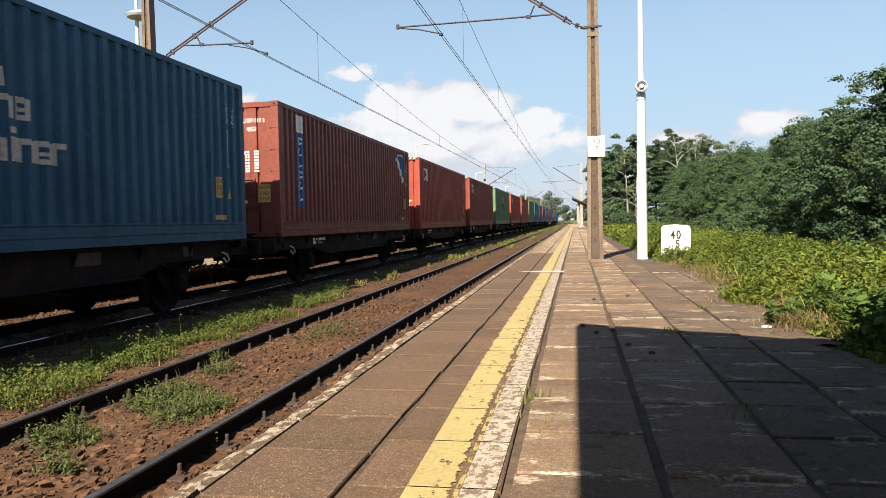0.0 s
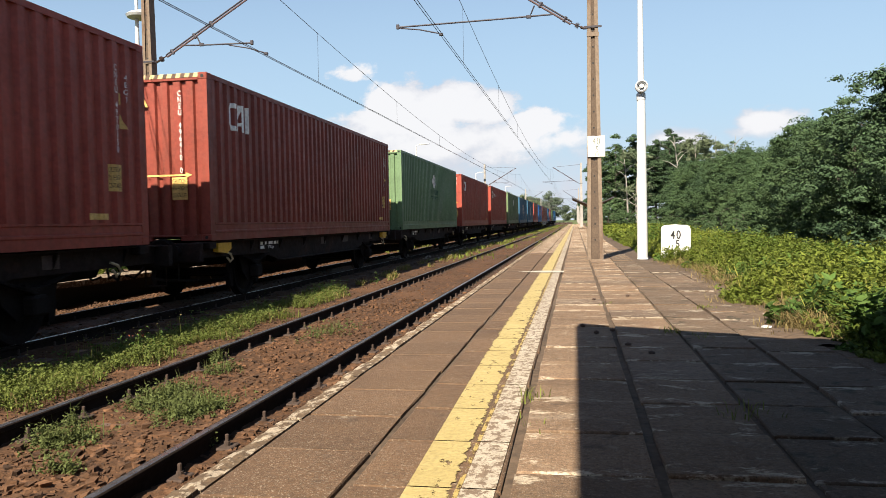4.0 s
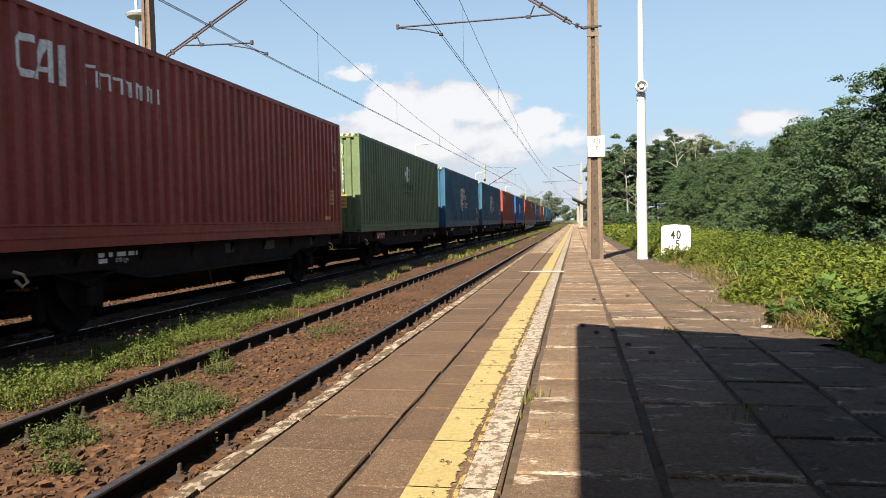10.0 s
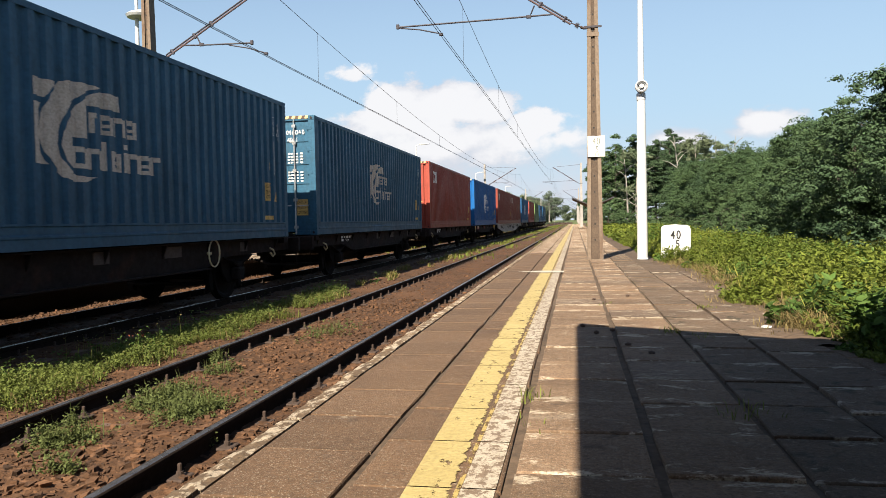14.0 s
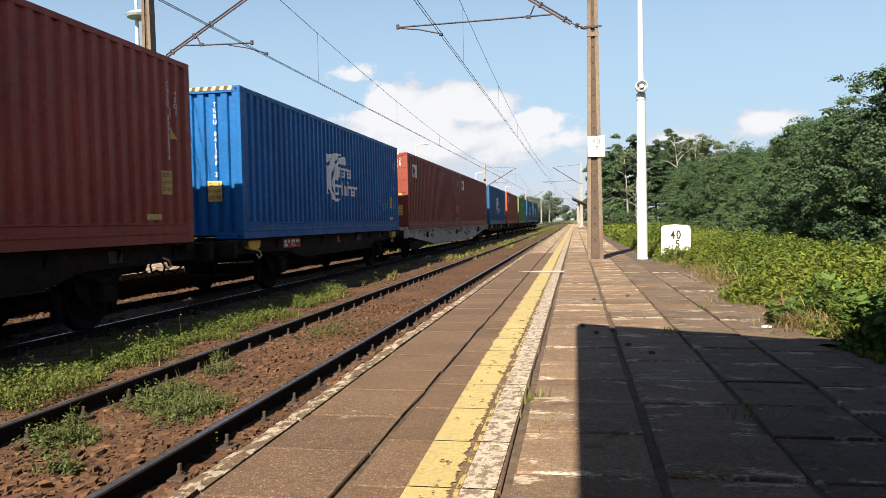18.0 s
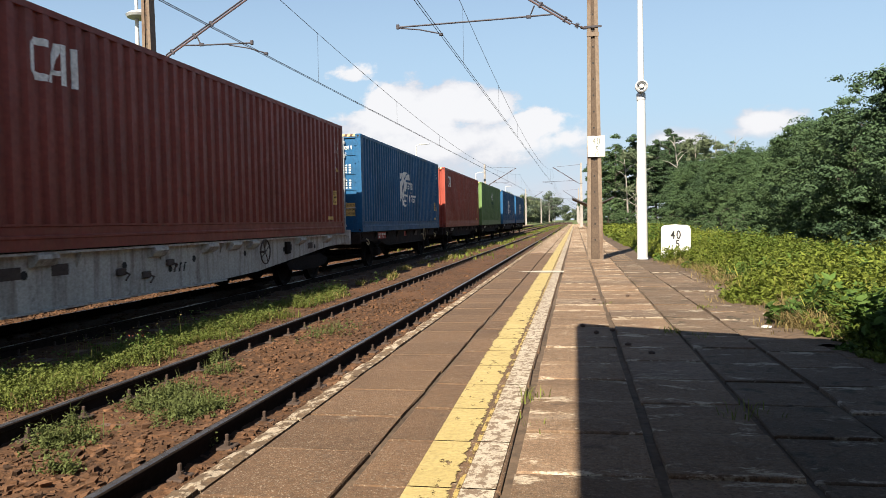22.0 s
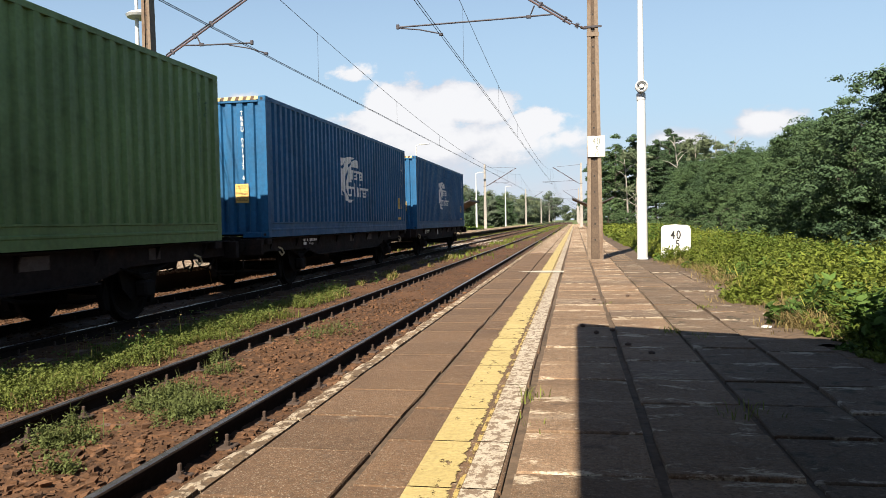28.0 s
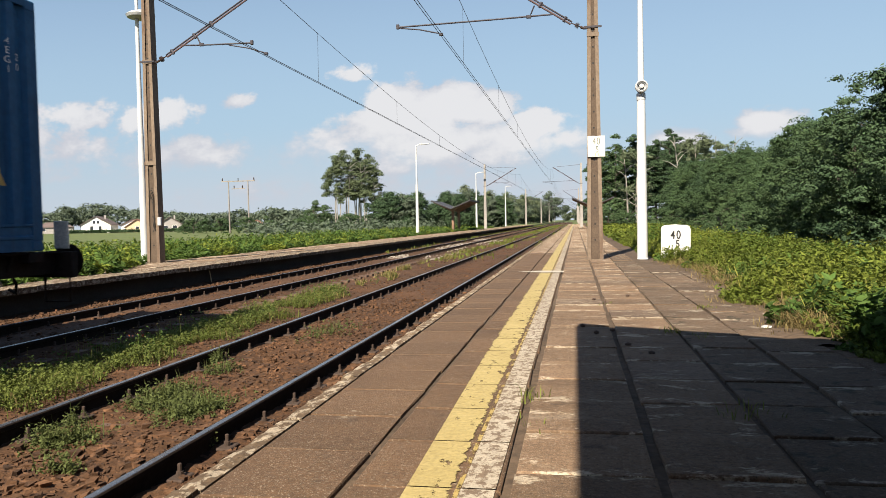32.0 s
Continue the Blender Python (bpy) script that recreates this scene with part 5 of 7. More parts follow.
        for k in range(6):
            z = 2.08 - k * 0.25
            bm = bmesh.new()
            band(bm, 1.21, z + 0.10, 0.055, 0.095, 20 + 40 * (k % 3), 330, 1.3, 10)
            for v in bm.verts:
                v.co.z = 0.0
            side_mark(t, "brand_mark", bm, "white", proud=0.007)
        bm = bmesh.new()
        poly(bm, [(10.25, 2.50), (10.52, 2.68), (11.18, 2.70), (11.38, 2.58), (11.40, 1.95), (11.20, 1.70), (10.80, 2.02)])
        side_mark(t, "shield", bm, "white", "white and blue shield")
        bm = bmesh.new()
        poly(bm, [(10.52, 2.56), (10.62, 2.64), (11.16, 2.66), (11.34, 2.55), (11.36, 2.00), (11.24, 1.86), (10.98, 2.12)])
        side_mark(t, "shield_fill", bm, "sky", proud=0.007)
    if side_code:
        side_mark(t, "side_code", moved(column((code or "TKRU0000").replace(" ", "")[:4] + " " + code[4:].replace(" ", ""), 0.12, 0.10), 11.52, 2.46), "white" if labels else "green_shade", "small code letters one below the other")
        side_mark(t, "side_size_code", moved(column("4EG1", 0.11, 0.10), 11.75, 2.36), "white" if labels else "green_shade")
    if not labels:
        return t
    hook = logo.startswith("hook") or logo == "column"
    lx = 11.34 if hook else 11.13
    bm = bmesh.new()
    rect(bm, lx, 0.80, lx + 0.23, 1.16)
    side_mark(t, "side_label", bm, "amber", "small yellow warning label")
    side_mark(t, "side_label_words", moved(warning_text(warn, 0.21, 0.32), lx + 0.115, 0.98), "black", proud=0.007)
    bm = bmesh.new()
    if hook:
        poly(bm, [(11.57, 1.66), (11.76, 1.66), (11.66, 1.86)])
    else:
        poly(bm, [(11.47, 0.79), (11.70, 0.79), (11.585, 1.00)])
    side_mark(t, "side_triangle", bm, "amber", "yellow warning triangle")
    bm = bmesh.new()
    rect(bm, 11.60 if hook else 11.28, 1.98 if hook else 1.42, 11.67 if hook else 11.35, 2.14 if hook else 1.56)
    side_mark(t, "side_plate", bm, "amber", "small faded plate")
    bm = bmesh.new()
    rect(bm, lx - 0.45 if hook else lx - 0.10, 0.42, lx - 0.08 if hook else lx + 0.32, 0.50)
    side_mark(t, "side_strip", bm, "amber")
    if logo == "crescent":
        side_mark(t, "side_length_code", moved(column("20", 0.11, 0.11), 11.93, 2.22), "white")
    return t


def lgns_wagon(y0, plate=True, yellow=False, ring=False, tail=False, seed=0):
    """A two-axle flat wagon of 14 m pitch under one container."""
    r = random.Random(seed)
    t = thing("flat_wagon", "grimy brown two-axle flat wagon carrying a container" + (", last of the train" if tail else ""), "wagon", "wagons of the train", at=pose(TRACK_B, y0, 0))
    top = FLOOR + 0.045
    a, b = -0.45, LEN + 0.45
    for s in (-1, 1):
        bm = bmesh.new()
        side = [(a, top), (b, top), (b, top - 0.27), (b - 2.9, top - 0.29), (b - 3.7, top - 0.45), (a + 3.7, top - 0.45), (a + 2.9, top - 0.29), (a, top - 0.27)]
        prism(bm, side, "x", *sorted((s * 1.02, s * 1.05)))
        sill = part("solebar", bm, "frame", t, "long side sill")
        for z in (top, top - 0.45):
            bm = bmesh.new()
            lo, hi = (a, b) if z == top else (a + 3.7, b - 3.7)
            box(bm, *sorted((s * 1.0, s * 1.15)), lo, hi, z - 0.022, z)
            part("flange", bm, "frame", sill)
        for yy in np.arange(a + 0.9, b - 0.4, 1.42):
            bm = bmesh.new()
            prism(bm, [(s * 1.05, top - 0.02), (s * 1.14, top - 0.02), (s * 1.05, top - 0.24)], "y", yy - 0.012, yy + 0.012)
            part("web_stiffener", bm, "frame", sill)
    for yy in (a + 0.02, 2.4, 4.8, 7.3, 9.7, b - 0.14):
        bm = bmesh.new()
        box(bm, -1.02, 1.02, yy, yy + 0.12, top - 0.24, top - 0.005)
        part("crossbeam", bm, "frame", t)
    bm = bmesh.new()
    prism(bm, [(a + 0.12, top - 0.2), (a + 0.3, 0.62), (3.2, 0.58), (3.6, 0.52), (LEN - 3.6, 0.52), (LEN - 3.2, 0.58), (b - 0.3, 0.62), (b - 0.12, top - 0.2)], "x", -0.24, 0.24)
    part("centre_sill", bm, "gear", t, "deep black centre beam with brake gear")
    for yc in (2.1, LEN - 2.1):
        for e in (-1, 1):
            bm = bmesh.new()
            tube(bm, [(-0.78, yc + e * 0.62, 0.36), (-0.5, yc + e * 0.70, 0.33), (0.5, yc + e * 0.70, 0.33), (0.78, yc + e * 0.62, 0.36)], 0.035, 6)
            for s in (-1, 1):
                prism(bm, [(yc + e * 0.50, 0.20), (yc + e * 0.60, 0.20), (yc + e * 0.66, 0.40), (yc + e * 0.60, 0.62), (yc + e * 0.52, 0.46)], "x", s * 0.76 - 0.05, s * 0.76 + 0.05)
                tube(bm, [(s * 0.76, yc + e * 0.62, 0.40), (s * 0.80, yc + e * 0.72, top - 0.25)], 0.022, 5)
            part("brake_rigging", bm, "gear", t)
    for e, yy in ((-1, a), (1, b)):
        bm = bmesh.new()
        box(bm, -1.28, 1.28, yy - 0.06, yy + 0.06, top - 0.32, top - 0.01, 0.01)
        part("headstock", bm, "frame", t, "end beam")
        for s in (-1, 1):
            bm = bmesh.new()
            lathe(bm, [(0.09, 0.0), (0.09, e * 0.22), (0.06, e * 0.22), (0.06, e * 0.33)], 12, "y", (s * 0.875, yy + e * 0.05, top + 0.02 - 0.16))
            buf = part("buffer", bm, "gear", t)
            bm = bmesh.new()
            lathe(bm, [(0.06, 0.0), (0.20, 0.01), (0.22, 0.03), (0.18, 0.05), (0.02, 0.06)] if e > 0 else [(0.06, 0.0), (0.20, -0.01), (0.22, -0.03), (0.18, -0.05), (0.02, -0.06)], 16, "y",
                  (s * 0.875, yy + e * 0.38, top + 0.02 - 0.16))
            part("buffer_head", bm, "gear", buf, "round buffer head")
        bm = bmesh.new()
        tube(bm, [(0, yy, top - 0.18), (0, yy + e * 0.3, top - 0.18), (0, yy + e * 0.36, top - 0.12)], 0.035, 8)
        part("coupling_hook", bm, "gear", t)
        for x in (0.32, -0.32):
            bm = bmesh.new()
            tube(bm, [(x, yy + e * 0.06, top - 0.26), (x, yy + e * 0.16, top - 0.42), (x * 0.7, yy + e * 0.26, top - 0.55), (x * 0.3, yy + e * 0.3, top - 0.5)], 0.02, 6)
            part("brake_hose", bm, "gear", t)
        bm = bmesh.new()
        tube(bm, [(1.2, yy, top - 0.3), (1.2, yy, top - 0.62), (0.86, yy, top - 0.62), (0.86, yy, top - 0.3)], 0.014, 6)
        part("shunter_step", bm, "frame", t)
    for s in (-1, 1):
        for yy in (0.09, LEN - 0.09):
            bm = bmesh.new()
            box(bm, *sorted((s * 0.92, s * 1.20)), yy - 0.12, yy + 0.12, top - 0.12, top - 0.001, 0.01)
            part("container_seat", bm, "frame", t)
    wheels = []
    for yc in (2.1, LEN - 2.1):
        ws = thing("wheelset", "", "", at=pose(0, yc, 0.46))
        ws.parent = t
        for key in list(ws.keys()):
            del ws[key]
        bm = bmesh.new()
        lathe(bm, [(0.08, -1.0), (0.08, 1.0)], 12, "x")
        part("axle", bm, "gear", ws)
        for s in (-1, 1):
            bm = bmesh.new()
            lathe(bm, [(0.10, s * 0.80), (0.36, s * 0.765), (0.40, s * 0.80), (0.46, s * 0.81), (0.462, s * 0.725), (0.49, s * 0.715), (0.49, s * 0.69), (0.40, s * 0.685), (0.36, s * 0.70), (0.10, s * 0.66)], 28, "x")
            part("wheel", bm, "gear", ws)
        wheels.append((ws, yc))
        for s in (-1, 1):
            bm = bmesh.new()
            prism(bm, [(yc - 0.52, top - 0.26), (yc + 0.52, top - 0.26), (yc + 0.42, 0.50), (yc + 0.20, 0.30), (yc - 0.20, 0.30), (yc - 0.42, 0.50)], "x", *sorted((s * 0.93, s * 0.955)))
            g = part("axle_guard", bm, "gear", t)
            bm = bmesh.new()
            box(bm, *sorted((s * 0.96, s * 1.14)), yc - 0.13, yc + 0.13, 0.34, 0.58, 0.03)
            part("axle_box", bm, "gear", g)
            bm = bmesh.new()
            for i in range(5):
                hl = 0.60 - i * 0.10
                prism(bm, [(yc + f * hl, 0.60 + i * -0.0 + 0.13 * abs(f) ** 2 + (4 - i) * 0.018 - 0.02) for f in (-1, -0.5, 0, 0.5, 1)] +
                      [(yc + f * hl, 0.615 + 0.13 * abs(f) ** 2 + (4 - i) * 0.018 - 0.02) for f in (1, 0.5, 0, -0.5, -1)], "x", *sorted((s * 0.99, s * 1.08)))
            part("leaf_spring", bm, "gear", g)
    bm = bmesh.new()
    lathe(bm, [(0.15, -0.55), (0.17, -0.5), (0.17, 0.5), (0.15, 0.55)], 14, "y", (0.35, 5.0, top - 0.42))
    part("air_tank", bm, "gear", t)
    bm = bmesh.new()
    tube(bm, [(-0.2, a, top - 0.3), (-0.2, b, top - 0.3)], 0.03, 6)
    part("brake_pipe", bm, "gear", t)
    # fittings on the platform side
    bm = bmesh.new()
    box(bm, 1.052, 1.062, 2.25, 3.25, top - 0.235, top - 0.03)
    pl = part("number_plate", bm, "redplate" if plate else "frame", t, "red painted number panel" if plate else "")
    bars = bmesh.new()
    for z, segs in ((top - 0.095, ((0.06, 0.18), (0.28, 0.36), (0.46, 0.66), (0.72, 0.86), (0.90, 0.94))), (top - 0.175, ((0.06, 0.24),))):
        for s0, s1 in segs:
            box(bars, 1.062, 1.064, 2.25 + s0, 2.25 + s1, z - 0.03, z + 0.03)
    tagged(part("painted_number", bars, "white", pl), kind="stuff")
    tx = fit_plane(lettering("BTSK Lgns", 0.085, 0.8), Matrix.Translation((1.0645, 2.82, top - 0.178)) @ FACING_PLATFORM)
    part("type_letters", tx, "white", pl)
    for yy, w in ((5.9, 0.34), (7.6, 0.5), (10.2, 0.3)):
        bm = bmesh.new()
        box(bm, 1.052, 1.060, yy, yy + w, top - 0.22, top - 0.05)
        part("side_plate", bm, "redplate" if plate and r.random() < 0.5 else "grime_plate", t)
    for yy in (0.75, LEN - 0.75):
        bm = bmesh.new()
        tube(bm, [(1.10, yy, top - 0.20), (1.14, yy + 0.10, top - 0.24), (1.15, yy + 0.16, top - 0.33), (1.13, yy + 0.10, top - 0.38), (1.11, yy + 0.02, top - 0.30)], 0.018, 6)
        part("rope_hook", bm, "rope_paint", t, "pale rope hook")
    if yellow:
        for yy in (0.35, LEN - 0.75):
            bm = bmesh.new()
            prism(bm, [(yy, top - 0.03), (yy + 0.5, top - 0.03), (yy + 0.5, top - 0.14), (yy + 0.34, top - 0.22), (yy, top - 0.18)], "x", 1.06, 1.16)
            part("brake_lever_guard", bm, "yellow", t, "yellow lever guard")
    if ring:
        bm = bmesh.new()
        tube(bm, [(1.18, 8.95 + math.cos(k * math.pi / 12) * 0.19, top - 0.20 + math.sin(k * math.pi / 12) * 0.23) for k in range(25)], 0.013, 6)
        tube(bm, [(1.05, 8.95, top - 0.20), (1.12, 8.95, top - 0.20)], 0.025, 6)
        part("brake_wheel", bm, "rope_paint", t, "pale hand brake ring")
    if tail:
        bm = bmesh.new()
        box(bm, 1.066, 1.075, 4.95, 5.17, top - 0.28, top - 0.06)
        part("reflector_plate", bm, "sign", t, "white reflector plate")
        bm = bmesh.new()
        box(bm, 0.98, 1.18, b + 0.02, b + 0.05, top + 0.02, top + 0.36, 0.01)
        part("tail_board", bm, "sign", t, "white tail marker board")
    return t, wheels


M["grime_plate"] = mat("grimy_plate", (0.075, 0.055, 0.045), (0.05, 0.035, 0.03), rough=0.8)
M["rope_paint"] = mat("dirty_cream_paint", (0.50, 0.42, 0.26), (0.36, 0.28, 0.17), rough=0.7)


def grey_wagon(y0):
    """A long grey bogie wagon that carries two containers end to end."""
    t = thing("flat_wagon", "long dirty grey bogie flat wagon carrying two containers", "wagon", "wagons of the train", at=pose(TRACK_B, y0, 0))
    top, a, b = FLOOR + 0.045, -0.35, 24.49 + 0.30
    for s in (-1, 1):
        bm = bmesh.new()
        prism(bm, [(a, top), (b, top), (b, top - 0.26), (b - 1.4, top - 0.30), (b - 2.6, top - 0.40), (b - 5.6, top - 0.64), (b - 7.0, top - 0.68), (a + 7.0, top - 0.68),
                   (a + 5.6, top - 0.64), (a + 2.6, top - 0.40), (a + 1.4, top - 0.30), (a, top - 0.26)], "x", *sorted((s * 1.06, s * 1.09)))
        sill = part("solebar", bm, "grey_frame", t, "deep grey side sill with tapered ends")
        bm = bmesh.new()
        box(bm, *sorted((s * 1.02, s * 1.19)), a, b, top - 0.03, top)
        part("flange", bm, "grey_frame", sill)
        bm = bmesh.new()
        box(bm, *sorted((s * 1.02, s * 1.15)), a + 7.0, b - 7.0, top - 0.705, top - 0.68)
        part("flange", bm, "grey_frame", sill)
        for i, yy in enumerate(np.arange(a + 1.9, b - 1.5, 1.9)):
            bm = bmesh.new()
            lathe(bm, [(0.055, s * 1.091), (0.055, s * 1.094)], 10, "x", (0, yy, top - 0.26))
            part("side_hole", bm, "black", sill)
            bm = bmesh.new()
            prism(bm, [(s * 1.09, top - 0.03), (s * 1.17, top - 0.03), (s * 1.09, top - 0.24)], "y", yy + 0.9, yy + 0.92)
            part("web_stiffener", bm, "grey_frame", sill)
        for yy in (a + 4.2, b - 4.2, 11.6):
            bm = bmesh.new()
            box(bm, *sorted((s * 1.09, s * 1.15)), yy, yy + 0.22, top - 0.36, top - 0.10, 0.01)
            part("valve_box", bm, "gear", sill)
        for yy in (1.2, 3.4, 5.2, 8.8, 11.0, 13.2, 15.6, 17.2, 18.1, 18.9, 21.4, 23.2):
            bm = bmesh.new()
            prism(bm, [(s * 1.09, top - 0.03), (s * 1.22, top - 0.03), (s * 1.23, top - 0.08), (s * 1.17, top - 0.16), (s * 1.09, top - 0.18)], "y", yy - 0.18, yy + 0.18)
            part("spigot_bracket", bm, "grey_frame", sill, "folded container spigot")
        for yy, dz in ((4.9, 0.30), (9.6, 0.26), (14.75, 0.34), (15.35, 0.42), (16.0, 0.28)):
            bm = bmesh.new()
            box(bm, *sorted((s * 1.09, s * 1.13)), yy - 0.10, yy + 0.10, top - dz - 0.05, top - dz + 0.05, 0.012)
            tube(bm, [(s * 1.11, yy + 0.05, top - dz), (s * 1.17, yy + 0.10, top - dz - 0.04), (s * 1.16, yy + 0.02, top - dz - 0.12)], 0.016, 6)
            part("rope_hook", bm, "grime_plate", sill, "dark rope hook")
        if s > 0:
            bm = bmesh.new()
            for k in range(24):
                a0, a1 = k * math.pi / 12, (k + 1) * math.pi / 12
                tube(bm, [(1.20, 19.35 + math.cos(q) * 0.22, top - 0.26 + math.sin(q) * 0.24) for q in (a0, a1)], 0.014, 5)
            for k in range(4):
                q = k * math.pi / 2 + 0.5
                tube(bm, [(1.20, 19.35, top - 0.26), (1.20, 19.35 + math.cos(q) * 0.22, top - 0.26 + math.sin(q) * 0.24)], 0.010, 5)
            tube(bm, [(1.09, 19.35, top - 0.26), (1.21, 19.35, top - 0.26)], 0.025, 6)
            part("brake_wheel", bm, "grime_plate", t, "dark hand brake wheel")
            bm = bmesh.new()
            lathe(bm, [(0.05, 1.091), (0.05, 1.095)], 10, "x", (0, 16.02, top - 0.38))
            for k in range(3):
                y1 = 16.12 + k * 0.14
                prism(bm, [(y1, top - 0.44), (y1 + 0.04, top - 0.44), (y1 + 0.08, top - 0.32), (y1 + 0.11, top - 0.32), (y1 + 0.11, top - 0.30), (y1 + 0.05, top - 0.30)], "x", 1.091, 1.095)
            tagged(part("owner_mark", bm, "black", t, "dark owner's mark"), kind="stuff")
            for yy, w in ((12.4, 0.5), (13.4, 0.3), (20.6, 0.4), (22.0, 0.3)):
                bm = bmesh.new()
                box(bm, 1.091, 1.096, yy, yy + w, top - 0.30, top - 0.16)
                part("data_plate", bm, "grime_plate", t)
    for yy in np.arange(a, b, 3.1):
        bm = bmesh.new()
        box(bm, -1.06, 1.06, yy, yy + 0.14, top - 0.28, top - 0.005)
        part("crossbeam", bm, "grey_frame", t)
    bm = bmesh.new()
    box(bm, -0.22, 0.22, a, b, top - 0.5, top - 0.05)
    part("centre_sill", bm, "gear", t)
    for e, yy in ((-1, a), (1, b)):
        bm = bmesh.new()
        box(bm, -1.26, 1.26, yy - 0.05, yy + 0.05, top - 0.30, top + 0.10, 0.015)
        part("headstock", bm, "grey_frame", t, "grey end beam")
        for s in (-1, 1):
            bm = bmesh.new()
            lathe(bm, [(0.09, 0.0), (0.09, e * 0.15), (0.06, e * 0.15), (0.06, e * 0.2), (0.21, e * 0.21), (0.2, e * 0.26)], 14, "y", (s * 0.875, yy + e * 0.04, top - 0.13))
            part("buffer", bm, "gear", t)
    wheels = []
    for yb in (a + 2.6, b - 2.6):
        bm = bmesh.new()
        for s in (-1, 1):
            prism(bm, [(yb - 1.35, 0.50), (yb - 0.9, 0.62), (yb + 0.9, 0.62), (yb + 1.35, 0.50), (yb + 1.2, 0.36), (yb + 0.5, 0.30), (yb - 0.5, 0.30), (yb - 1.2, 0.36)], "x", *sorted((s * 0.92, s * 1.03)))
        box(bm, -1.0, 1.0, yb - 0.18, yb + 0.18, 0.42, 0.62)
        part("bogie_frame", bm, "gear", t)
        for d in (-0.9, 0.9):
            ws = thing("wheelset", "", "", at=pose(0, yb + d, 0.46))
            ws.parent = t
            for key in list(ws.keys()):
                del ws[key]
            bm = bmesh.new()
            lathe(bm, [(0.08, -0.95), (0.08, 0.95)], 12, "x")
            part("axle", bm, "gear", ws)
            for s in (-1, 1):
                bm = bmesh.new()
                lathe(bm, [(0.10, s * 0.80), (0.36, s * 0.765), (0.40, s * 0.80), (0.46, s * 0.81), (0.462, s * 0.725), (0.49, s * 0.715), (0.49, s * 0.69), (0.40, s * 0.685), (0.10, s * 0.66)], 28, "x")
                part("wheel", bm, "gear", ws)
            wheels.append((ws, yb + d))
    return t, wheels


RED_L = "red-brown corrugated steel container on a flat wagon"
TRAIN = [  # place of the front end at the start, colour, what sets it apart
    (2.46, "teal", "faded dark blue corrugated container with white logo on a flat wagon", dict(logo="crescent", code="TKRU 042211 7")),
    (16.30, "dark_maroon", "maroon corrugated container with a hatch in its end and upright lettering", dict(front="hatch", logo="column", code="CRXU 091119 2")),
    (30.40, "red", "red corrugated container with white logo on a flat wagon", dict(logo="hook", code="CNEU 497015 0", arrow=True)),
    (44.43, "maroon", RED_L, dict(logo="hook", code="CNEU 496410 0", arrow=True)),
    (58.45, "sage", "pale green corrugated container with a round logo on a flat wagon", dict(logo="disc", code="NEVU 796855 1", labels=False)),
    (72.45, "red", "red corrugated container with an end hatch and white logo", dict(front="hatch", logo="hook", code="CNEU 496904 3", arrow=True)),
    (86.45, "red", "red corrugated container with long white brand mark on a flat wagon", dict(logo="hook+", code="CNEU 497120 1", arrow=True)),
    (100.40, "olive", "olive green corrugated container with a round logo on a flat wagon", dict(logo="disc", code="NEVU 796691 8", labels=False)),
    (114.43, "teal", "dark blue corrugated container with white logo on a flat wagon", dict(logo="crescent", code="TKRU 042265 4")),
    (128.40, "teal", "dark blue corrugated container with doors and white logo", dict(front="door", logo="crescent", code="TKRU 041834 0")),
    (142.35, "red", "red corrugated container with white logo on a flat wagon", dict(logo="hook", code="CNEU 497302 6", arrow=True)),
    (156.35, "bright_blue", "bright blue corrugated container with white logo on a flat wagon", dict(logo="crescent", code="TKRU 041308 2", scrawl=True)),
    (170.10, "maroon", "red-brown corrugated container with white logo on a long grey wagon", dict(front="hatch", logo="hook", code="CNEU 496374 4", arrow=True)),
    (182.35, "maroon", "red-brown corrugated container on a long grey wagon", dict(logo="hook", code="CNEU 496511 7")),
    (196.22, "blue", "blue corrugated container with doors and white logo on a flat wagon", dict(front="door", logo="crescent", code="TKRU 042420 9")),
    (210.12, "red", "red corrugated container with white logo on a flat wagon", dict(logo="hook", code="CNEU 496492 5", arrow=True)),
    (223.98, "green", "bright green corrugated container with a round logo on a flat wagon", dict(logo="disc", code="NEVU 796702 3", labels=False)),
    (238.16, "blue", "blue corrugated container with white logo on a flat wagon", dict(logo="crescent", code="TKRU 041432 4")),
    (252.25, "blue", "blue corrugated container with white logo on the last wagon", dict(logo="crescent", code="TKRU 041597 5")),
]
ROLLING = []      # (thing, place at the start)
WHEELS = []
for i, (y0, colour, label, more) in enumerate(TRAIN):
    ROLLING.append((container(colour, label, y0, **more), y0, FLOOR))
    if i == 12:
        w, ws = grey_wagon(y0)
    elif i == 13:
        continue
    else:
        w, ws = lgns_wagon(y0, plate=i in (7, 11, 14), yellow=i in (3, 11), ring=i in (8, 14), tail=i == 18, seed=i)
    ROLLING.append((w, y0, 0.0))
    WHEELS += ws


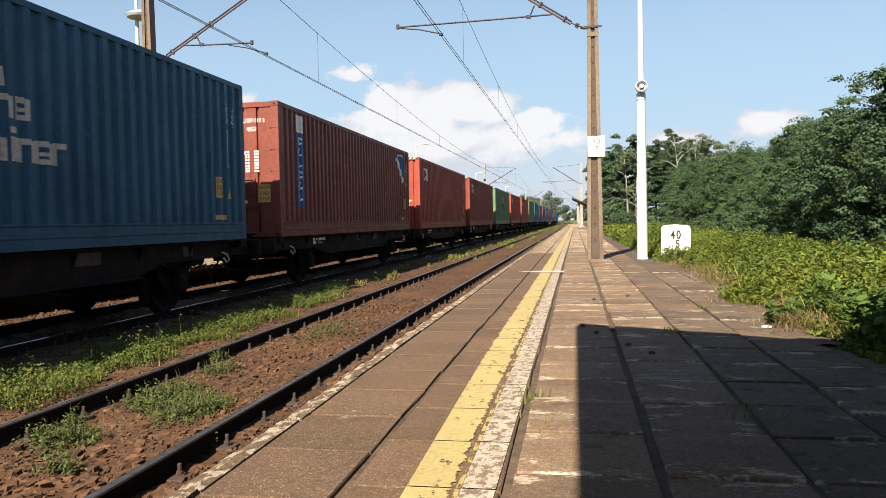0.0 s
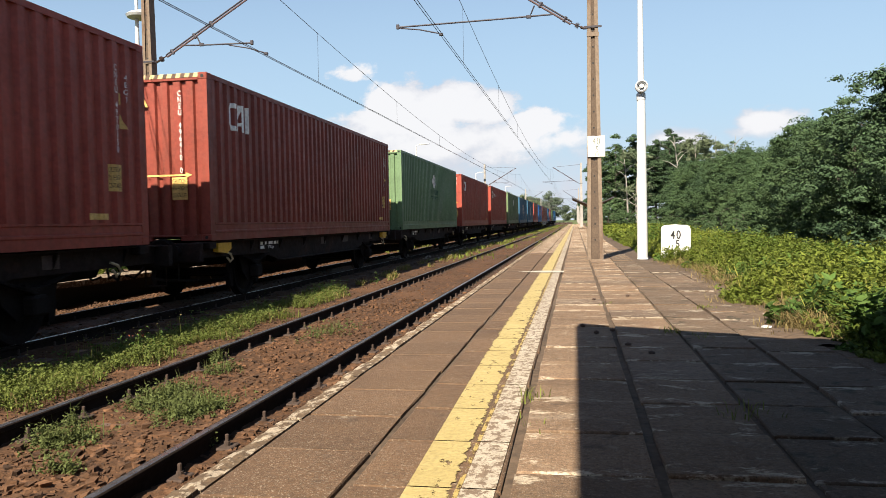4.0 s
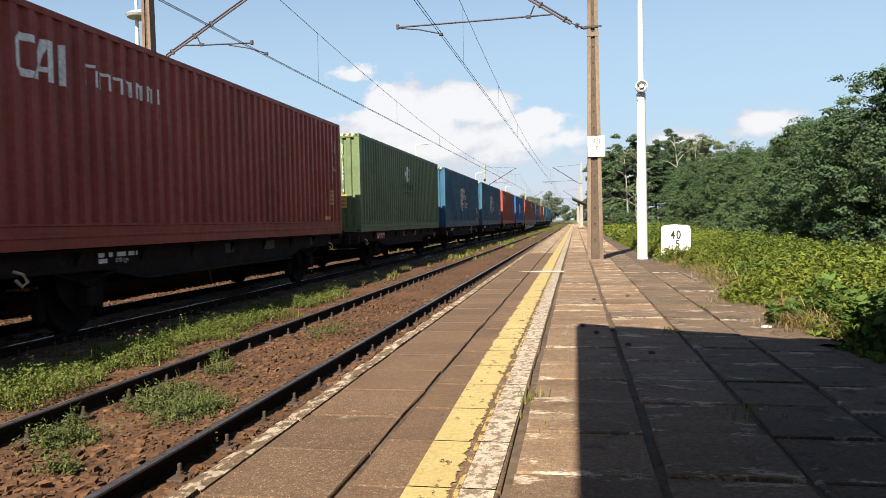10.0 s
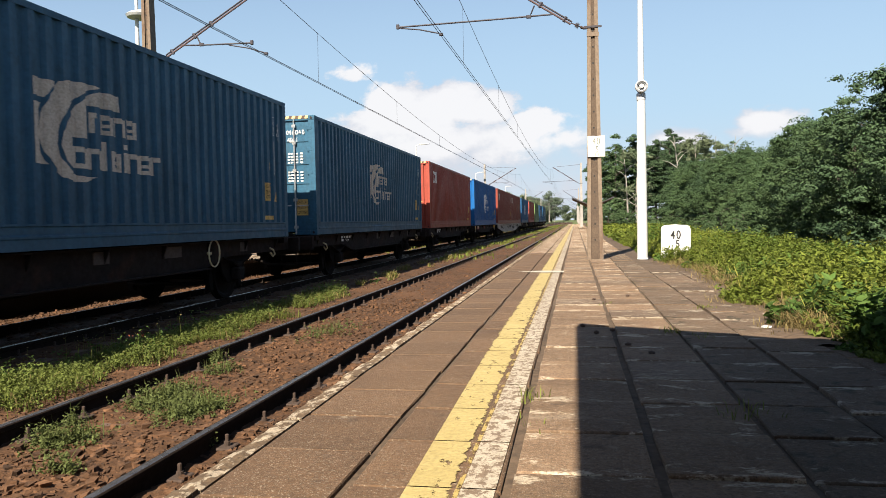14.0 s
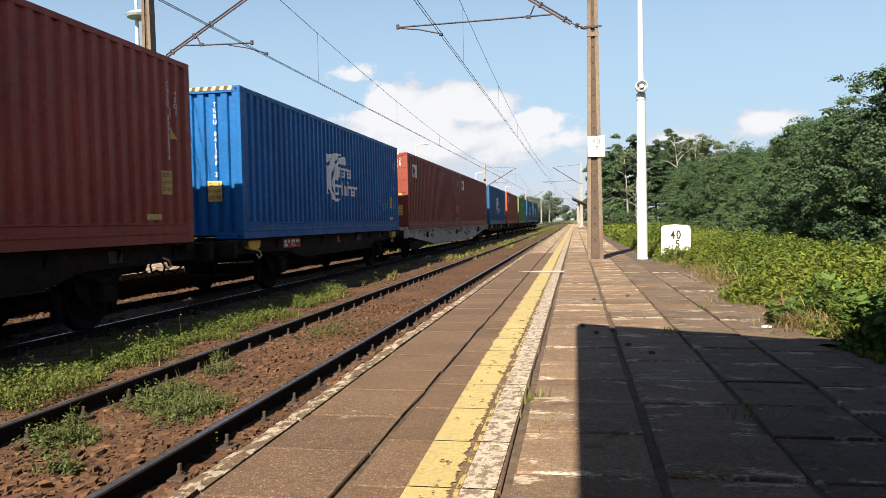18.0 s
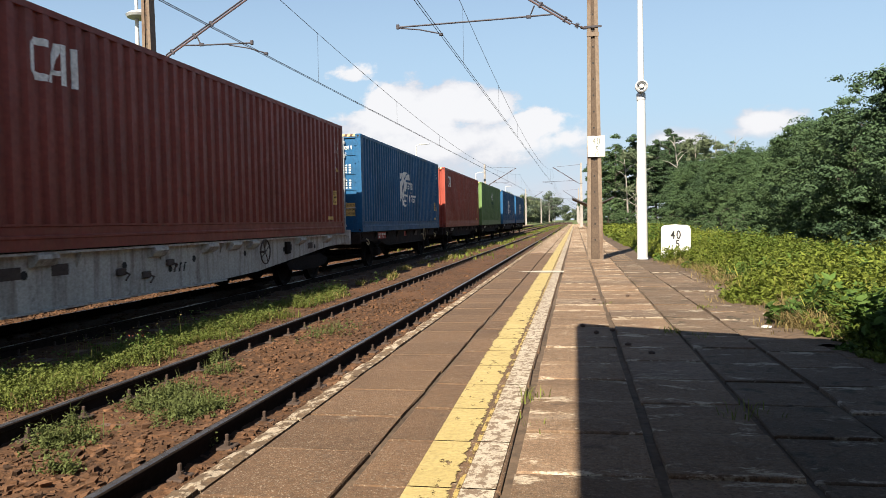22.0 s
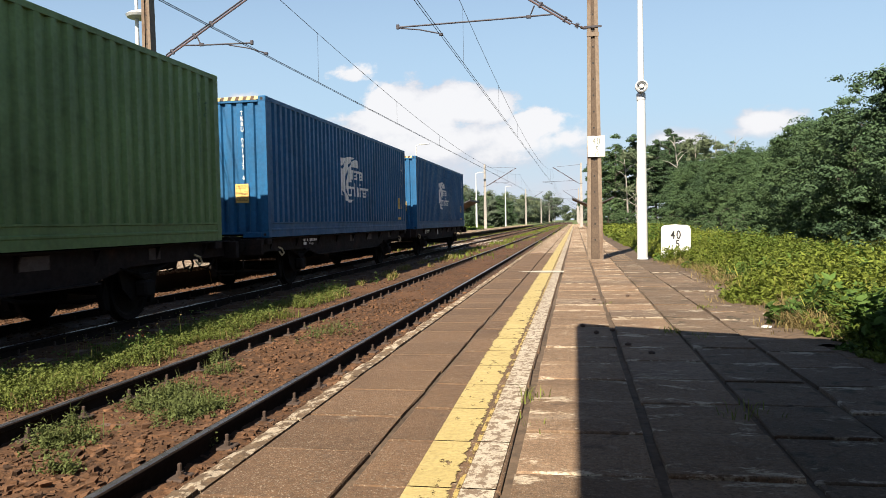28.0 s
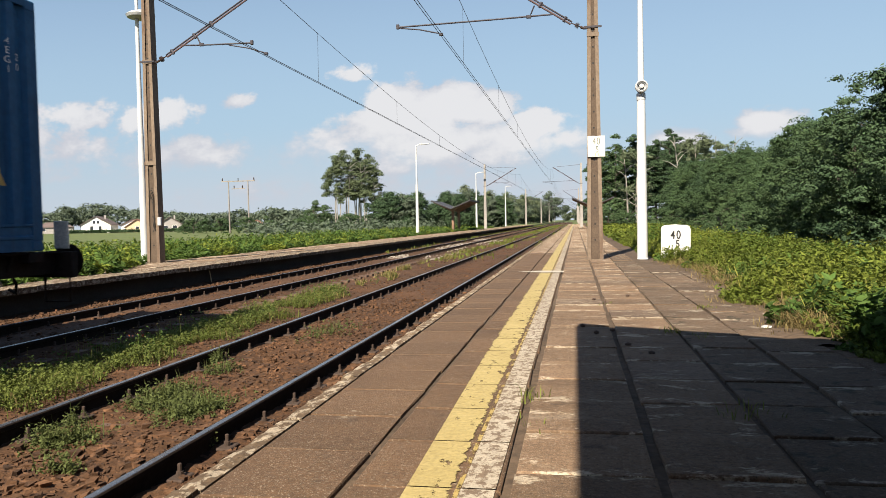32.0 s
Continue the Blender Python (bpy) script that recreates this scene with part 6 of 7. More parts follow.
# ---------------------------------------------------------------- things on the platforms
def lamp_post(at, label, height, base_r=0.125, head="arm", speaker_z=0.0, flip=1):
    t = thing("lamp_post", label, "lamp post", "platform lamps", at=at)
    bm = bmesh.new()
    if base_r > 0.1:
        lathe(bm, [(base_r + 0.012, 0.0), (base_r, 0.03), (base_r - 0.03, 3.9), (base_r - 0.035, 3.92), (0.075, 3.94), (0.045, height)], 20)
    else:
        lathe(bm, [(base_r, 0.0), (base_r, 1.0), (base_r * 0.8, 1.05), (base_r * 0.55, height)], 14)
    part("post", bm, "lamp_white", t, "white painted tapered post", smooth=False)
    if head == "arm":
        bm = bmesh.new()
        tube(bm, [(0, 0, height - 0.05), (flip * 0.25, 0, height + 0.06), (flip * 0.5, 0, height + 0.07)], 0.03, 8)
        part("arm", bm, "lamp_white", t)
        bm = bmesh.new()
        prism(bm, [(flip * 0.25, height + 0.02), (flip * 1.05, height + 0.06), (flip * 1.05, height + 0.12), (flip * 0.3, height + 0.15)], "y", -0.12, 0.12)
        part("luminaire", bm, "speaker", t, "flat grey lamp head")
    else:
        bm = bmesh.new()
        lathe(bm, [(0.05, 0.0), (0.36, 0.03), (0.40, 0.10), (0.30, 0.17), (0.10, 0.24), (0.04, 0.26)], 20, "z", (0.12, 0, height - 0.55))
        part("luminaire", bm, "speaker", t, "round flat lamp head")
    if speaker_z:
        bm = bmesh.new()
        lathe(bm, [(0.13, 0.06), (0.145, 0.0), (0.145, -0.10), (0.115, -0.12), (0.11, -0.10), (0.06, -0.02)], 24, "y", (0, -0.10, speaker_z))
        sp = part("loudspeaker", bm, "speaker", t, "round grey loudspeaker on the post")
        bm = bmesh.new()
        lathe(bm, [(0.055, -0.05), (0.05, -0.12), (0.02, -0.13)], 16, "y", (0, -0.10, speaker_z))
        part("speaker_cone", bm, "lamp_white", sp)
        bm = bmesh.new()
        lathe(bm, [(0.104, -0.30), (0.104, -0.15)], 20, "z", (0, 0, speaker_z))
        part("clamp_band", bm, "speaker", t, "grey clamp band")
    return t


def mast_cable():
    t = thing("mast_cable", "black cable looped down the far mast", "cable", at=pose(-11.22, 18.20, DECK_B))
    bm = bmesh.new()
    tube(bm, [(0.02, 0, 1.95), (-0.05, 0, 1.92), (-0.07, 0, 1.8), (0.0, 0, 1.75), (0.06, 0, 1.85), (0.05, 0, 1.5), (0.08, 0, 1.2), (0.04, 0, 1.0), (0.09, 0, 0.85), (0.06, 0, 1.25)], 0.013, 6)
    part("cable", bm, "black", t)
    bm = bmesh.new()
    box(bm, 0.15, 0.25, 0, 0.08, 1.0, 1.22, 0.01)
    part("junction_box", bm, "speaker", t)


mast_cable()


def wall_wire():
    t = thing("bent_wire", "pale bent wire leaning on the far platform wall", "wire", at=pose(-9.22, 17.6, -0.2))
    bm = bmesh.new()
    tube(bm, [(0, 0, 0.0), (0.02, -0.1, 0.25), (0.0, -0.12, 0.42)], 0.012, 6)
    tube(bm, [(0.02, 0.0, 0.02), (0.05, 0.25, 0.0)], 0.012, 6)
    part("wire", bm, "rope_paint", t)


wall_wire()
lamp_post(pose(1.555, 18.1, DECK), "white tapered lamp post with a round loudspeaker on the slab platform", 7.6, 0.125, "arm", 4.05)
lamp_post(pose(-12.25, 19.45, 0.10), "white lamp post with a round lamp head behind the far mast", 7.75, 0.11, "disc")
for y in (56.7, 91.9, 131.0):
    lamp_post(pose(-12.2, y, DECK_B - 0.02), "slim white lamp post on the far platform", 7.0, 0.13)
lamp_post(pose(1.55, 92.0, DECK), "slim white lamp post on the near platform", 7.0, 0.12)


def numbers_board():
    t = thing("kilometre_sign", "white enamel board with black figures fixed to a mast", "sign", at=pose(0.51, 18.14, 3.08))
    bm = bmesh.new()
    box(bm, -0.205, 0.205, -0.01, 0.01, -0.25, 0.25, 0.006)
    part("board", bm, "sign", t)
    for s, x, z, h in (("4", -0.05, 0.115, 0.24), ("0", 0.05, 0.115, 0.24), ("5", 0.02, -0.08, 0.22)):
        bm = fit_plane(lettering(s, h, 0.72), Matrix.Translation((x, -0.0125, z)) @ FACING_CAMERA)
        part("figure", bm, "figure_ink", t, "black figure")
    for x in (-0.02, 0.05):
        bm = bmesh.new()
        box(bm, x - 0.012, x + 0.012, -0.013, -0.011, -0.225, -0.165)
        part("faded_mark", bm, "faded_ink", t)


M["figure_ink"] = mat("grey_green_ink", (0.10, 0.11, 0.09), rough=0.6)
M["faded_ink"] = mat("faded_tan_ink", (0.45, 0.38, 0.26), rough=0.6)
numbers_board()


def kilometre_stone():
    t = thing("kilometre_stone", "whitewashed kilometre stone with black figures standing in weeds", "marker stone", at=pose(2.17, 17.0, 0.15, 0, 0, -4))
    bm = bmesh.new()
    prism(bm, [(-0.31, 0.0), (0.31, 0.0), (0.315, 0.96), (0.27, 1.01), (0.0, 1.04), (-0.26, 1.02), (-0.305, 0.97)], "y", -0.09, 0.09)
    bmesh.ops.bevel(bm, geom=bm.edges[:], offset=0.015, segments=2, affect="EDGES")
    part("stone", bm, "whitestone", t)
    for s, x, z, h in (("4", -0.06, 0.80, 0.26), ("0", 0.06, 0.80, 0.26), ("5", 0.04, 0.60, 0.25)):
        bm = fit_plane(lettering(s, h, 0.75, 0.022), Matrix.Translation((x, -0.094, z)) @ FACING_CAMERA)
        part("figure", bm, "black", t, "black figure")


kilometre_stone()


def shelter(at, label, length, walled=False):
    """A platform roof of two wings that fall to a valley over a row of posts."""
    reach, eave = 2.06, 3.12
    t = thing("platform_shelter", label, "shelter", "platform shelters", at=at)
    for s in (-1, 1):
        bm = bmesh.new()
        prism(bm, [(s * 0.0, 2.28), (s * reach, eave), (s * (reach + 0.01), eave + 0.12), (s * 0.0, 2.36)], "y", -length / 2, length / 2)
        wing = part("roof_wing", bm, "roof", t, "dark sloping roof wing")
        bm = bmesh.new()
        box(bm, *sorted((s * (reach - 0.02), s * (reach + 0.04))), -length / 2, length / 2, eave - 0.04, eave + 0.15, 0.01)
        part("fascia", bm, "roof", wing)
        for k in range(4):
            yy = -length / 2 + 0.8 + k * (length - 1.6) / 3
            bm = bmesh.new()
            prism(bm, [(s * 0.05, 2.05), (s * (reach - 0.06), eave - 0.10), (s * (reach - 0.06), eave - 0.02), (s * 0.05, 2.27)], "y", yy - 0.06, yy + 0.06)
            part("rafter", bm, "post", t)
    for k in range(2):
        yy = -length / 2 + 1.5 + k * (length - 3.0)
        bm = bmesh.new()
        box(bm, -0.13, 0.13, yy - 0.16, yy + 0.16, 0.0, 2.28, 0.015)
        part("post", bm, "post", t, "stout brown post")
    # unseen walls, added to cut the sky light on the slabs below
    if walled:
        bm = bmesh.new()
        box(bm, reach - 0.51, reach - 0.41, -length / 2, length / 2 - 0.1, 0.0, 2.75)
        part("back_wall", bm, "grey_wall", t)
        bm = bmesh.new()
        box(bm, -1.2, reach - 0.51, -length / 2, -length / 2 + 0.1, 0.0, 2.2)
        part("end_wall", bm, "grey_wall", t)


shelter(pose(1.40, -0.95, DECK), "dark two-winged platform roof on brown posts above the viewer", 9.0, True)
shelter(pose(1.76, 80.0, DECK), "dark two-winged platform roof on the near platform", 6.0)
shelter(pose(-12.9, 80.0, DECK_B), "dark two-winged platform roof on the far platform", 7.0)


def litter(name, label, cat, material, at, size):
    bm = bmesh.new()
    bmesh.ops.create_icosphere(bm, subdivisions=1, radius=1)
    for v in bm.verts:
        v.co *= 1 + 0.3 * noise.noise(v.co * 2.1 + Vector(at))
    bmesh.ops.scale(bm, vec=size, verts=bm.verts)
    bmesh.ops.translate(bm, vec=at, verts=bm.verts)
    solid(name, bm, material, label, cat)


litter("paper_scrap", "crumpled white paper scrap on the platform edge", "litter", "whitestone", (1.60, 6.72, DECK + 0.015), (0.05, 0.03, 0.015))
for i, (x, y) in enumerate(((0.05, 6.75), (0.16, 6.35), (0.52, 5.4), (0.38, 5.75), (0.30, 6.5), (0.62, 9.4), (0.2, 9.0))):
    litter("dirt_clod", "small dark clod of earth on the slabs", "clod", "bolt", (x, y, DECK + 0.012), (0.028, 0.022, 0.016))


# ---------------------------------------------------------------- plants
def blades(name, spots, material, label, cat, kind="stuff", parent=None):
    """Grass: bent blades as two quads each. spots: x, y, z, height, width, lean."""
    n = len(spots)
    s = np.asarray(spots, float)
    rng = np.random.default_rng(n)
    a = rng.uniform(0, 2 * np.pi, n)
    d = np.stack([np.cos(a), np.sin(a), np.zeros(n)], 1)
    b = np.stack([-np.sin(a), np.cos(a), np.zeros(n)], 1)
    p, h, w, ln = s[:, :3], s[:, 3:4], s[:, 4:5], s[:, 5:6]
    up = np.array([0, 0, 1.0])
    q0 = p
    q1 = p + up * h * 0.6 + d * ln * 0.35 * h
    q2 = p + up * h * (1 - 0.25 * ln) + d * ln * h
    vs = np.stack([q0 - b * w, q0 + b * w, q1 + b * w * 0.8, q1 - b * w * 0.8, q2 + b * w * 0.15, q2 - b * w * 0.15], 1).reshape(-1, 3)
    i = np.arange(n)[:, None] * 6
    fs = np.concatenate([i + np.array([0, 1, 2, 3]), i + np.array([3, 2, 4, 5])], 1).reshape(-1, 4)
    return solid(name, raw(name, vs, fs, material), "", label, cat, kind=kind)


def leaf_cloud(centres, size, rng, up=0.5, aspect=0.55, facing=None):
    """Leaf quads (folded rhombs) at given centres, turned at random or roughly as given."""
    n = len(centres)
    nrm = rng.normal(size=(n, 3))
    if facing is None:
        nrm[:, 2] = np.abs(nrm[:, 2]) * 1.2 + up
    else:
        nrm = nrm * 0.34 + facing
    nrm /= np.linalg.norm(nrm, axis=1)[:, None]
    t = rng.normal(size=(n, 3))
    t -= nrm * np.sum(t * nrm, 1)[:, None]
    t /= np.linalg.norm(t, axis=1)[:, None]
    b = np.cross(nrm, t)
    s = np.asarray(size) * rng.uniform(0.6, 1.25, n)
    s = s[:, None]
    c = np.asarray(centres)
    vs = np.stack([c - t * s, c + b * s * aspect - nrm * s * 0.12, c + t * s, c - b * s * aspect - nrm * s * 0.12], 1).reshape(-1, 3)
    fs = np.arange(4 * n).reshape(-1, 4)
    return vs, fs


def leaf_clump(p, size, per, rng):
    """Leaf places on the upper shell of a rounded clump, and the way each leaf faces."""
    d = rng.normal(size=(per, 3))
    d /= np.linalg.norm(d, axis=1)[:, None]
    d[:, 2] = np.where(d[:, 2] < -0.35, -d[:, 2], d[:, 2])
    r = rng.uniform(0.6, 1.05, per)[:, None] * (1 + 0.25 * rng.normal(size=(per, 1)))
    return p + d * r * size * np.array([1.0, 1.0, 0.60]), d + np.array([0, 0, 0.45])


def shoots(name, spots, material, label, cat, leaf, per, rng):
    """Leafy weeds: upright shoots with leaves along them. spots: x, y, z, height."""
    cs, stems = [], []
    for x, y, z, h in spots:
        lean = rng.normal(scale=0.22, size=2) * h
        k = max(3, int(per * rng.uniform(0.7, 1.2)))
        f = rng.uniform(0.15, 1.0, k)
        spread = leaf * 1.5 * (1.15 - f * 0.6)
        an = rng.uniform(0, 6.28, k)
        cs.append(np.stack([x + lean[0] * f ** 1.5 + np.cos(an) * spread, y + lean[1] * f ** 1.5 + np.sin(an) * spread, z + h * f], 1))
        stems.append((x, y, z, h * 0.95, 0.006, 0.2))
    vs, fs = leaf_cloud(np.concatenate(cs), leaf, rng, 0.6, 0.42)
    return solid(name, raw(name, vs, fs, material), "", label, cat, kind="stuff")


def weeds_near():
    rng = np.random.default_rng(11)
    # strip of grass between the tracks, thinning with the distance
    g, st, sp, fine = [], [], [], []
    for _ in range(48000):
        y = 3.0 + 55 * rng.uniform() ** 2.2
        x = -5.22 + rng.normal(scale=0.30)
        cl = noise.noise((x * 1.5, y * 0.75, 2)) + 0.45 * noise.noise((x * 4.0, y * 2.6, 6))
        if cl < -0.34 + max(0.0, (y - 9.5) * 0.075) * (1 if y < 16 else 0) + (0.5 + (y - 16) * 0.012 if y >= 16 else 0) + max(0.0, x + 5.0) * 1.0 or x > -4.55 or x < -5.75:
            continue
        z = bed_height(x, y, 0)
        h = rng.uniform(0.04, 0.14) * (1.0 + 1.3 * max(0, cl))
        if y < 16 and rng.uniform() < 0.42:
            fine.append((x, y, z, h * 1.15))
        else:
            (g if rng.uniform() > 0.14 + min(0.5, max(0.0, (y - 11) * 0.06)) else st).append((x, y, z, h, rng.uniform(0.0025, 0.006) * (1 + y * 0.04), rng.uniform(0.3, 1.2)))
    blades("grass_strip", g, "grass", "green grass growing between the tracks", "grass")
    blades("dry_grass", st, "straw", "dry straw-coloured blades among the grass", "grass")
    # leafy weeds in the strip
    shoots("strip_fine_weeds", fine, "strip_leaf", "small pale-leaved weeds between the tracks", "weeds", 0.016, 14, rng)
    for _ in range(420):
        y = 3.5 + 16 * rng.uniform() ** 1.6
        x = -5.25 + rng.normal(scale=0.22)
        if noise.noise((x * 1.2, y * 0.7, 7)) > 0.12:
            sp.append((x, y, bed_height(x, y, 0), rng.uniform(0.12, 0.34)))
    shoots("strip_weeds", sp, "weed_dark", "darker leafy weeds between the tracks", "weeds", 0.022, 12, rng)
    # tall stalks with seed heads
    stalk, tips = [], []
    for cx, cy, k in ((-5.45, 7.35, 16), (-5.3, 7.85, 14), (-5.45, 6.2, 9), (-5.2, 8.6, 8), (-5.5, 9.4, 6), (-5.5, 12.2, 5)):
        for _ in range(k):
            x, y = cx + rng.normal(scale=0.13), cy + rng.normal(scale=0.25)
            h = rng.uniform(0.22, 0.38)
            z = bed_height(x, y, 0)
            stalk.append((x, y, z, h, 0.0022, 0.10))
            tips.append((x, y, z + h))
    blades("seed_stalks", stalk, "grass", "tall thin seed stalks above the grass", "grass")
    vs, fs = leaf_cloud(np.array(tips), 0.014, rng)
    solid("seed_heads", raw("seed_heads", vs, fs, "straw"), "", "pale seed heads on tall stalks", "grass", kind="stuff")
    vs, fs = leaf_cloud(np.array([(-5.0, 7.72, 0.10)]) + rng.normal(size=(9, 3)) * (0.05, 0.07, 0.03), 0.014, rng)
    solid("red_flowers", raw("red_flowers", vs, fs, "poppy"), "", "small red flowers in the grass", "flowers", kind="stuff")
    # low green mats between the rails of the near track
    sp, g = [], []
    for cx, cy, rx, ry, k in ((-3.55, 4.55, 0.22, 0.20, 210), (-3.50, 5.75, 0.20, 0.32, 330), (-2.98, 5.35, 0.20, 0.30, 340), (-3.86, 7.4, 0.06, 0.12, 60), (-3.8, 5.0, 0.03, 0.05, 22),
                              (-3.55, 6.9, 0.16, 0.2, 60), (-2.42, 4.5, 0.03, 0.03, 6), (-3.1, 3.95, 0.12, 0.06, 40), (-3.3, 9.5, 0.3, 0.7, 80), (-4.25, 4.2, 0.08, 0.1, 40)):
        for _ in range(k):
            x, y = cx + rng.normal(scale=rx * 0.55), cy + rng.normal(scale=ry * 0.55)
            z = bed_height(x, y, 0)
            sp.append((x, y, z, rng.uniform(0.03, 0.15)))
            if rng.uniform() < 0.35:
                g.append((x, y, z, rng.uniform(0.07, 0.22), 0.004, rng.uniform(0.1, 0.6)))
    shoots("track_weeds", sp, "mat_weed", "low green weeds between the rails", "weeds", 0.016, 12, rng)
    blades("track_grass", g, "mat_weed", "grass tufts between the rails", "grass")
    # grass far along both tracks
    g = []
    for _ in range(9000):
        y = 28 + 190 * rng.uniform()
        x = rng.choice((-5.2, -5.2, -4.0, -8.7, -1.9)) + rng.normal(scale=0.35)
        if noise.noise((x * 0.8, y * 0.15, 4)) > -0.05:
            g.append((x, y, bed_height(x, y, 0), rng.uniform(0.06, 0.2), 0.02 + y * 0.0003, rng.uniform(0.2, 0.8)))
    blades("line_side_grass", g, "grass", "sparse grass along the tracks", "grass")
    # tufts in the slab joints
    g = []
    for cx, cy, k, hh in ((0.80, 6.45, 60, 0.06), (1.0, 6.2, 30, 0.05), (0.76, 3.75, 14, 0.08), (0.86, 3.8, 12, 0.07), (-0.24, 4.05, 26, 0.07), (-0.25, 3.5, 12, 0.05), (1.35, 8.2, 30, 0.06), (0.33, 8.6, 14, 0.04)):
        for _ in range(k):
            g.append((cx + rng.normal(scale=0.05), cy + rng.normal(scale=0.08), DECK - 0.01, hh * rng.uniform(0.5, 1.2), 0.003, rng.uniform(0.2, 1.0)))
    blades("joint_grass", g, "grass", "grass tufts growing in slab joints", "grass")


def bank_edge(y):
    base = np.interp(y, (4.6, 5.2, 5.9, 6.4, 7.0, 7.4, 8.3, 8.6, 9.2, 9.7, 11.0, 13.0, 15.2, 16.3, 18.0, 21.0, 30.0, 200.0),
                     (1.98, 1.94, 1.98, 1.76, 1.74, 1.95, 1.95, 1.64, 1.66, 1.98, 2.05, 2.12, 2.08, 1.86, 1.82, 1.85, 1.75, 1.55))
    return float(base) + 0.10 * noise.noise((y * 0.9, 1.7, 0)) + 0.05 * noise.noise((y * 3.0, 4.1, 0))


def bank():
    """The weedy bank behind the near platform."""
    rng = np.random.default_rng(21)
    xs = [1.55, 1.9, 2.4, 3.0, 3.8, 5.0, 7.0, 10.0, 14.0, 18.0, 24.0]
    ys = list(np.arange(-2, 60, 1.0)) + list(np.arange(60, 200, 8.0))
    vs = [(x, y, (DECK - 0.055 if x < 1.8 else min(0.34 + 0.02 * (x - 1.8), 0.42) if x < 12 else 0.28) + 0.05 * noise.noise((x * 1.1, y * 1.1, 0))) for y in ys for x in xs]
    k = len(xs)
    fs = [(j * k + i, j * k + i + 1, (j + 1) * k + i + 1, (j + 1) * k + i) for j in range(len(ys) - 1) for i in range(k - 1)]
    me = raw("soil_bank", vs, fs, "soil")
    me.shade_smooth()
    solid("soil_bank", me, "", "bare dry soil bank under the weeds", "soil", kind="structure")

    # earth and dead leaves spread over the edge slabs
    xs, ys = np.linspace(1.05, 2.3, 40), np.linspace(5.8, 17.0, 220)
    vs = [(x, y, DECK + 0.010 - 0.055 * max(0.0, 1.0 - (x - bank_edge(y) + 0.34) / 0.22) + 0.020 * noise.noise((x * 3, y * 2, 1)) + 0.012 * noise.noise((x * 11, y * 11, 2))) for y in ys for x in xs]
    me = raw("spilled_soil", vs, [(j * 40 + i, j * 40 + i + 1, (j + 1) * 40 + i + 1, (j + 1) * 40 + i) for j in range(219) for i in range(39)], "soil")
    me.shade_smooth()
    solid("spilled_soil", me, "", "dry brown earth spilled over the edge slabs", "soil", kind="stuff")

    def z_of(x):
        return min(0.34 + 0.02 * (x - 1.8), 0.42)

    near, dark, dry, far, straws = [], [], [], [], []
    for _ in range(19000):
        y = 4.5 + 30 * rng.uniform() ** 1.3
        x = 1.7 + 6.6 * rng.uniform() ** 1.25
        d = x - bank_edge(y)
        if d < 0:
            continue
        h = min(0.10 + d * 0.34, 0.46 - min(0.28, max(0.0, d - 1.4) * 0.12)) * rng.uniform(0.55, 1.2) * (1 + 1.1 * noise.noise((x * 1.1, y * 0.8, 5)) + 0.5 * noise.noise((x * 2.7, y * 2.2, 9)))
        h = max(0.05, h)
        if (6.0 < y < 8.4 or 9.4 < y < 16.5) and d < 0.38 and rng.uniform() < 0.7:
            dry.append((x, y, z_of(x), rng.uniform(0.06, 0.18), 0.004, rng.uniform(0.3, 1.2)))
            continue
        (dark if noise.noise((x * 0.9, y * 0.9, 8)) > 0.30 else near).append((x, y, z_of(x), h))
    for _ in range(150):     # leaves round the foot of the kilometre stone
        near.append((rng.uniform(1.85, 2.75), rng.uniform(16.2, 16.85), DECK - 0.03, rng.uniform(0.18, 0.40)))
    for _ in range(420):     # dense dark bush close to the viewer
        x, y = 2.12 + abs(rng.normal(scale=0.45)), 5.65 + rng.normal(scale=0.42)
        if x > 1.95 and y < 6.3:
            dark.append((x, y, DECK, rng.uniform(0.12, 0.42)))
    for _ in range(2600):
        y = 32 + 80 * rng.uniform()
        x = 1.8 + 7.5 * rng.uniform() ** 1.2
        if x > bank_edge(y):
            far.append((x, y, z_of(x), rng.uniform(0.15, 0.42)))
    for _ in range(6500):
        y = 6 + 26 * rng.uniform() ** 1.3
        x = bank_edge(y) + 0.1 + 5 * rng.uniform()
        straws.append((x, y, z_of(x) + rng.uniform(0.10, 0.30), rng.uniform(0.08, 0.22), 0.0030, rng.uniform(1.0, 2.6)))
    for _ in range(3600):
        y = 6.3 + 11 * rng.uniform()
        x = bank_edge(y) + 0.10 + rng.normal(scale=0.13)
        dry.append((x, y, DECK - 0.03, rng.uniform(0.04, 0.13), 0.004, rng.uniform(0.3, 1.2)))
    for _ in range(3200):
        y = rng.choice((rng.uniform(9.4, 16.0), rng.uniform(6.2, 8.2)))
        x = bank_edge(y) + 0.16 + rng.normal(scale=0.10)
        if noise.noise((x * 2.0, y * 1.3, 15)) > -0.1:
            dry.append((x, y, DECK - 0.02, rng.uniform(0.08, 0.24), 0.004, rng.uniform(0.3, 1.2)))
    shoots("bank_weeds", near, "weed", "dense yellow-green creeping weeds on the bank", "weeds", 0.034, 24, rng)
    shoots("bank_bushes", dark, "weed_dark", "darker broad-leaved weeds on the bank", "weeds", 0.055, 18, rng)
    shoots("distant_weeds", far, "weed", "green weeds farther along the bank", "weeds", 0.13, 12, rng)
    blades("bank_grass", straws[::2], "grass", "long green grass among the weeds", "grass")
    blades("bank_stalks", straws[1::2], "stalk", "thin arching stalks above the weeds", "grass")
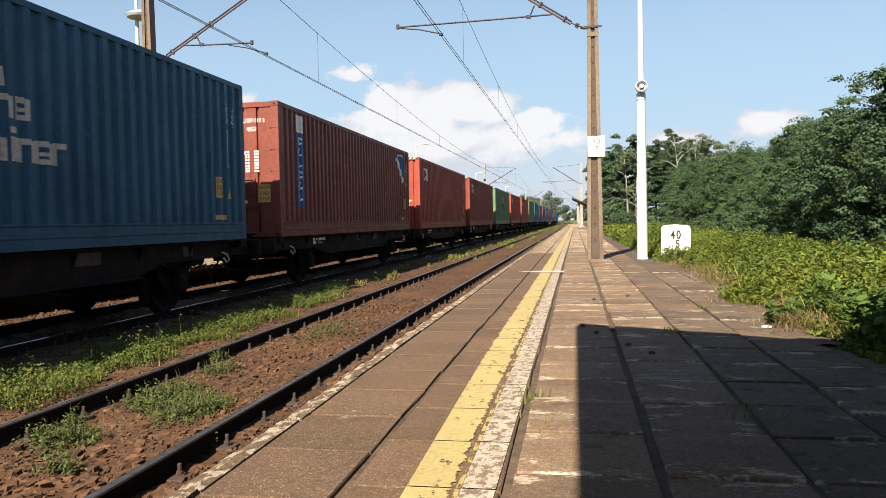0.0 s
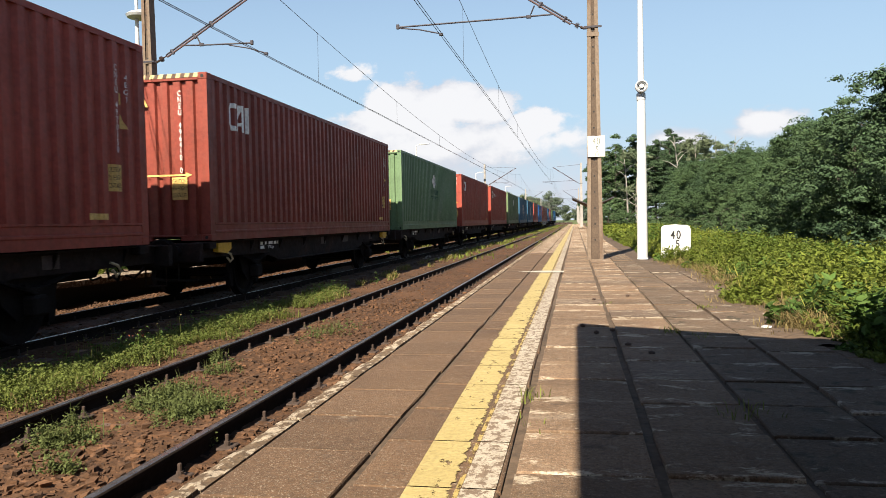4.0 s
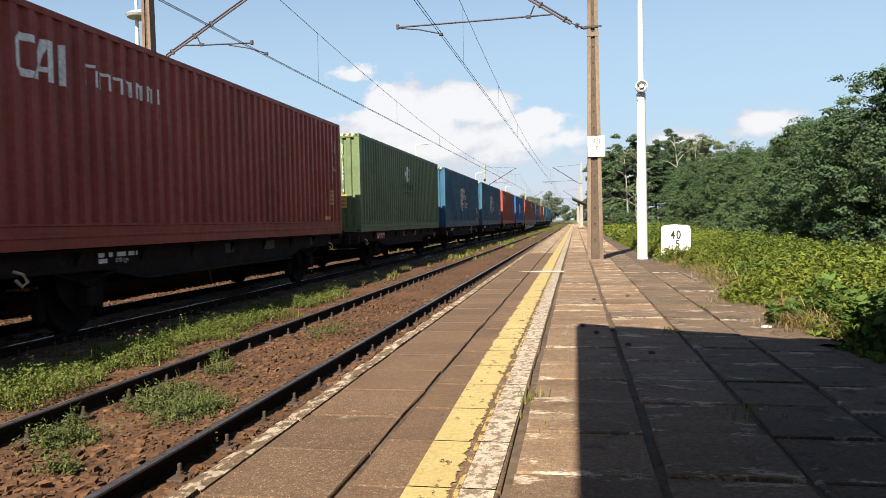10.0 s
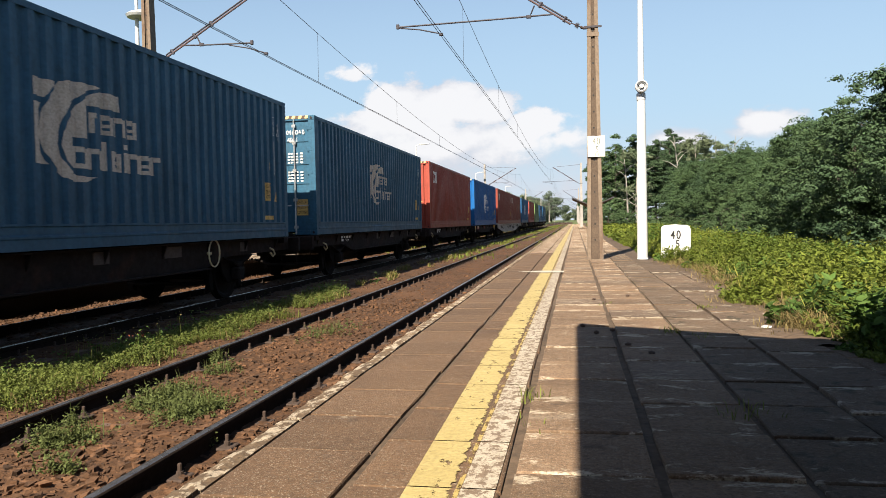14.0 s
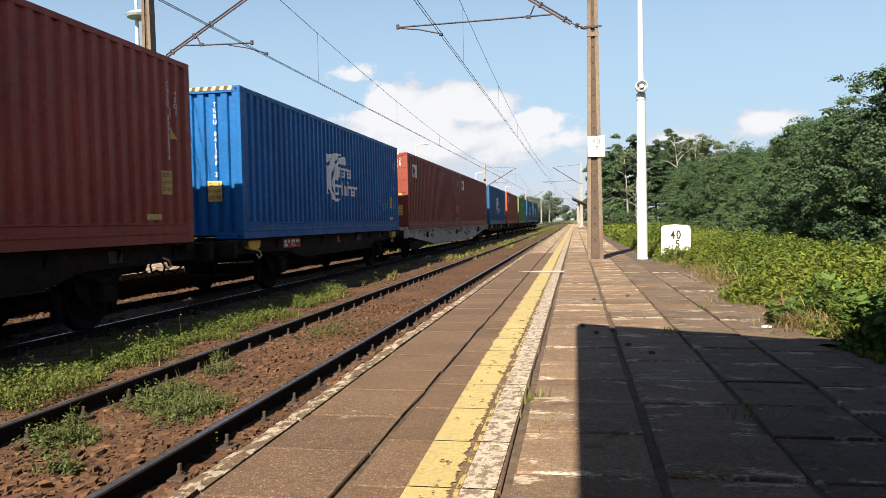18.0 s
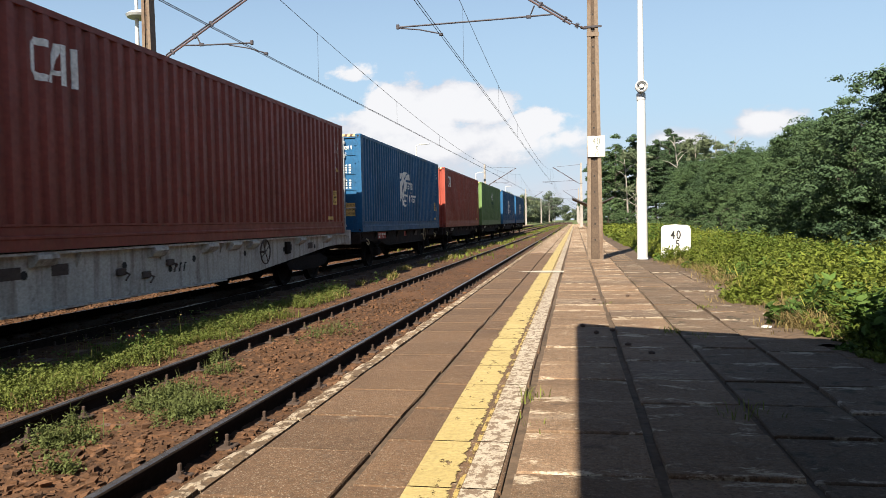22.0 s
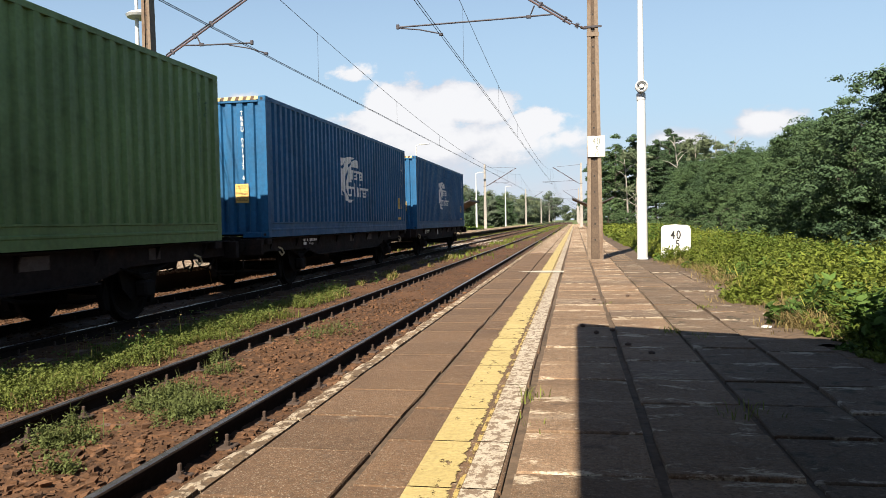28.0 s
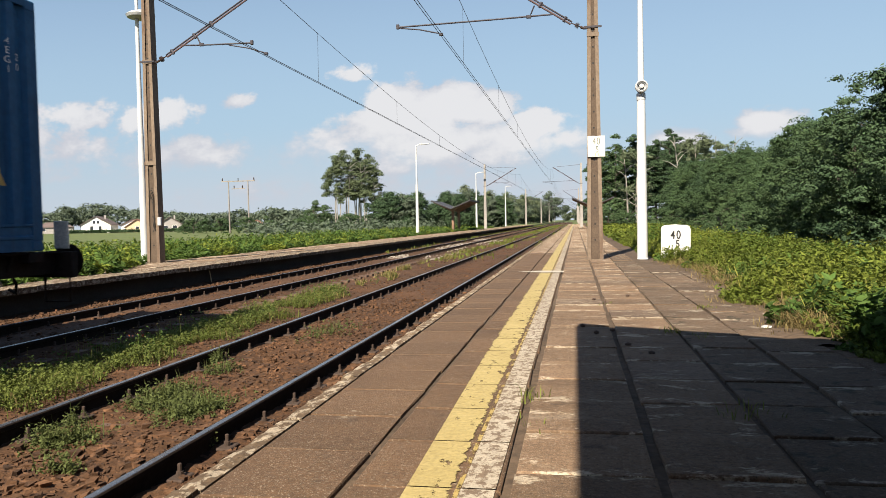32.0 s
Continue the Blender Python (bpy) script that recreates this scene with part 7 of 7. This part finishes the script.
    blades("bank_dry_grass", dry, "straw", "dry grass at the edge of the slabs", "grass")


def far_side_weeds():
    rng = np.random.default_rng(31)
    sp, sp2 = [], []
    for _ in range(8200):
        y = 10 + 95 * rng.uniform() ** 1.5
        edge = -9.75 - 0.25 * noise.noise((y * 0.5, 2, 0)) - 1.75 * min(1.0, max(0.0, (y - 14.5) / 3.5))
        x = edge - 11 * rng.uniform() ** 1.7
        h = rng.uniform(0.35, 0.82) * (1 + 0.45 * noise.noise((x * 0.5, y * 0.3, 3))) * min(1.0, 0.45 + (edge - x) * 0.3)
        h = min(h, (0.88 if x < -0.55 * y else 1.15) * rng.uniform(0.8, 1.0))
        (sp if noise.noise((x * 0.7, y * 0.5, 6)) > 0.12 else sp2).append((x, y, 0.1 if x < -11.8 else DECK_B - 0.02, h * (1.0 if x < -11.8 else 0.75)))
    shoots("trackside_weeds", sp, "weed", "tall green weeds behind the far platform", "weeds", 0.080, 15, rng)
    shoots("trackside_nettles", sp2, "weed_dark", "tall dark weeds behind the far platform", "weeds", 0.080, 15, rng)
    # scrub out in the fields
    cs = []
    for _ in range(1500):
        y = 60 + 130 * rng.uniform()
        x = -24 - 70 * rng.uniform()
        if x > -0.46 * y and (noise.noise((x * 0.06, y * 0.06, 2)) > 0.0 or x > -32):
            c = np.array([x, y, 0.0])
            cs.append(c + rng.normal(size=(26, 3)) * (0.9, 0.9, 0.55) + (0, 0, 0.75))
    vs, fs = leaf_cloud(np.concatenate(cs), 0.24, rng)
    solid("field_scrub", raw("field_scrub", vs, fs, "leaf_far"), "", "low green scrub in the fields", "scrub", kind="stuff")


weeds_near()
bank()
far_side_weeds()


# ---------------------------------------------------------------- trees
def tree_kind(seed, height, radius, low, clumps, per, leaf, leaf_mat, bark="bark", stems=1, open_=0.0, puff=1.0):
    """Meshes of a tree: tapered trunk with limbs, and a crown of many small leaves in uneven clumps."""
    rng = np.random.default_rng(seed)
    trunk = bmesh.new()
    tips = []
    for s in range(stems):
        bx, by = (0, 0) if stems == 1 else (rng.normal(scale=radius * 0.25), rng.normal(scale=radius * 0.25))
        tx, ty = bx * 1.6 + rng.normal(scale=0.3), by * 1.6 + rng.normal(scale=0.3)
        pts = [(bx, by, -0.1), (bx * 1.1 + rng.normal(scale=0.1), by * 1.1, height * 0.3), ((bx + tx) / 2, (by + ty) / 2, height * 0.6), (tx, ty, height * 0.92)]
        tube(trunk, pts, height * 0.016 / math.sqrt(stems) + 0.02, 7, 0.03)
        for k in range(7):
            f = rng.uniform(max(low, 0.2), 0.85)
            a = rng.uniform(0, 6.28)
            z0 = height * f
            o = Vector((bx + (tx - bx) * f, by + (ty - by) * f, z0))
            ln = radius * rng.uniform(0.5, 0.9) * (1.1 - f * 0.5)
            e = o + Vector((math.cos(a) * ln, math.sin(a) * ln, ln * rng.uniform(0.3, 0.8)))
            tube(trunk, [o, o.lerp(e, 0.5) + Vector((0, 0, 0.1 * ln)), e], height * 0.006, 5, 0.015)
            tips.append(e)
    cs, face = [], []
    half = height * (1 - low) / 2
    for _ in range(clumps // 5):
        d = rng.normal(size=3)
        d /= np.linalg.norm(d)
        r = rng.uniform(0.80, 1.0) if rng.uniform() < 0.8 else rng.uniform(0.4, 0.8)
        lump = 1 + 0.40 * noise.noise(Vector(d) * 1.7 + Vector((seed, 0, 0))) + 0.24 * noise.noise(Vector(d) * 4.0 + Vector((seed, 5, 0)))
        p = np.array([d[0] * radius * r * lump, d[1] * radius * r * lump, height * low + half + d[2] * half * r * min(lump, 1.25)])
        p[:2] *= 1 - 0.50 * max(0.0, (p[2] - height * 0.50) / (height * 0.5))
        if open_ and noise.noise(Vector(p) * 0.45) < open_ - 0.3:
            continue
        out = np.array([d[0], d[1], 0.0]) / (math.hypot(d[0], d[1]) + 0.3)
        for k in range(5):      # a bough: clumps that spread sideways and droop outwards
            f = rng.normal(scale=0.16)
            q = p + np.array([-out[1], out[0], 0.0]) * rng.normal(scale=0.15) * radius + out * f * radius + np.array([0, 0, rng.normal(scale=0.05) * radius - max(0.0, f) * radius * 0.7])
            c, e = leaf_clump(q, radius * rng.uniform(0.09, 0.19) * puff, per, rng)
            cs.append(c)
            face.append(e)
    vs, fs = leaf_cloud(np.concatenate(cs), leaf, rng, 0.7, 0.6, np.concatenate(face))
    return mesh_of("trunk", trunk, bark), raw("crown", vs, fs, leaf_mat)


def plant(kind, at, label, name="tree", cat="tree", group=""):
    t = thing(name, label, cat, group, at=at)
    part("trunk", kind[0], None, t)
    part("crown", kind[1], None, t)
    return t


def grow():
    rng = random.Random(8)
    broad = [tree_kind(100 + k, 10.3, 4.2, 0.03, 340, 92, 0.105, ("leaf_wood", "leaf_dark")[k % 2]) for k in range(5)]
    tall = [tree_kind(120 + k, 14.5, 3.8, 0.10, 300, 74, 0.15, ("leaf_dark", "leaf_wood")[k % 2]) for k in range(3)]
    pale = [tree_kind(140 + k, 14.0, 4.0, 0.22, 210, 40, 0.17, "leaf_pale", "birch", 2, 0.25) for k in range(2)]
    bush = [tree_kind(160 + k, 3.0, 2.0, 0.0, 150, 50, 0.085, "leaf_wood") for k in range(2)]
    green = "dense broad-leaved tree with dark green leaves to the ground"
    y = 17.2
    while y < 84:
        x = float(np.interp(y, (12, 20, 34, 60, 84), (6.6, 7.0, 8.6, 10.6, 11.0))) + rng.uniform(-0.4, 0.4)
        size = float(np.interp(y, (12, 20, 34, 50, 84), (0.35, 0.365, 0.41, 0.47, 0.60))) * rng.uniform(0.88, 1.1)
        plant(broad[rng.randrange(5)], pose(x, y, 0.25, 0, 0, rng.uniform(0, 360)) @ Matrix.Scale(size, 4), green, group="trees of the wood edge")
        if y > 27:
            plant(bush[rng.randrange(2)], pose(x - 2.0 + rng.uniform(-.3, .3), y + 1.0, 0.25, 0, 0, rng.uniform(0, 360)) @ Matrix.Scale(rng.uniform(0.30, 0.50), 4),
                  "round green bush at the foot of the wood", "bush", "bush", "bushes of the wood edge")
        y += rng.uniform(2.1, 2.8)
    for x, y, s in ((13.4, 28.5, 0.56), (12.8, 33.0, 0.52), (12.2, 38.0, 0.50), (11.8, 43.0, 0.52), (12.4, 48.0, 0.54), (11.6, 53.0, 0.54), (12.4, 59.0, 0.58)):
        plant(broad[rng.randrange(5)], pose(x, y, 0.3, 0, 0, rng.uniform(0, 360)) @ Matrix.Scale(s, 4), green, group="trees of the wood edge")
    for y in range(24, 90, 5):
        plant(broad[rng.randrange(5)], pose(14.8 + rng.uniform(-1, 1), y + rng.uniform(-1, 1), 0.3, 0, 0, rng.uniform(0, 360)) @ Matrix.Scale(rng.uniform(0.48, 0.58), 4), green, group="trees of the wood edge")
    for x, y, s in ((5.6, 108, 0.86), (9.0, 112, 0.95), (12.2, 118, 0.92), (16.0, 128, 1.02), (13.5, 112, 0.98), (20, 140, 1.0), (24, 150, 1.0), (4.6, 135, 1.0), (8.5, 145, 1.05), (12, 150, 1.0)):
        plant(tall[rng.randrange(3)], pose(x, y, 0.15, 0, 0, rng.uniform(0, 360)) @ Matrix.Scale(s, 4), "tall dark green tree at the end of the wood", group="tall trees of the wood")
    for x, y, s in ((7.6, 98, 0.80), (15.6, 100, 0.92), (18.4, 106, 0.94), (17.0, 112, 0.95)):
        plant(pale[rng.randrange(2)], pose(x, y, 0.15, 0, 0, rng.uniform(0, 360)) @ Matrix.Scale(s, 4), "sparse pale grey-green birch with bare stems", group="pale birches")
    for x, y, s in ((3.8, 92, 0.8), (6.0, 88, 0.7), (8.6, 80, 0.8), (5, 100, 1.2), (8, 104, 1.2)):
        plant(bush[rng.randrange(2)], pose(x, y, 0.15, 0, 0, rng.uniform(0, 360)) @ Matrix.Scale(s, 4), "round green bush at the foot of the wood", "bush", "bush", "bushes of the wood edge")
    beside = random.Random(15)       # the wood goes on beside the platform: unseen trees added to block sky light
    for k in range(9):
        plant(broad[k % 5], pose(11.2 + beside.uniform(-0.7, 0.7), -6.0 + 2.6 * k, 0.3, 0, 0, beside.uniform(0, 360)) @ Matrix.Scale(beside.uniform(0.5, 0.6), 4), green, group="trees of the wood edge")
    # clump of birches in the field
    clump = [tree_kind(180 + k, 22.0, 5.0, 0.42, 360, 46, 0.22, "leaf_birch", "birch", 3, 0.10, 1.4) for k in range(2)]
    for i, (x, y, s) in enumerate(((-68.0, 205, 0.92), (-64.8, 203, 0.97), (-61.5, 206, 1.0), (-58.5, 204, 0.92), (-62.5, 209, 0.9), (-56.5, 207, 0.66))):
        plant(clump[i % 2], pose(x, y, 0, 0, 0, i * 77) @ Matrix.Scale(s, 4), "tall birch with pale trunks in a field clump", group="birches in the field")
    plant(bush[0], pose(-75, 207, 0, 0, 0, 10) @ Matrix.Scale(2.6, 4), "thin young tree beside the birches", "bush", "bush")
    for k in range(16):
        plant(bush[k % 2], pose(-80 + 2.9 * k + rng.uniform(-1.2, 1.2), 142 + rng.uniform(-6, 8), 0, 0, 0, rng.uniform(0, 360)) @ Matrix.Scale(rng.uniform(0.7, 1.35), 4),
              "green bush in the scrub of the field", "bush", "bush", "bushes of the field")
    # woods behind the far platform
    low = [tree_kind(200 + k, 7.0, 3.6, 0.0, 240, 44, 0.17, ("leaf_dark", "leaf_far")[k % 2], puff=1.6) for k in range(3)]
    for i in range(16):
        plant(low[i % 3], pose(-36.0 + i * 1.35 + rng.uniform(-1, 1), 136 + rng.uniform(-6, 10) + i * 1.2, 0, 0, 0, rng.uniform(0, 360)) @ Matrix.Scale(rng.uniform(0.8, 1.05), 4),
              "dark green tree in the thicket behind the far platform", group="thicket trees")
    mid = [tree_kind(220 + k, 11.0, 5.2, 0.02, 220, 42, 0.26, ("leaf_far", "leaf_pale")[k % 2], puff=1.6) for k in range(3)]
    for i in range(15):
        f = i / 14
        plant(mid[i % 3], pose(-33.0 + 17 * f + rng.uniform(-1, 1), 205 + 130 * f + rng.uniform(-8, 8), 0, 0, 0, rng.uniform(0, 360)) @ Matrix.Scale(rng.uniform(0.8, 1.1), 4),
              "green tree in the wood along the line", group="trees along the line")
    for x, y, s in ((-12.5, 395, 1.55), (-14.5, 410, 1.1), (-18, 380, 0.9), (-20, 430, 1.0), (-6, 600, 1.1), (3, 620, 1.1), (9, 560, 1.2), (-1, 640, 0.9)):
        plant(mid[rng.randrange(3)], pose(x, y, 0, 0, 0, rng.uniform(0, 360)) @ Matrix.Scale(s, 4), "far green tree beside the line", group="trees along the line")
    # horizon woods on the left
    r = np.random.default_rng(44)
    cs, face = [], []
    for _ in range(520):
        x = -340 + 275 * r.uniform()
        y = 266 + r.normal(scale=10) + 0.05 * abs(x + 150)
        h = (7.0 + 5.0 * noise.noise((x * 0.03, 3, 0)) + 2.4 * noise.noise((x * 0.11, 8, 0))) * (1.22 if x < -140 else 0.8)
        for k in range(3):
            c, d = leaf_clump(np.array([x + r.normal(scale=1.5), y + r.normal(scale=1.5), max(1.0, h * r.uniform(0.25, 0.95))]), r.uniform(1.4, 2.8), 48, r)
            cs.append(c)
            face.append(d)
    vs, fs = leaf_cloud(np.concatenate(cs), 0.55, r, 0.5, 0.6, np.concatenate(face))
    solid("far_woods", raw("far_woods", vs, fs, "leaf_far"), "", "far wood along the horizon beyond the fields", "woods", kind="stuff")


grow()


# ---------------------------------------------------------------- beyond the fields
def house(at, w, d, wall_h, ridge, wall, roof, label, windows=(), chimney=True, hip=0.0):
    """A house with its gable towards the line; windows: x, z, width, height on the gable."""
    t = thing("house", label, "house", "houses beyond the field", at=at)
    bm = bmesh.new()
    if hip:
        box(bm, -w / 2, w / 2, 0, d, 0, wall_h)
    else:
        prism(bm, [(-w / 2, 0), (w / 2, 0), (w / 2, wall_h), (0, ridge - 0.15), (-w / 2, wall_h)], "y", 0, d)
    part("wall", bm, wall, t)
    if hip:
        bm = bmesh.new()
        o = 0.4
        v = [bm.verts.new(p) for p in ((-w / 2 - o, -o, wall_h), (w / 2 + o, -o, wall_h), (w / 2 + o, d + o, wall_h), (-w / 2 - o, d + o, wall_h), (-w / 2 + hip, d / 2, ridge), (w / 2 - hip, d / 2, ridge))]
        for f in ((0, 1, 5, 4), (1, 2, 5), (2, 3, 4, 5), (3, 0, 4), (3, 2, 1, 0)):
            bm.faces.new([v[i] for i in f])
        rf = part("roof", bm, roof, t)
    else:
        rf = None
        for s in (-1, 1):
            bm = bmesh.new()
            k = (ridge - wall_h) / (w / 2)
            prism(bm, [(0, ridge), (s * (w / 2 + 0.5), wall_h - 0.5 * k), (s * (w / 2 + 0.5), wall_h - 0.5 * k + 0.18), (0, ridge + 0.2)], "y", -0.4, d + 0.4)
            rf = part("roof_slope", bm, roof, t)
    if chimney:
        bm = bmesh.new()
        box(bm, w * 0.15, w * 0.15 + 0.5, d * 0.5, d * 0.5 + 0.6, ridge - 1.0, ridge + 0.7)
        part("chimney", bm, "grey_wall", rf)
    for x, z, ww, hh in windows:
        bm = bmesh.new()
        box(bm, x - ww / 2 - 0.08, x + ww / 2 + 0.08, -0.04, 0.02, z - hh / 2 - 0.08, z + hh / 2 + 0.08)
        wn = part("window", bm, "plaster", t)
        bm = bmesh.new()
        box(bm, x - ww / 2, x + ww / 2, -0.055, -0.042, z - hh / 2, z + hh / 2)
        part("pane", bm, "glass", wn)
    return t


house(pose(-163, 230, 0, 0, 0, 24), 9.4, 14, 2.9, 5.6, "plaster", "tiles", "white plastered house with a grey-brown gable roof", ((-1.4, 1.7, 0.9, 1.3), (1.3, 1.7, 0.9, 1.3), (-0.6, 3.7, 0.8, 1.0), (0.7, 3.7, 0.8, 1.0)))
house(pose(-154, 238, 0, 0, 0, 30), 8, 10, 2.6, 4.6, "plaster", "tiles", "white house wing with a dark roof", ((0, 1.6, 1.2, 1.2),), False)
house(pose(-148, 231, 0, 0, 0, 22), 7.8, 13, 1.9, 4.4, "tan", "tiles_red", "tan house with a red-brown gable roof", ((0.0, 1.5, 1.0, 1.0),))
house(pose(-178, 228, 0, 0, 0, 34), 12, 10, 2.2, 4.0, "grey_wall", "tiles", "low grey house with a dark hipped roof", ((-3, 1.4, 1.2, 1.0), (1.5, 1.4, 1.2, 1.0), (3.6, 1.4, 1.2, 1.0)), True, 3.5)
house(pose(-134.5, 229, 0, 0, 0, 30), 7.5, 12, 2.5, 4.9, "grey_wall", "tiles", "grey house with a steep dark roof", ((-1.5, 1.5, 1.4, 1.2), (1.4, 1.5, 1.4, 1.2)))
house(pose(-104, 230, 0, 0, 0, 20), 5.6, 9, 1.6, 3.2, "plaster", "tiles_red", "small white house with a reddish roof", ((0, 1.2, 0.8, 0.9),), False)


def hedge():
    r = np.random.default_rng(3)
    cs = [np.array([-172 + 62 * k / 300, 222 + r.normal(scale=0.4), 0.0]) + r.normal(size=(24, 3)) * (0.5, 0.5, 0.25) + (0, 0, 0.55) for k in range(300)]
    vs, fs = leaf_cloud(np.concatenate(cs), 0.32, r)
    solid("garden_hedge", raw("garden_hedge", vs, fs, "leaf_dark"), "", "clipped dark hedge in front of the houses", "hedge", kind="stuff")


hedge()


def power_poles():
    t = thing("power_pole", "twin timber power pole with a crossbeam and transformer fuses", "power pole", at=pose(-67.0, 140, 0))
    for x in (-2.1, 2.1):
        bm = bmesh.new()
        tube(bm, [(x, 0, -0.2), (x, 0, 10.6)], 0.17, 8, 0.11)
        part("pole", bm, "wood_pole", t)
    bm = bmesh.new()
    box(bm, -3.6, 3.6, -0.09, 0.09, 10.35, 10.55)
    part("crossbeam", bm, "wood_pole", t)
    bm = bmesh.new()
    box(bm, -1.4, 1.4, -0.07, 0.07, 8.85, 9.0)
    part("lower_beam", bm, "wood_pole", t)
    for x in (-3.4, 0.0, 3.4, -0.9, 0.0, 0.9):
        bm = bmesh.new()
        z = 10.55 if abs(x) in (3.4, 0.0) else 9.0
        lathe(bm, [(0.09, 0.0), (0.14, 0.1), (0.07, 0.25), (0.13, 0.35), (0.05, 0.6)], 8, "z", (x, 0, z))
        part("insulator", bm, "insulator", t)


power_poles()


def travelled(t):
    """How far the train has come towards the camera at t seconds."""
    return 7.973 * t + 0.00674 * (t - 16.0) ** 2


def motions():
    times = [0, 4, 8, 12, 16, 20, 24, 28, 32]
    for ob, y0, z in ROLLING:
        walk(ob, [(t, pose(TRACK_B, y0 - travelled(t), z)) for t in times])
    # wheels turn with the way made, in steps of a fifteenth of a second
    for ws, yc in WHEELS:
        walk(ws, [(k / 15, pose(0, yc, 0.46) @ Matrix.Rotation(travelled(k / 15) / 0.462, 4, "X")) for k in range(481)])


motions()
